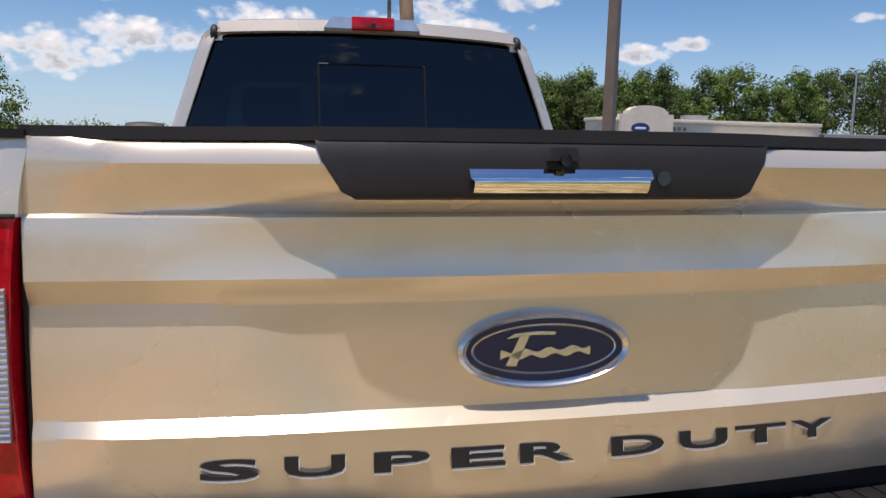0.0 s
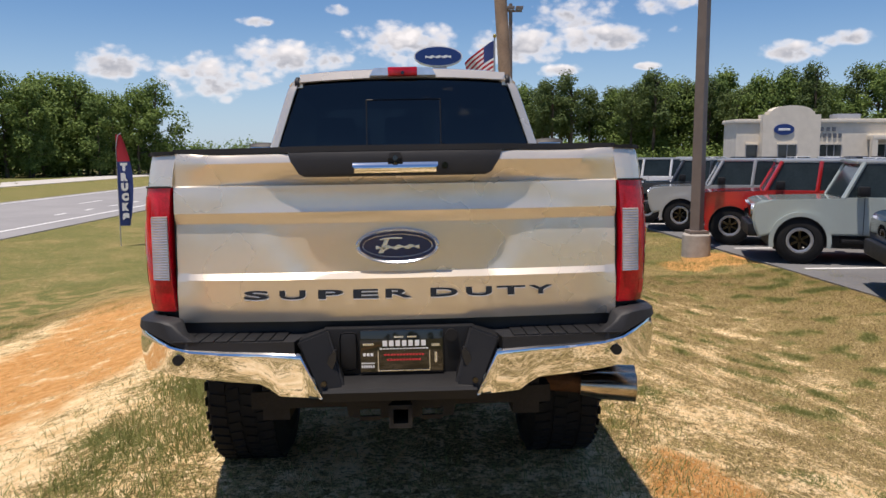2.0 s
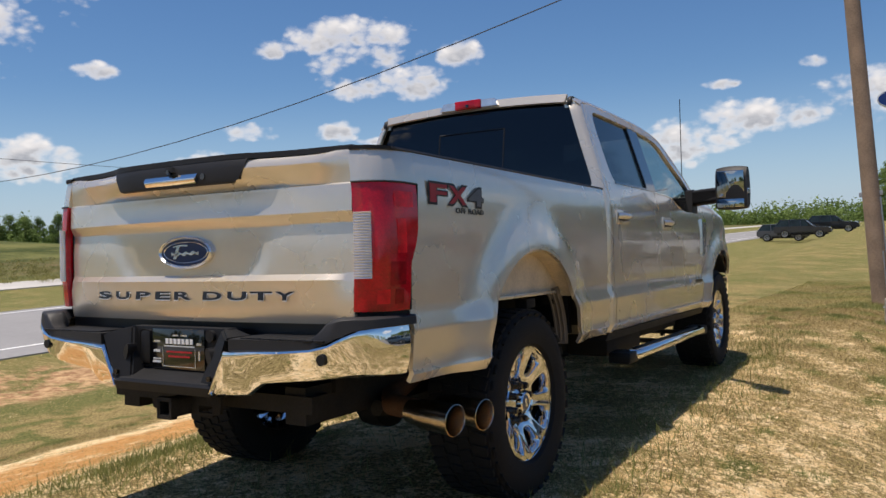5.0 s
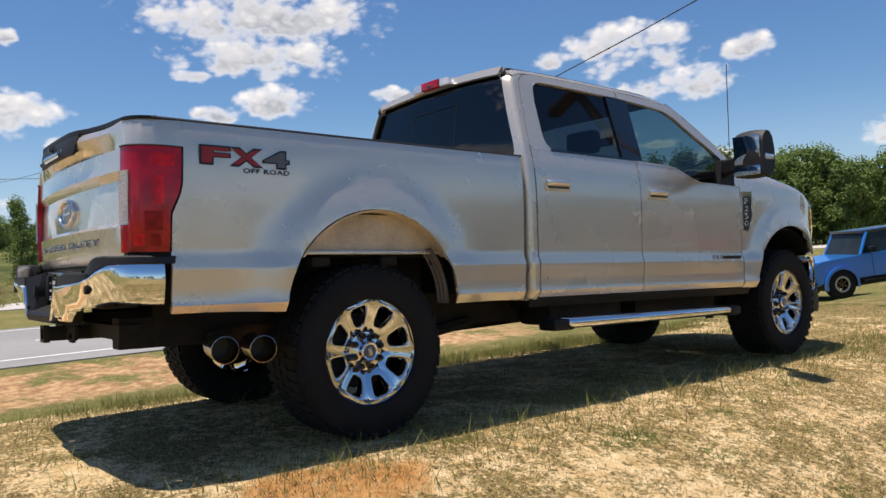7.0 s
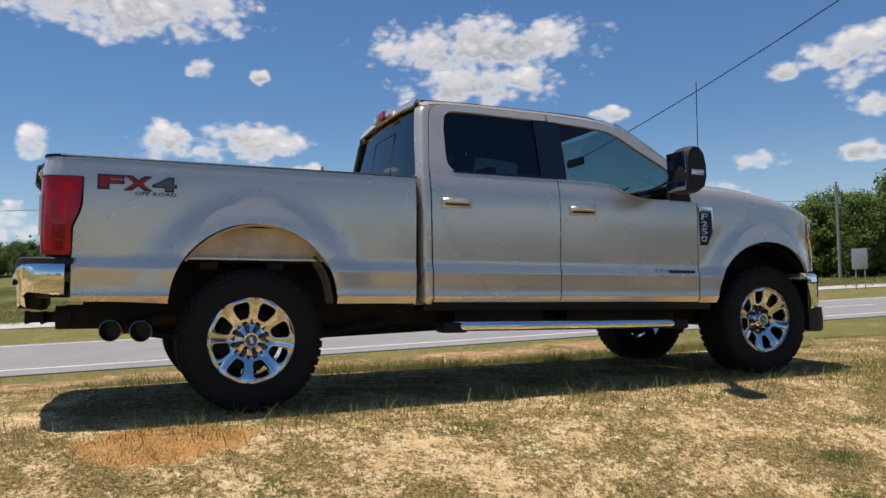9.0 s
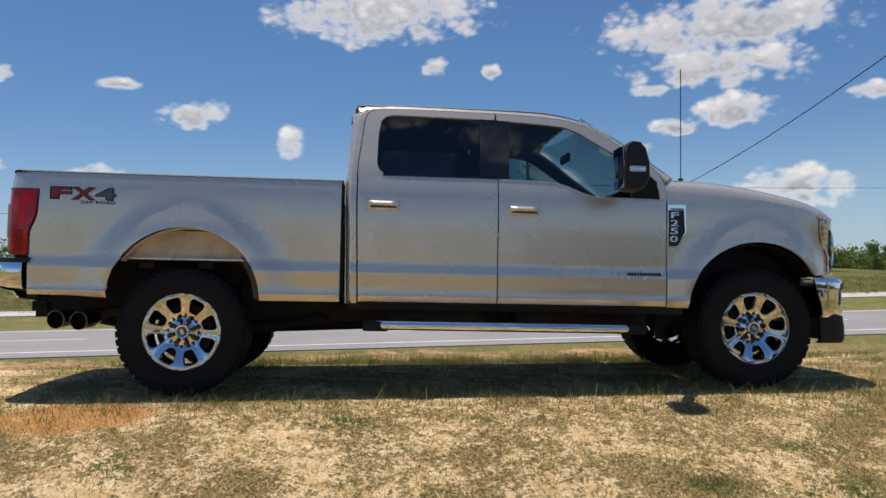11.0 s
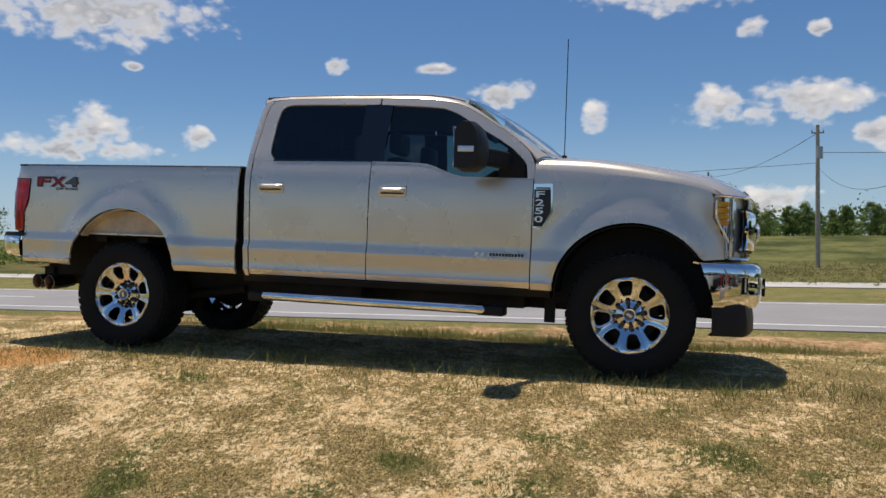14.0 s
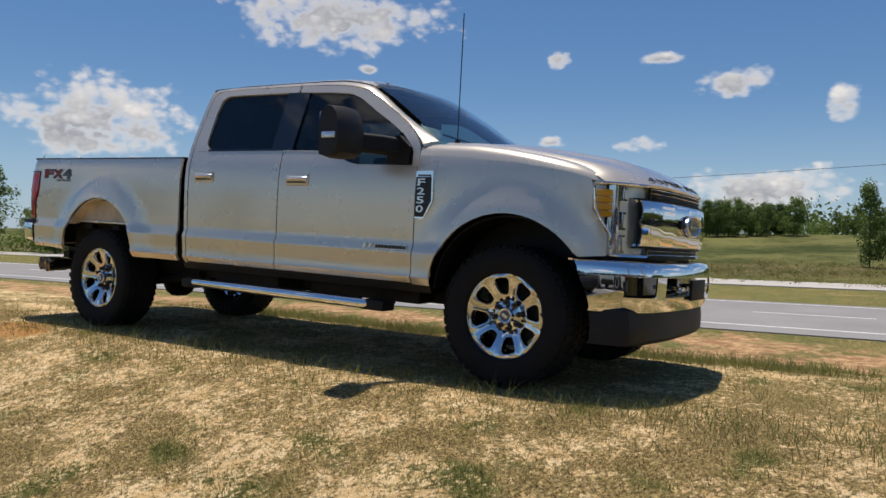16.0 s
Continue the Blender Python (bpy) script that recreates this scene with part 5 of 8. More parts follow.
bm = bmesh.new()
grid(bm, [fb_row(z, o, h) for z, o, h in ((0.897, -0.10, 0.90), (0.893, -0.045, 0.908), (0.882, -0.018, 0.913), (0.853, 0.002, 0.915), (0.805, 0.004, 0.912))])
fb = bpart("front_bumper", thicken(bm, 0.012), CHROME, "chrome front bumper with openings")
for s in (1, -1):
    bm = bmesh.new()
    ends = {0.805: 0.912, 0.74: 0.902, 0.68: 0.891, 0.62: 0.881, 0.598: 0.878}
    grid(bm, [[(s * x, bump_plan(x) + o, z) for x in [0.800 + (ends[z] - 0.800) * (1 - (1 - q / 9) ** 2) for q in range(10)]] for z, o in ((0.805, 0.004), (0.74, 0.004), (0.68, 0.0), (0.62, -0.012), (0.598, -0.03))])
    bpart("chrome_corner", thicken(bm, 0.012), CHROME, "", fb)
    bm = bmesh.new()
    grid(bm, [[(s * x, bump_plan(x) + o, z) for x in (0.512, 0.545, 0.585, 0.620)] for z, o in ((0.805, 0.004), (0.74, 0.004), (0.68, 0.0))])
    bpart("chrome_post", thicken(bm, 0.012), CHROME, "", fb)
    bpart("fog_lamp", tube(bmesh.new(), [(s * 0.73, bump_plan(0.73) - 0.085, 0.745), (s * 0.73, bump_plan(0.73) - 0.10, 0.745)], 0.036, 16), GREY_DECAL, "", fb)
    bm = bmesh.new()
    tube(bm, [(s * 0.22, 4.86, 0.735), (s * 0.22, 4.955, 0.735), (s * 0.30, 4.955, 0.735), (s * 0.30, 4.86, 0.735)], 0.014, 8)
    bpart("tow_hook", bm, CHROME, "", fb)
bm = bmesh.new()
grid(bm, [fb_row(z, o, h)[10:-10] for z, o, h in ((0.690, -0.02, 0.945), (0.686, 0.0, 0.945), (0.64, -0.006, 0.945), (0.598, -0.03, 0.945))])
bpart("chrome_lower", thicken(bm, 0.012), CHROME, "", fb)
bm = bmesh.new()
grid(bm, [[(x, bump_plan(x) - 0.09, z) for x in [0.80 * k / 12 for k in range(-12, 13)]] for z in (0.58, 0.84)])
bpart("bumper_back", thicken(bm, 0.02), GLOSS_BLACK, "", fb)
bpart("plate_holder", bx(-0.16, 0.16, 4.965, 4.985, 0.66, 0.79, 0.004), BLACK, "", fb)
bm = bmesh.new()
grid(bm, [[(x, 4.915 - 0.09 * (abs(x) / 0.80) ** 3 + o, z) for x in [0.80 * k / 16 for k in range(-16, 17)]] for z, o in ((0.61, -0.03), (0.52, -0.015), (0.43, -0.015), (0.405, -0.035))])
for s in (1, -1):
    grid(bm, [[(s * (0.80 + 0.055 * q ** 0.5), 4.825 - 0.22 * q + o, z) for q in (0.0, 0.15, 0.4, 0.7, 1.0)] for z, o in ((0.61, -0.03), (0.52, -0.015), (0.43, -0.015), (0.405, -0.035))])
bmesh.ops.remove_doubles(bm, verts=bm.verts, dist=1e-3)
bpart("air_dam", thicken(bm, 0.03), GREY_PLASTIC, "black front air dam")

# cabin: seats, dashboard, wheel
bpart("cab_floor", bx(-0.80, 0.80, 1.10, 3.45, 0.66, 0.70), DASH)
bpart("firewall", bx(-0.85, 0.85, 3.40, 3.45, 0.66, 1.55), DASH)
bm = bmesh.new()
grid(bm, [[(x, y, z) for x in (-0.80, -0.4, 0, 0.4, 0.80)] for y, z in ((2.95, 1.15), (2.92, 1.42), (3.05, 1.50), (3.42, 1.52))])
bpart("dashboard", thicken(bm, 0.03), DASH, "dark dashboard")
for y, xs in ((2.25, (-0.40, 0.40)), (1.32, (-0.45, 0.0, 0.45))):
    for x in xs:
        seat = bpart("cab_seat", box(bmesh.new(), x - 0.24, x + 0.24, y, y + 0.52, 0.95, 1.10, 0.04), SEAT, "dark leather seat")
        bm = bmesh.new()
        box(bm, x - 0.24, x + 0.24, y - 0.12, y + 0.03, 1.05, 1.62, 0.05)
        bpart("seat_back", bm, SEAT, "", seat)
        bpart("headrest", box(bmesh.new(), x - 0.13, x + 0.13, y - 0.14, y - 0.03, 1.66, 1.83, 0.04), SEAT, "", seat)
bm = bmesh.new()
tube(bm, [(-0.40 + 0.19 * math.cos(a), 2.83 + 0.06 * math.sin(a), 1.40 + 0.18 * math.sin(a)) for a in (2 * math.pi * k / 28 for k in range(29))], 0.014, 8, False)
bpart("steering_wheel", bm, BLACK)
bpart("rear_view_mirror", box(bmesh.new(), -0.12, 0.12, 2.83, 2.86, 1.83, 1.90, 0.01), BLACK)


# wheels
def lathe(bm, prof, n=48, phase=0.0):
    """Turns a profile of (x along the axle, radius) round the x axis."""
    rows = [[(x, r * math.cos(2 * math.pi * k / n + phase), r * math.sin(2 * math.pi * k / n + phase)) for k in range(n)] for x, r in prof]
    return grid(bm, rows, True)


def make_wheel(at):
    bm = bmesh.new()
    # chrome lip and barrel
    lathe(bm, [(0.004, 0.254), (0.012, 0.264), (0.018, 0.272), (0.014, 0.274), (0.002, 0.252), (-0.03, 0.244), (-0.20, 0.235), (-0.22, 0.255)], 56)
    face = lambda r: lerp_table([(0.06, -0.040), (0.095, -0.046), (0.115, -0.040), (0.14, -0.028), (0.18, -0.014), (0.22, 0.001), (0.256, 0.010)], r)
    hole = [(0.0, 0.134), (0.014, 0.135), (0.024, 0.141), (0.033, 0.158), (0.040, 0.182), (0.046, 0.206), (0.044, 0.222), (0.032, 0.231), (0.0, 0.234)]
    hole = hole + [(-u, r) for u, r in hole[-2:0:-1]]
    for k in range(8):
        b2 = bmesh.new()
        t8 = math.tan(math.pi / 8)
        outer = []
        for u, r in hole:
            ang = math.atan2(u, r - 0.182)
            du, dr = math.sin(ang), math.cos(ang)
            best = 9.0
            if abs(du) > 1e-6:
                q = (t8 * 0.182) / (abs(du) - t8 * dr) if abs(du) - t8 * dr > 1e-6 else 9.0
                best = min(best, q)
            q = (0.256 - 0.182) / dr if dr > 1e-6 else 9.0
            best = min(best, q)
            q = (0.094 - 0.182) / dr if dr < -1e-6 else 9.0
            best = min(best, q)
            outer.append((du * best, 0.182 + dr * best))
        mid = [((a[0] * 0.45 + b_[0] * 0.55), (a[1] * 0.45 + b_[1] * 0.55)) for a, b_ in zip(outer, hole)]
        rim = [(a[0] * 0.14 + b_[0] * 0.86, a[1] * 0.14 + b_[1] * 0.86) for a, b_ in zip(outer, hole)]
        X = lambda p, d=0.0: (face(math.hypot(*p)) + d, p[0], p[1])
        grid(b2, [[X(p) for p in outer], [X(p, 0.006) for p in mid], [X(p, 0.004) for p in rim], [X(p, -0.004) for p in hole], [X((p[0] * 0.97, p[1]), -0.05) for p in hole]], True)
        b2.transform(Matrix.Rotation(2 * math.pi * k / 8, 4, "X"))
        me = bpy.data.meshes.new("tmp")
        b2.to_mesh(me)
        b2.free()
        bm.from_mesh(me)
        bpy.data.meshes.remove(me)
    lathe(bm, [(-0.047, 0.096), (-0.044, 0.070), (-0.030, 0.050)], 40)
    bmesh.ops.remove_doubles(bm, verts=bm.verts, dist=2e-4)
    wheel = part("wheel", bm, WHEEL_CHROME, truck, "eight-spoke chrome wheel")
    wheel.matrix_basis = at
    # hub and brake behind
    bm = bmesh.new()
    vs = lathe(bm, [(-0.09, 0.02), (-0.09, 0.19), (-0.12, 0.19)], 32)
    bm.faces.new(vs[0])
    part("brake_disc", bm, DIRTY_STEEL, wheel)
    bm = bmesh.new()
    vs = lathe(bm, [(-0.05, 0.050), (-0.004, 0.049), (0.002, 0.044), (-0.002, 0.038)], 32)
    bm.faces.new(vs[-1])
    cap = part("hub_cap", bm, CHROME, wheel, "chrome hub cap")
    bm = bmesh.new()
    vs = lathe(bm, [(-0.004, 0.038), (-0.001, 0.034)], 28)
    bm.faces.new(vs[-1])
    part("cap_disc", bm, GREY_DECAL, cap)
    part("cap_bar", bx(-0.002, 0.001, -0.010, 0.010, -0.020, 0.020), SILVER, cap)
    for k in range(8):
        a = 2 * math.pi * k / 8
        bm = bmesh.new()
        tube(bm, [(-0.05, 0, 0), (-0.018, 0, 0), (-0.006, 0, 0)], 0.013, 8, radii=[0.018, 0.017, 0.011])
        bm.transform(Matrix.Translation((0, 0.083 * math.cos(a), 0.083 * math.sin(a))))
        part("lug_nut", bm, DARK_CHROME, wheel, "dark chrome lug nut")
    # tyre with tread blocks
    bm = bmesh.new()
    lathe(bm, [(0.012, 0.262), (0.030, 0.275), (0.040, 0.315), (0.042, 0.35), (0.034, 0.395), (0.016, 0.420), (-0.010, 0.428), (-0.13, 0.430), (-0.25, 0.428), (-0.276, 0.420), (-0.294, 0.395), (-0.302, 0.35), (-0.300, 0.30), (-0.27, 0.262), (-0.20, 0.255)], 72)
    tyre = part("tyre", bm, RUBBER, wheel, "black all-terrain tyre", sharp=30)
    bm = bmesh.new()
    for k in range(48):
        a = 2 * math.pi * k / 48
        for x0, x1, off in ((-0.060, 0.012, 0.0), (-0.125, -0.070, 0.5), (-0.190, -0.135, 0.0), (-0.272, -0.200, 0.5)):
            r = bmesh.ops.create_cube(bm, size=1.0)
            w = 0.041 if x0 < -0.2 or x0 > -0.1 else 0.037
            M = Matrix.Rotation(a + off * 2 * math.pi / 48, 4, "X") @ Matrix.Translation(((x0 + x1) / 2, 0, 0.430)) @ pose(0, 0, 0, 0, 0, 12 if off else -8) @ Matrix.Diagonal((x1 - x0, w, 0.014, 1))
            bmesh.ops.transform(bm, matrix=M, verts=r["verts"])
    for k in range(36):
        a = 2 * math.pi * (k + 0.25) / 36
        r = bmesh.ops.create_cube(bm, size=1.0)
        M = Matrix.Rotation(a, 4, "X") @ Matrix.Translation((0.026, 0, 0.404)) @ pose(0, 0, 0, 0, 38, 0) @ Matrix.Diagonal((0.008, 0.040, 0.030, 1))
        bmesh.ops.transform(bm, matrix=M, verts=r["verts"])
    tagged(part("tread", bm, RUBBER, tyre, sharp=30), kind="stuff")
    return wheel


for s in (1, -1):
    for y, z in ((-0.035, HUB_Z), (WHEELBASE, HUB_Z)):
        make_wheel(Matrix.Translation((s * (HUB_X - 0.02), y, z)) @ pose(0, 0, 0, 17 * s + y * 9, 0, 0 if s > 0 else 180))

# ---------------------------------------------------------------- ground
CROSS = [(-140, -1.0), (-41.5, -1.0), (-41, -1.0), (-34.5, -1.0), (-34, -1.05), (-28, -1.25), (-23.6, -1.05), (-23.0, -1.012), (-12.6, -1.012), (-12.2, -1.06), (-9.5, -1.2), (-6.5, -1.15), (-3.9, -0.69), (-2.46, -0.33), (-1.39, -0.05), (-0.9, 0.0), (0.95, 0.0), (1.30, -0.012), (1.75, -0.095), (2.3, -0.235), (2.65, -0.335), (3.7, -0.59), (4.3, -0.65), (5.4, -0.61), (6.3, -0.495), (6.6, -0.50), (160, -0.5)]


def ground_z(x, y):
    z = lerp_table(CROSS, x) if abs(x) < 139 else lerp_table(CROSS, max(-139, min(159, x)))
    if -2.5 < x < 3.2:
        z -= 0.020 * min(4.2, max(-1.0, y)) * smoothstep(2.6, 1.0, x) * smoothstep(-2.5, -1.2, x)
    if 1.0 < x < 4.5:
        z += 0.08 * smoothstep(4.0, 9.0, y) * smoothstep(1.0, 1.6, x) * smoothstep(4.5, 2.5, x)
    if y > 6.5 and -8.0 < x < 7.0:
        z += (-0.52 - z) * smoothstep(6.5, 20.0, y) * smoothstep(-5.0, 0.5, x) * 0.9
    if x < -41.5:
        z += 4.2 * smoothstep(-41.5, -125, x) * smoothstep(95, 35, y)
    n = noise.noise(Vector((x * 0.9, y * 0.9, 0.0))) * 0.022 + noise.noise(Vector((x * 0.23, y * 0.23, 5.0))) * 0.05
    n *= smoothstep(20.0, 10.0, abs(x)) * smoothstep(24.0, 13.0, abs(y - 3.0))
    flat = 0.0 if (-23.3 < x < -12.4 or -41.3 < x < -34.2) else 1.0
    lot = smoothstep(5.9, 6.8, x)
    keep = smoothstep(1.15, 1.6, abs(x)) if -1.6 < y < 6 else 1.0
    return z + n * flat * (1 - lot) * keep


def ground_material():
    mat, nt, b = principled("dry_grass_and_sand")
    N, L = nt.nodes.new, nt.links.new
    geo = N("ShaderNodeNewGeometry")
    sep = N("ShaderNodeSeparateXYZ")
    L(geo.outputs["Position"], sep.inputs[0])

    def nz(scale, detail=5, rough=0.6, dist=0.0):
        n = N("ShaderNodeTexNoise")
        n.inputs["Scale"].default_value, n.inputs["Detail"].default_value, n.inputs["Roughness"].default_value, n.inputs["Distortion"].default_value = scale, detail, rough, dist
        L(geo.outputs["Position"], n.inputs["Vector"])
        return n.outputs[0]

    def rng(v, a, b_, c=0.0, d=1.0):
        r = N("ShaderNodeMapRange")
        r.interpolation_type = "SMOOTHSTEP"
        for k, q in zip(("From Min", "From Max", "To Min", "To Max"), (a, b_, c, d)):
            r.inputs[k].default_value = q
        L(v, r.inputs["Value"])
        return r.outputs[0]

    def mth(op, a, b_):
        m = N("ShaderNodeMath")
        m.operation = op
        for i, v in enumerate((a, b_)):
            if isinstance(v, (int, float)):
                m.inputs[i].default_value = v
            else:
                L(v, m.inputs[i])
        return m.outputs[0]

    def mix(f, a, b_):
        m = N("ShaderNodeMix")
        m.data_type = "RGBA"
        L(f, m.inputs[0])
        for i, v in ((6, a), (7, b_)):
            if isinstance(v, tuple):
                m.inputs[i].default_value = (*v, 1)
            else:
                L(v, m.inputs[i])
        return m.outputs[2]

    def attr(name):
        n = N("ShaderNodeAttribute")
        n.attribute_name = name
        return n.outputs["Fac"]

    x, y = sep.outputs[0], sep.outputs[1]
    fine = nz(48, 8, 0.82)
    straw = mix(rng(fine, 0.38, 0.64), (0.065, 0.045, 0.014), (0.56, 0.43, 0.19))
    green = mix(rng(nz(45, 5, 0.7), 0.35, 0.7), (0.055, 0.062, 0.018), (0.28, 0.27, 0.095))
    tuft = mth("ADD", attr("tuft"), mth("ADD", mth("MULTIPLY", mth("SUBTRACT", nz(11, 5, 0.7), 0.5), 1.1), mth("MULTIPLY", mth("SUBTRACT", nz(0.7, 6, 0.7), 0.5), 1.6)))
    grass = mix(rng(tuft, 0.25, 0.75), straw, green)
    sand = mix(rng(nz(9, 7, 0.72), 0.32, 0.68), (0.68, 0.455, 0.21), (0.95, 0.75, 0.46))
    # bare sand between the tufts, in ragged patches
    ragged = mth("ADD", attr("cover"), mth("ADD", mth("MULTIPLY", mth("SUBTRACT", nz(13, 7, 0.75), 0.5), 2.0), mth("MULTIPLY", mth("SUBTRACT", nz(42, 4, 0.7), 0.5), 1.5)))
    patch = rng(ragged, 0.47, 0.20)
    c = mix(patch, grass, sand)
    # orange clay strip on the road side of the mound
    wob = mth("ADD", x, mth("MULTIPLY", mth("SUBTRACT", nz(0.35, 4), 0.5), 2.6))
    wob = mth("ADD", wob, mth("MULTIPLY", mth("SUBTRACT", nz(2.6, 6, 0.7), 0.5), 1.2))
    strip = mth("MULTIPLY", rng(wob, -5.3, -4.7), rng(wob, -2.3, -2.9))
    clay = mix(rng(nz(10, 6, 0.7), 0.3, 0.7), (0.47, 0.215, 0.06), (0.68, 0.38, 0.15))
    c = mix(mth("MULTIPLY", strip, mth("MULTIPLY", rng(nz(2.5, 6, 0.7), 0.33, 0.47), rng(y, 10.5, 7.0))), c, clay)
    for px, py, pr in ((1.40, -0.55, 0.34), (2.85, 6.10, 0.30), (6.05, 11.05, 0.75), (5.2, 10.6, 0.5)):
        dx, dy = mth("SUBTRACT", x, px), mth("SUBTRACT", y, py)
        d2 = mth("ADD", mth("MULTIPLY", dx, dx), mth("MULTIPLY", mth("MULTIPLY", dy, dy), 0.45))
        near = mth("ADD", mth("MULTIPLY", d2, 1.0 / (pr * pr)), mth("MULTIPLY", mth("SUBTRACT", nz(3.5, 6, 0.7), 0.5), 2.4))
        c = mix(rng(near, 1.0, 0.45), c, clay)
    strip2 = mth("MULTIPLY", rng(wob, -12.3, -11.8), rng(wob, -8.6, -9.4))
    clay2 = mix(rng(nz(5, 6, 0.7), 0.35, 0.65), (0.30, 0.16, 0.085), (0.62, 0.41, 0.22))
    c = mix(mth("MULTIPLY", strip2, mth("MULTIPLY", rng(nz(1.2, 6, 0.7), 0.38, 0.52), rng(y, 14.0, 9.0))), c, clay2)
    # far meadow greener
    far = rng(x, -34.0, -46.0)
    rough = mth("ADD", nz(0.10, 6, 0.65), mth("ADD", mth("MULTIPLY", nz(0.9, 7, 0.75), 0.5), mth("MULTIPLY", nz(3.0, 8, 0.85), 0.35)))
    meadow = mix(rng(rough, 0.78, 1.06), (0.045, 0.06, 0.017), (0.155, 0.155, 0.055))
    bank = mth("MULTIPLY", rng(mth("ADD", x, mth("MULTIPLY", nz(0.2, 5), 6.0)), -62.0, -55.0), rng(x, -44.0, -50.0))
    meadow = mix(mth("MULTIPLY", bank, rng(nz(0.7, 6, 0.75), 0.42, 0.60)), meadow, (0.16, 0.125, 0.06))
    c = mix(far, c, meadow)
    L(c, b.inputs["Base Color"])
    b.inputs["Roughness"].default_value = 0.95
    b.inputs["Specular IOR Level"].default_value = 0.1
    bp = N("ShaderNodeBump")
    bp.inputs["Strength"].default_value, bp.inputs["Distance"].default_value = 1.0, 0.03
    L(mth("ADD", nz(30, 6, 0.75), mth("MULTIPLY", nz(7, 4), 0.8)), bp.inputs["Height"])
    L(bp.outputs[0], b.inputs["Normal"])
    return mat


def lawn(x, y):
    """How far the grass covers the sand, 0 to 1."""
    a = noise.fractal(Vector((x * 1.9, y * 1.9, 3.0)), 1.0, 2.0, 3)
    b = noise.noise(Vector((x * 5.0, y * 5.0, 8.0)))
    d = 0.48 + 0.36 * a + 0.30 * b
    d += 0.30 * smoothstep(3.4, 6.0, x) + 0.35 * smoothstep(6.0, 10.0, y) - 0.10 * smoothstep(5.5, 2.0, y) * smoothstep(3.2, 2.0, x)
    d += 0.9 * smoothstep(-5.4, -6.2, x) + 0.45 * smoothstep(7.0, 11.0, y)
    if -5.4 < x < -2.0:
        d -= 0.25
    near = smoothstep(13.0, 10.0, y) * smoothstep(-8.6, -7.0, x) * smoothstep(-7.5, -6.0, y)
    return max(0.0, min(1.0, d)) * near + 0.66 * (1 - near)


def tufts(x, y):
    """Green tufts among the straw, 0 to 1."""
    t = noise.fractal(Vector((x * 2.9, y * 2.9, 13.0)), 1.0, 2.0, 2) + 0.25 * noise.noise(Vector((x * 0.4, y * 0.4, 21.0)))
    t += 0.16 * smoothstep(1.2, 2.2, x) * smoothstep(-1.0, 3.0, y) + 0.25 * smoothstep(0.6, -1.6, x) * smoothstep(-3.2, -1.6, x) + 0.22 * smoothstep(6.0, 12.0, y) + 0.3 * smoothstep(-5.5, -7.0, x) - 0.25 * smoothstep(1.3, 0.9, abs(x)) * smoothstep(-2.0, -1.4, y) * smoothstep(6.0, 5.0, y)
    near = smoothstep(13.0, 10.0, y) * smoothstep(-8.6, -7.0, x) * smoothstep(-7.5, -6.0, y)
    return smoothstep(0.16, 0.75, t) * near + (0.68 if x < -5 else 0.58) * (1 - near)


def axis_steps(near, lo, hi, step):
    a = list(np.arange(near[0], near[1] + 1e-6, step))
    s, v = step, near[1]
    while v < hi:
        s *= 1.22
        v += s
        a.append(min(v, hi))
    s, v = step, near[0]
    while v > lo:
        s *= 1.22
        v -= s
        a.insert(0, max(v, lo))
    return a


bm = bmesh.new()
GX = sorted(set(axis_steps((-8.0, 8.0), -2500, 2500, 0.125)) | {-41.4, -41.0, -34.5, -34.1, -23.4, -23.0, -12.6, -12.2})
GY = axis_steps((-7.0, 13.0), -2500, 2500, 0.16)
grid(bm, [[(x, y, ground_z(x, y)) for x in GX] for y in GY])
ground_mesh = mesh_of("ground", bm, ground_material(), 180)
for field, fn in (("cover", lawn), ("tuft", tufts)):
    at = ground_mesh.attributes.new(field, "FLOAT", "POINT")
    at.data.foreach_set("value", [fn(v.co.x, v.co.y) for v in ground_mesh.vertices])
tagged(new("ground", ground_mesh), "dry grass and pale sand ground with bare clay patches", "ground", kind="structure")

# ---------------------------------------------------------------- roads and the car lot
ASPHALT = surf("worn_grey_asphalt", (0.25, 0.245, 0.245), 0.85, vary=0.14, scale=0.5, bump=0.35, bump_scale=60, spec=0.3)
LOT_ASPHALT = surf("dark_lot_asphalt", (0.13, 0.13, 0.132), 0.85, vary=0.25, scale=0.6, bump=0.4, bump_scale=60, spec=0.3)
PALE_ROAD = surf("pale_concrete_road", (0.46, 0.44, 0.41), 0.85, vary=0.12, scale=0.4, bump=0.2, spec=0.3)
LINE = surf("white_road_paint", (0.78, 0.78, 0.76), 0.6, vary=0.1, scale=3)


def strip(name, x0, x1, y0, y1, z, mat, label, cat, th=0.06):
    bm = bmesh.new()
    rows = [[(x, y, zz) for x, zz in ((x0, z - th), (x0, z), (x1, z), (x1, z - th))] for y in np.linspace(y0, y1, 40)]
    grid(bm, rows)
    return tagged(new(name, mesh_of(name, bm, mat)), label, cat, kind="structure")


road = strip("road", -23.0, -12.7, -900, 900, -0.985, ASPHALT, "grey two-lane highway with white lines", "road")
strip("road", -40.8, -34.5, -900, 900, -0.955, PALE_ROAD, "pale far carriageway", "road")


def line(x, w, y0, y1, z, parent):
    part("road_line", bx(x - w / 2, x + w / 2, y0, y1, z - 0.01, z + 0.004), LINE, parent)


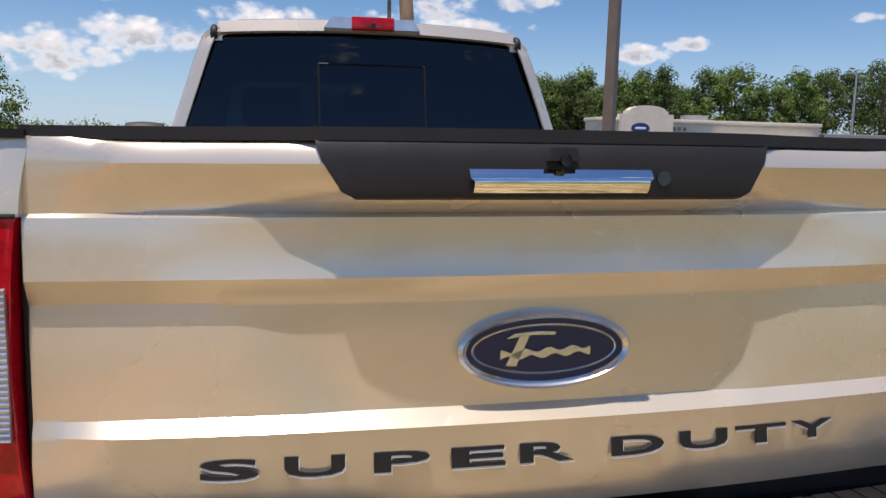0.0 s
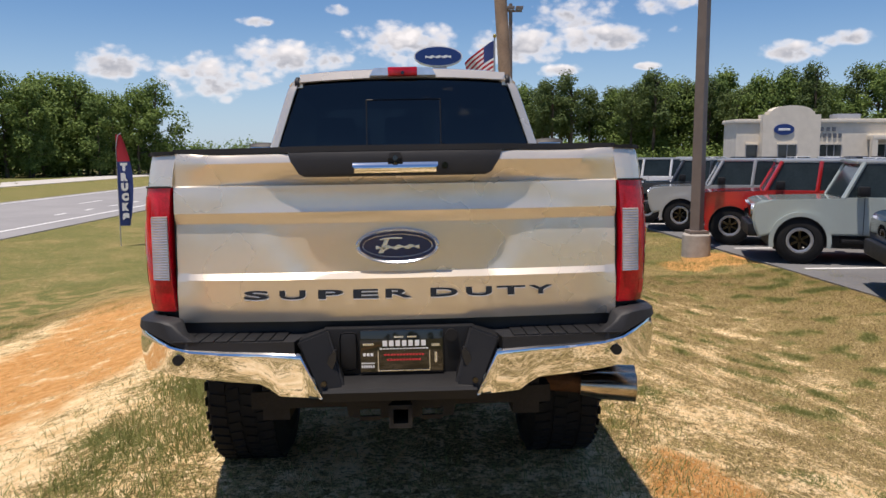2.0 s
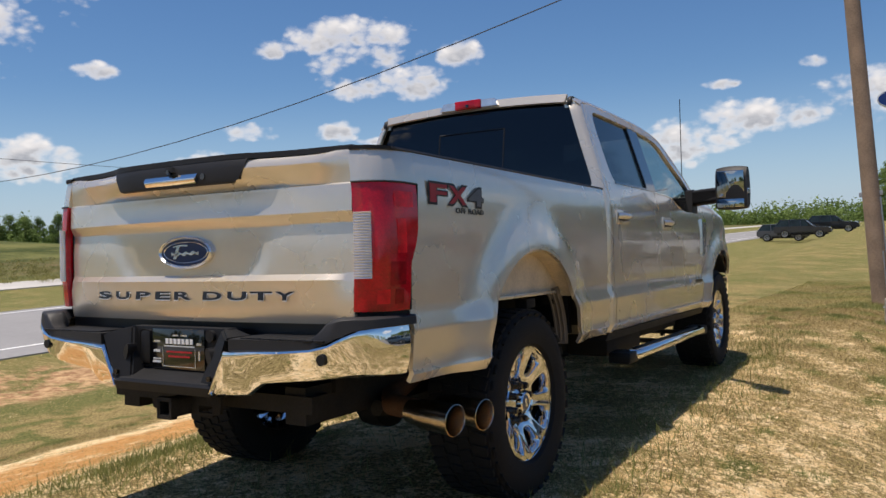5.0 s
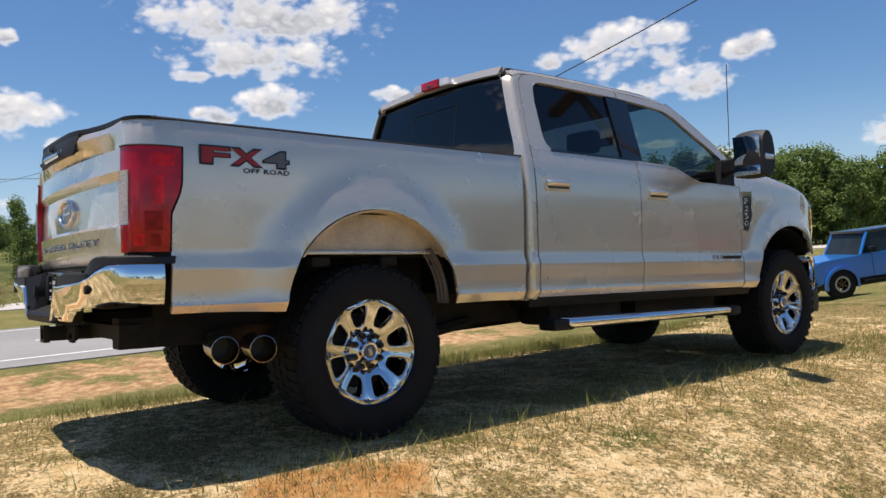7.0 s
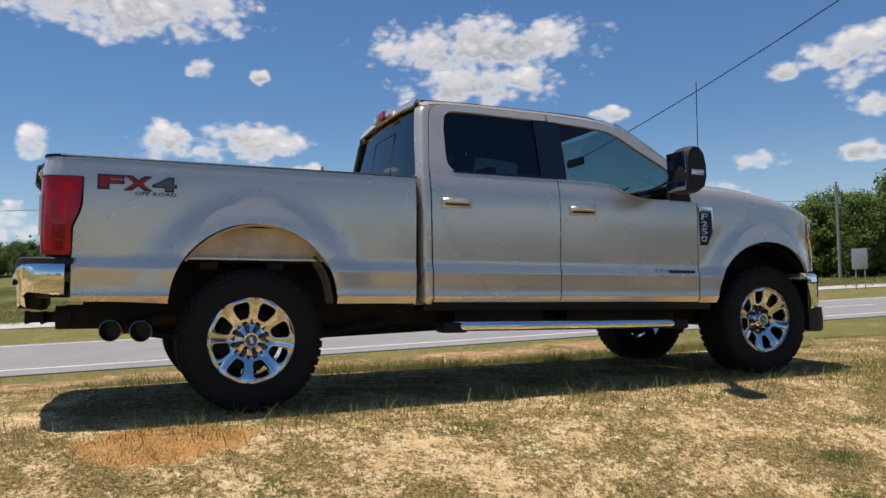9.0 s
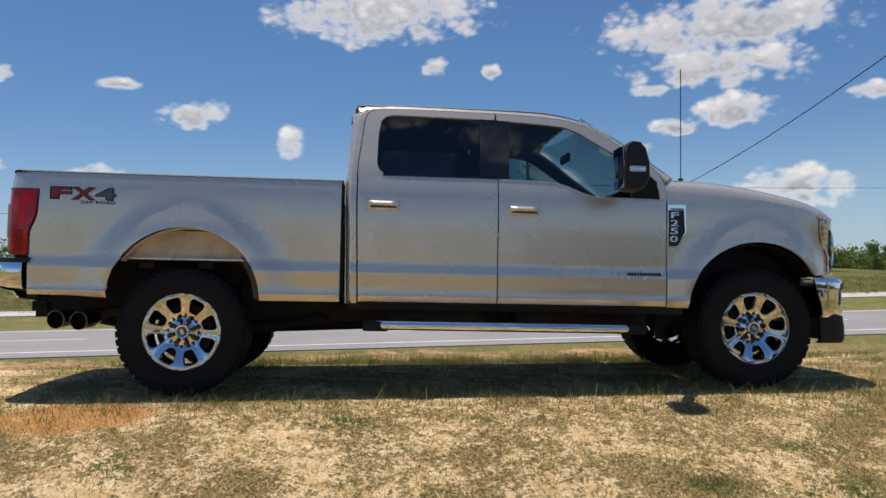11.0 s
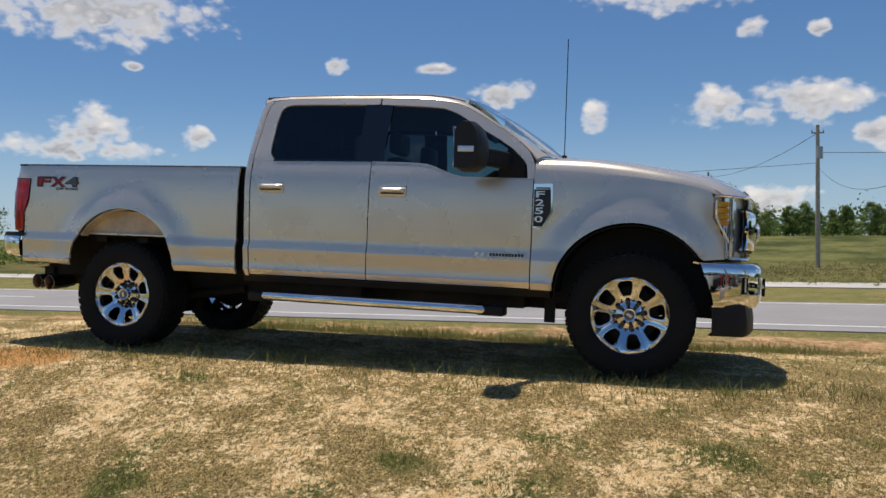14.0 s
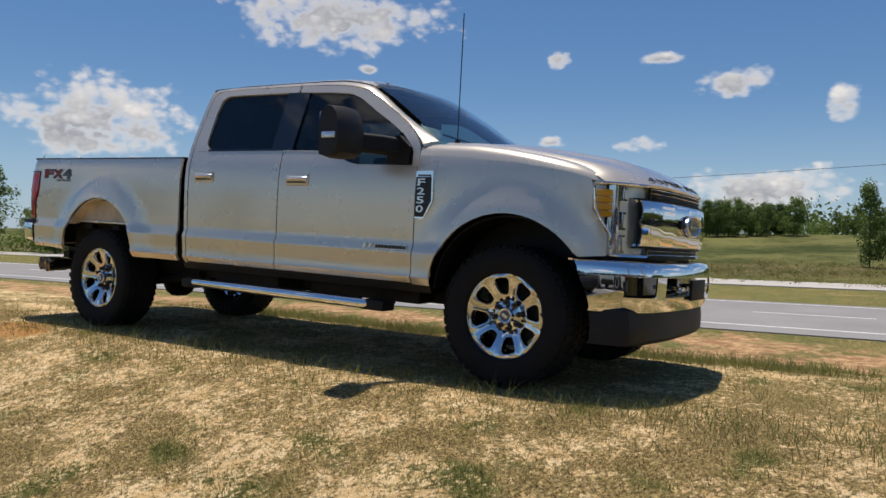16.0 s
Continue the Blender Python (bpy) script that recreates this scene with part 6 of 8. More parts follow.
line(-14.0, 0.13, -300, 400, -0.985, road)
line(-22.3, 0.13, -300, 400, -0.985, road)
for k in range(-12, 30):
    line(-18.1, 0.12, k * 12.2 + 2.0, k * 12.2 + 5.05, -0.985, road)
for k in range(6, 34):
    line(-15.6, 0.13, k * 3.05 + 12, k * 3.05 + 13.0, -0.985, road)
bm = bmesh.new()
slab(bm, [(6.62, 4.5), (90, 4.5), (90, 120), (5.3, 120)], 2, -0.60, -0.475)
lot = tagged(new("parking_lot", mesh_of("parking_lot", bm, LOT_ASPHALT)), "dark asphalt car lot with white bay lines", "parking lot", kind="structure")
for k in range(14):
    part("bay_line", bx(6.9, 11.6, 9.25 + 3.02 * k, 9.35 + 3.02 * k, -0.478, -0.470), LINE, lot)

# ---------------------------------------------------------------- trees
BARK = surf("grey_brown_bark", (0.10, 0.075, 0.055), 0.9, vary=0.35, scale=5, bump=0.5, bump_scale=30)


def leaf_material(name, dark, light):
    mat, nt, b = principled(name)
    N, L = nt.nodes.new, nt.links.new
    geo, info, nz, ramp, add = N("ShaderNodeNewGeometry"), N("ShaderNodeObjectInfo"), N("ShaderNodeTexNoise"), N("ShaderNodeValToRGB"), N("ShaderNodeMath")
    nz.inputs["Scale"].default_value = 0.6
    L(geo.outputs["Position"], nz.inputs["Vector"])
    add.operation = "MULTIPLY_ADD"
    L(geo.outputs["Random Per Island"], add.inputs[0])
    add.inputs[1].default_value = 0.45
    m2 = N("ShaderNodeMath")
    m2.operation = "MULTIPLY_ADD"
    L(info.outputs["Random"], m2.inputs[0])
    m2.inputs[1].default_value = 0.35
    L(nz.outputs[0], m2.inputs[2])
    L(m2.outputs[0], add.inputs[2])
    ramp.color_ramp.elements[0].position, ramp.color_ramp.elements[1].position = 0.4, 1.15
    ramp.color_ramp.elements[0].color, ramp.color_ramp.elements[1].color = (*dark, 1), (*light, 1)
    L(add.outputs[0], ramp.inputs[0])
    L(ramp.outputs[0], b.inputs["Base Color"])
    b.inputs["Roughness"].default_value = 0.7
    b.inputs["Specular IOR Level"].default_value = 0.25
    tr, mx = N("ShaderNodeBsdfTranslucent"), N("ShaderNodeMixShader")
    L(ramp.outputs[0], tr.inputs[0])
    mx.inputs[0].default_value = 0.3
    L(b.outputs[0], mx.inputs[1])
    L(tr.outputs[0], mx.inputs[2])
    L(mx.outputs[0], nt.nodes["Material Output"].inputs["Surface"])
    return mat


LEAF = leaf_material("broad_leaves", (0.045, 0.092, 0.024), (0.165, 0.235, 0.06))
NEEDLE = leaf_material("pine_needles", (0.035, 0.066, 0.024), (0.11, 0.155, 0.05))


def make_tree(seed, height, spread, pine):
    rnd = random.Random(seed)
    root = thing("tree", "tall dark pine tree at the edge of the woods" if pine else "leafy green broadleaf tree at the edge of the woods", "tree", "trees round the place")
    bm = bmesh.new()
    h = height
    tube(bm, [(0, 0, -0.5), (0.05, 0, h * 0.25), (rnd.uniform(-.2, .2), rnd.uniform(-.2, .2), h * 0.6), (rnd.uniform(-.3, .3), rnd.uniform(-.3, .3), h * 0.93)], 0.2, 8, radii=[h * 0.020, h * 0.016, h * 0.011, h * 0.004])
    clumps = []
    lo = 0.42 if pine else 0.12
    n = 34 if pine else 46
    for k in range(n):
        t = lo + (1 - lo) * (k + rnd.random()) / n
        if pine:
            r = spread * (0.35 + 0.75 * math.sin(math.pi * min(1, (t - lo) / (1 - lo) * 0.85 + 0.12))) * rnd.uniform(0.4, 1.0)
        else:
            r = spread * math.sin(math.pi * min(1.0, 0.16 + 0.80 * (t - lo) / (1 - lo))) ** 0.8 * rnd.uniform(0.25, 1.05)
        a = rnd.uniform(0, 2 * math.pi)
        c = Vector((r * math.cos(a), r * math.sin(a), h * t))
        clumps.append((c, (0.085 if pine else 0.10) * h * rnd.uniform(0.7, 1.25)))
        if k % 3 == 0:
            tube(bm, [(0, 0, h * t * 0.86), tuple(c * 0.5 + Vector((0, 0, h * t * 0.45))), tuple(c)], 0.03, 5, radii=[h * 0.006, h * 0.004, h * 0.001])
    part("trunk", bm, BARK, root)
    verts, faces = [], []
    for c, r in clumps:
        for j in range(120):
            d = Vector((rnd.gauss(0, 1), rnd.gauss(0, 1), rnd.gauss(0, 0.7))).normalized()
            p = c + d * r * rnd.uniform(0.45, 1.06) ** (0.6 if rnd.random() < 0.8 else 2.0)
            # leaves lie along the clump's surface, turned up to the light
            f = (d + Vector((rnd.gauss(0, 0.45), rnd.gauss(0, 0.45), 0.5 + rnd.gauss(0, 0.45)))).normalized()
            u = f.orthogonal().normalized()
            u = Matrix.Rotation(rnd.uniform(0, 6.28), 3, f) @ u
            v = f.cross(u)
            s = h * rnd.uniform(0.009, 0.019) * (0.8 if pine else 1.0)
            i = len(verts)
            verts += [tuple(p - u * s), tuple(p + v * s * 0.7), tuple(p + u * s * 1.1), tuple(p - v * s * 0.6)]
            faces.append((i, i + 1, i + 2, i + 3))
    me = bpy.data.meshes.new("crown")
    me.from_pydata(verts, [], faces)
    me.materials.append(NEEDLE if pine else LEAF)
    ob = new("crown", me)
    ob.parent = root
    return root


TREES = [make_tree(1, 12.0, 3.4, False), make_tree(2, 12.0, 4.2, False), make_tree(3, 12.0, 3.0, False), make_tree(4, 15.0, 2.3, True), make_tree(5, 15.0, 2.8, True)]
rt = random.Random(77)
used = set()


def plant(kind, x, y, z, k):
    m = Matrix.Translation((x, y, z)) @ pose(0, 0, 0, rt.uniform(-2, 2), rt.uniform(-2, 2), rt.uniform(0, 360)) @ Matrix.Diagonal((k * rt.uniform(0.9, 1.25), k * rt.uniform(0.9, 1.25), k, 1))
    t = TREES[kind]
    if kind not in used:
        used.add(kind)
        t.matrix_basis = m
        return t
    c = copy_thing(t, Matrix.Identity(4))
    c.matrix_basis = m
    return c


def wood(a, b, n, depth, h0, h1, kinds, z=None):
    """A strip of woods between two points of the plan."""
    a, b = Vector(a), Vector(b)
    side = Vector((-(b - a).y, (b - a).x)).normalized()
    for i in range(n):
        p = a + (b - a) * ((i + rt.random()) / n) + side * rt.uniform(0, depth)
        k = rt.choice(kinds)
        zz = ground_z(p.x, p.y) if z is None else z
        plant(k, p.x, p.y, zz - 0.1, rt.uniform(h0, h1) / (15.0 if k > 2 else 12.0))


wood((-42, 117), (-66, 92), 26, 14, 9.5, 13.2, (0, 1, 2))
wood((-66, 92), (-72, 84), 12, 12, 9.3, 11.2, (0, 1, 2))
wood((-72, 84), (-80, 68), 18, 12, 7.2, 9.4, (0, 1, 2))
wood((-125, 118), (-150, 58), 40, 14, 4.0, 6.5, (0, 1, 2))
wood((-122, 52), (-122, 10), 42, 12, 3.0, 4.8, (0, 1, 2))
wood((-118, 10), (-115, -6), 14, 6, 2.4, 3.4, (0, 1, 2))
wood((-110, -10), (-104, -26), 26, 8, 3.6, 5.0, (0, 1, 2))
wood((-112, -26), (-96, -44), 12, 8, 3.5, 6.0, (0, 1, 2))
wood((-70, -52), (-40, -88), 16, 12, 6, 10, (0, 1, 2))
wood((-4, 172), (18, 164), 16, 14, 9, 13, (0, 1, 2, 3))
wood((14, 165), (72, 132), 46, 16, 14, 18.5, (1, 2, 3, 3, 4))
wood((72, 150), (150, 105), 28, 20, 15, 20, (1, 2, 3, 4))
wood((60, -60), (-20, -110), 12, 12, 8, 12, (0, 1, 2), -0.5)
wood((110, 60), (110, -60), 14, 12, 8, 12, (0, 1, 2), -0.5)
# three slender trees in the meadow
for x, y, h, k in ((-60.0, 2.3, 6.2, 2), (-60.2, 5.0, 6.7, 0), (-60.0, 9.2, 6.3, 2)):
    t = plant(k, x, y, ground_z(x, y) - 0.1, h / 12)
    t.scale = (0.42 * h / 6, 0.42 * h / 6, h / 12)

WEED = leaf_material("rough_meadow_weeds", (0.09, 0.085, 0.025), (0.26, 0.24, 0.08))

# undergrowth along the woods: one mass of leaf clumps
def bush_mass(name, lines, height, seed, mat, per=5.0):
    rnd = np.random.RandomState(seed)
    V, Fc = [], []
    for (x0, y0), (x1, y1), depth, h in lines:
        ln = math.hypot(x1 - x0, y1 - y0)
        n = int(ln * per)
        for _ in range(n):
            t, d = rnd.rand(), rnd.rand()
            nx, ny = -(y1 - y0) / ln, (x1 - x0) / ln
            cx, cy = x0 + (x1 - x0) * t + nx * (d * depth - 1.5), y0 + (y1 - y0) * t + ny * (d * depth - 1.5)
            r = h * (0.35 + 0.5 * rnd.rand())
            cz = ground_z(cx, cy) + h * (0.10 + 0.60 * rnd.rand() * (0.3 + d))
            k = 44
            dirs = rnd.randn(k, 3)
            dirs /= np.linalg.norm(dirs, axis=1)[:, None]
            p = np.array((cx, cy, cz)) + dirs * (r * (0.45 + 0.6 * rnd.rand(k, 1)))
            u = rnd.randn(k, 3)
            u /= np.linalg.norm(u, axis=1)[:, None]
            w = np.cross(u, dirs)
            s = h * (0.035 + 0.05 * rnd.rand(k, 1))
            V.append(np.stack([p - u * s, p + w * s, p + u * s, p - w * s], 1).reshape(-1, 3))
    V = np.concatenate(V)
    me = bpy.data.meshes.new(name)
    me.from_pydata(V.tolist(), [], np.arange(len(V)).reshape(-1, 4).tolist())
    me.materials.append(mat)
    return tagged(new(name, me), "rough weeds and tall grass in the meadow" if "weed" in name else "dense green undergrowth along the wood edge", "undergrowth", kind="stuff")


bush_mass("undergrowth", [((-43, 116), (-66, 91), 12, 3.4), ((-66, 91), (-75, 76), 10, 4.2), ((-122, 116), (-146, 58), 10, 3.0), ((-120, 56), (-118, 8), 10, 2.0), ((-118, 8), (-112, -30), 8, 2.0), ((14, 164), (72, 131), 12, 4.2), ((72, 149), (150, 104), 12, 4.2), ((-70, -50), (-40, -86), 8, 2.2)], 3.0, 5, LEAF, 4.0)
bush_mass("far_woods", [((-150, 330), (30, 330), 30, 8.5), ((-110, 322), (30, 322), 16, 5.5), ((30, 250), (220, 180), 20, 9.0), ((-150, 330), (-160, 60), 20, 6.0), ((-160, 60), (-150, -120), 20, 5.0)], 8.0, 6, LEAF, 2.6)

bush_mass("meadow_weeds", [((-46, -40), (-46, 70), -8, 0.45), ((-54, -40), (-54, 70), -10, 0.55), ((-64, -40), (-64, 60), -14, 0.6)], 0.5, 8, WEED, 9.0)

# ---------------------------------------------------------------- grass blades
def blades(name, n, box_, seed, hmin, hmax, dens, green, label):
    """Single blades: low, lying straw where the ground is dry, taller and greener in the tufts."""
    rnd = np.random.RandomState(seed)
    x0, x1, y0, y1 = box_
    st = 0.1
    gx, gy = np.arange(x0, x1 + st, st), np.arange(y0, y1 + st, st)
    H = np.array([[ground_z(a, b) for b in gy] for a in gx])
    D = np.array([[dens(a, b) for b in gy] for a in gx])
    G = np.array([[green(a, b) for b in gy] for a in gx])
    X, Y = x0 + rnd.rand(n) * (x1 - x0), y0 + rnd.rand(n) * (y1 - y0)
    fx, fy = (X - x0) / st, (Y - y0) / st
    i, j = np.minimum(fx.astype(int), len(gx) - 2), np.minimum(fy.astype(int), len(gy) - 2)
    a, b = fx - i, fy - j

    def bil(T):
        return T[i, j] * (1 - a) * (1 - b) + T[i + 1, j] * a * (1 - b) + T[i, j + 1] * (1 - a) * b + T[i + 1, j + 1] * a * b

    dn, gr = bil(D), bil(G)
    keep = rnd.rand(n) < (0.04 + dn) * (0.75 + 0.5 * gr)
    X, Y, Z, dn, gr = X[keep], Y[keep], bil(H)[keep], dn[keep], gr[keep]
    m = len(X)
    ang, lean = rnd.rand(m) * 2 * np.pi, rnd.rand(m) * (2.4 - 1.2 * gr)
    h = (hmin + (hmax - hmin) * rnd.rand(m) ** 2) * (0.50 + 0.25 * dn + 0.35 * gr)
    w = 0.0016 + 0.0020 * rnd.rand(m)
    dx, dy = np.cos(ang), np.sin(ang)
    la = rnd.rand(m) * 2 * np.pi
    V = np.empty((m, 3, 3), np.float32)
    V[:, 0] = np.stack([X - dx * w, Y - dy * w, Z - 0.004], 1)
    V[:, 1] = np.stack([X + dx * w, Y + dy * w, Z - 0.004], 1)
    V[:, 2] = np.stack([X + np.cos(la) * h * lean, Y + np.sin(la) * h * lean, Z + h], 1)
    me = bpy.data.meshes.new(name)
    me.vertices.add(m * 3)
    me.vertices.foreach_set("co", V.ravel())
    me.loops.add(m * 3)
    me.loops.foreach_set("vertex_index", np.arange(m * 3, dtype=np.int32))
    me.polygons.add(m)
    me.polygons.foreach_set("loop_start", np.arange(0, m * 3, 3, dtype=np.int32))
    me.update()
    me.validate()
    at = me.attributes.new("tuft", "FLOAT", "POINT")
    at.data.foreach_set("value", np.repeat(gr, 3).astype(np.float32))
    me.materials.append(BLADE)
    return tagged(new(name, me), label, "grass", kind="stuff")


def blade_material():
    mat, nt, b = principled("grass_blades")
    N, L = nt.nodes.new, nt.links.new
    geo, at, add, ramp = N("ShaderNodeNewGeometry"), N("ShaderNodeAttribute"), N("ShaderNodeMath"), N("ShaderNodeValToRGB")
    at.attribute_name = "tuft"
    add.operation = "MULTIPLY_ADD"
    L(geo.outputs["Random Per Island"], add.inputs[0])
    add.inputs[1].default_value = 0.5
    L(at.outputs["Fac"], add.inputs[2])
    e = ramp.color_ramp.elements
    e[0].position, e[0].color = 0.0, (0.66, 0.51, 0.25, 1)
    e[1].position, e[1].color = 1.0, (0.20, 0.215, 0.07, 1)
    for pos, col in ((0.25, (0.17, 0.11, 0.048, 1)), (0.5, (0.52, 0.41, 0.18, 1)), (0.85, (0.25, 0.26, 0.075, 1))):
        q = e.new(pos)
        q.color = col
    L(add.outputs[0], ramp.inputs[0])
    L(ramp.outputs[0], b.inputs["Base Color"])
    b.inputs["Roughness"].default_value = 0.6
    b.inputs["Specular IOR Level"].default_value = 0.2
    tr, mx = N("ShaderNodeBsdfTranslucent"), N("ShaderNodeMixShader")
    L(ramp.outputs[0], tr.inputs[0])
    mx.inputs[0].default_value = 0.3
    L(b.outputs[0], mx.inputs[1])
    L(tr.outputs[0], mx.inputs[2])
    L(mx.outputs[0], nt.nodes["Material Output"].inputs["Surface"])
    return mat


BLADE = blade_material()


def fringe(x, y):
    d = smoothstep(-2.1, -1.5, x) * smoothstep(-0.7, -1.2, x) * smoothstep(-1.5, 0.2, y) * smoothstep(6.5, 4.5, y)
    d = max(d, 0.22 * smoothstep(1.6, 1.1, x) * smoothstep(0.7, 1.0, x) * smoothstep(-1.5, 0, y))
    return max(0.0, min(1.0, d * (0.7 + 0.9 * noise.noise(Vector((x * 2.2, y * 2.2, 1.0))))))


def crumbs(name, n, box_, seed, label):
    """Loose crumbs of soil and sand, each a small tetrahedron."""
    rnd = np.random.RandomState(seed)
    x0, x1, y0, y1 = box_
    P = np.stack([x0 + rnd.rand(n) * (x1 - x0), y0 + rnd.rand(n) * (y1 - y0)], 1)
    keep = np.array([rnd.rand() < 1.1 - 0.8 * lawn(a, b) for a, b in P])
    P = P[keep]
    m = len(P)
    Z = np.array([ground_z(a, b) for a, b in P])
    C = np.stack([P[:, 0], P[:, 1], Z], 1)
    r = 0.0025 + 0.008 * rnd.rand(m) ** 3
    base = np.array([(1, 0, -0.3), (-0.5, 0.87, -0.3), (-0.5, -0.87, -0.3), (0.1, 0.05, 0.8)])
    a = rnd.rand(m) * 2 * np.pi
    ca, sa = np.cos(a), np.sin(a)
    V = base[None] * (r[:, None, None] * (0.6 + 0.8 * rnd.rand(m, 4, 1)))
    V = np.stack([V[..., 0] * ca[:, None] - V[..., 1] * sa[:, None], V[..., 0] * sa[:, None] + V[..., 1] * ca[:, None], V[..., 2]], 2) + C[:, None]
    i = np.arange(m)[:, None] * 4
    F = np.concatenate([i + np.array([[0, 1, 3]]), i + np.array([[1, 2, 3]]), i + np.array([[2, 0, 3]])], 0)
    me = bpy.data.meshes.new(name)
    me.from_pydata(V.reshape(-1, 3).tolist(), [], F.tolist())
    me.materials.append(CRUMB)
    return tagged(new(name, me), label, "soil", kind="stuff")


CRUMB = leaf_material("soil_crumbs", (0.16, 0.095, 0.04), (0.80, 0.62, 0.37))
crumbs("soil_crumbs", 70000, (0.7, 6.6, -4.0, 7.0), 12, "loose crumbs of sandy soil among the grass")
blades("lawn_grass", 1100000, (0.6, 7.4, -4.2, 9.5), 3, 0.010, 0.050, lawn, tufts, "short dry straw and green grass tufts on sand")
blades("lawn_grass", 260000, (-6.5, 0.6, -3.2, 9.0), 4, 0.012, 0.050, lawn, tufts, "short dry straw and green grass tufts on sand")
blades("lawn_grass", 160000, (0.0, 6.4, 9.0, 20.0), 6, 0.02, 0.07, lambda x, y: 0.8, lambda x, y: 0.2 + 0.7 * smoothstep(-0.2, 0.5, noise.noise(Vector((x * 0.8, y * 0.8, 2.0)))), "short dry straw and green grass tufts on sand")
blades("long_grass", 130000, (-2.4, 1.7, -1.8, 6.6), 5, 0.03, 0.150, fringe, lambda x, y: 0.9, "longer green grass standing under the truck")

# ---------------------------------------------------------------- poles, sign, flags
WOOD = surf("weathered_pole_wood", (0.30, 0.21, 0.145), 0.85, vary=0.35, scale=3, bump=0.5, bump_scale=40)
GREY_POST = surf("grey_weathered_wood", (0.40, 0.36, 0.30), 0.9, vary=0.35, scale=9, bump=0.5, bump_scale=50)
POLE_PAINT = surf("bronze_pole_paint", (0.16, 0.125, 0.105), 0.5, vary=0.15, scale=4)
CONCRETE = surf("concrete", (0.36, 0.33, 0.29), 0.9, vary=0.2, scale=6, bump=0.3)
GALV = surf("galvanised_steel", (0.42, 0.42, 0.43), 0.45, 0.6, vary=0.15, scale=6)
WIRE = surf("cable_black", (0.02, 0.02, 0.02), 0.6, vary=0.1)
STUCCO = surf("cream_stucco", (0.66, 0.60, 0.50), 0.85, vary=0.08, scale=1.2, bump=0.15)
WHITE_WALL = surf("white_metal_wall", (0.72, 0.72, 0.70), 0.6, vary=0.06, scale=1.0)
DARK_GLASS = surf("dark_shop_glass", (0.02, 0.025, 0.03), 0.05, vary=0.1, coat=0.5)
FLAG_RED = surf("flag_red", (0.42, 0.02, 0.035), 0.8, vary=0.1)
FLAG_WHITE = surf("flag_white", (0.74, 0.73, 0.71), 0.8, vary=0.06)
FLAG_ORANGE = surf("flag_orange", (0.62, 0.16, 0.05), 0.8, vary=0.15)
FLAG_BLUE = surf("flag_blue", (0.02, 0.04, 0.16), 0.8, vary=0.1)

# leaning wooden pole with a small box
p = thing("utility_pole", "weathered wooden utility pole leaning slightly on the grass", "pole", "utility poles", at=pose(2.0, 11.0, -0.15, 0, -4.0, 0))
part("pole_shaft", tube(bmesh.new(), [(0, 0, -0.6), (0, 0, 3.5), (0, 0, 7.6)], 0.14, 14, radii=[0.138, 0.122, 0.105]), WOOD, p)
part("pole_bracket", bx(-0.17, 0.17, -0.02, 0.02, 1.72, 1.80, 0.01), GALV, p)
part("meter_conduit", tube(bmesh.new(), [(0.135, -0.02, 0.1), (0.125, -0.02, 1.7)], 0.018, 8), GALV, p)
part("cable_clamp", tube(bmesh.new(), [(-0.18, 0, 6.95), (0.18, 0, 6.95)], 0.03, 8), GALV, p)
# stump post with a thin rod
p = thing("stump_post", "short grey weathered wooden post with a thin rod", "post", at=pose(2.27, 6.45, -0.18, 2, -4, 10))
part("post_body", tube(bmesh.new(), [(0, 0, -0.2), (0, 0, 0.3), (0.01, 0, 0.53)], 0.085, 10, radii=[0.10, 0.088, 0.080]), GREY_POST, p)
part("thin_rod", tube(bmesh.new(), [(-0.02, 0.09, 0.0), (-0.03, 0.09, 1.05)], 0.009, 6), GALV, p)
part("wire_tie", tube(bmesh.new(), [(0.088 * math.cos(a), 0.088 * math.sin(a), 0.44) for a in (0.5 * k for k in range(14))], 0.005, 5, False), GALV, p)
# near lamp post on its concrete footing
p = thing("lamp_post", "tall bronze lamp post on a concrete footing", "lamp post", "lamp posts", at=pose(5.88, 11.85, -0.55, 0, 0, 0))
part("post_shaft", tube(bmesh.new(), [(0, 0, 0.4), (0, 0, 4.0), (0, 0, 9.6)], 0.12, 4, radii=[0.145, 0.135, 0.12]), POLE_PAINT, p, sharp=60)
part("footing", tube(bmesh.new(), [(0, 0, -0.4), (0, 0, 0.42), (0, 0, 0.45)], 0.29, 20, radii=[0.29, 0.285, 0.26]), CONCRETE, p)
part("base_plate", bx(-0.19, 0.19, -0.19, 0.19, 0.44, 0.52, 0.01), POLE_PAINT, p)
part("lamp_head", bx(-0.9, 0.9, -0.2, 0.2, 9.55, 9.72, 0.03), POLE_PAINT, p)
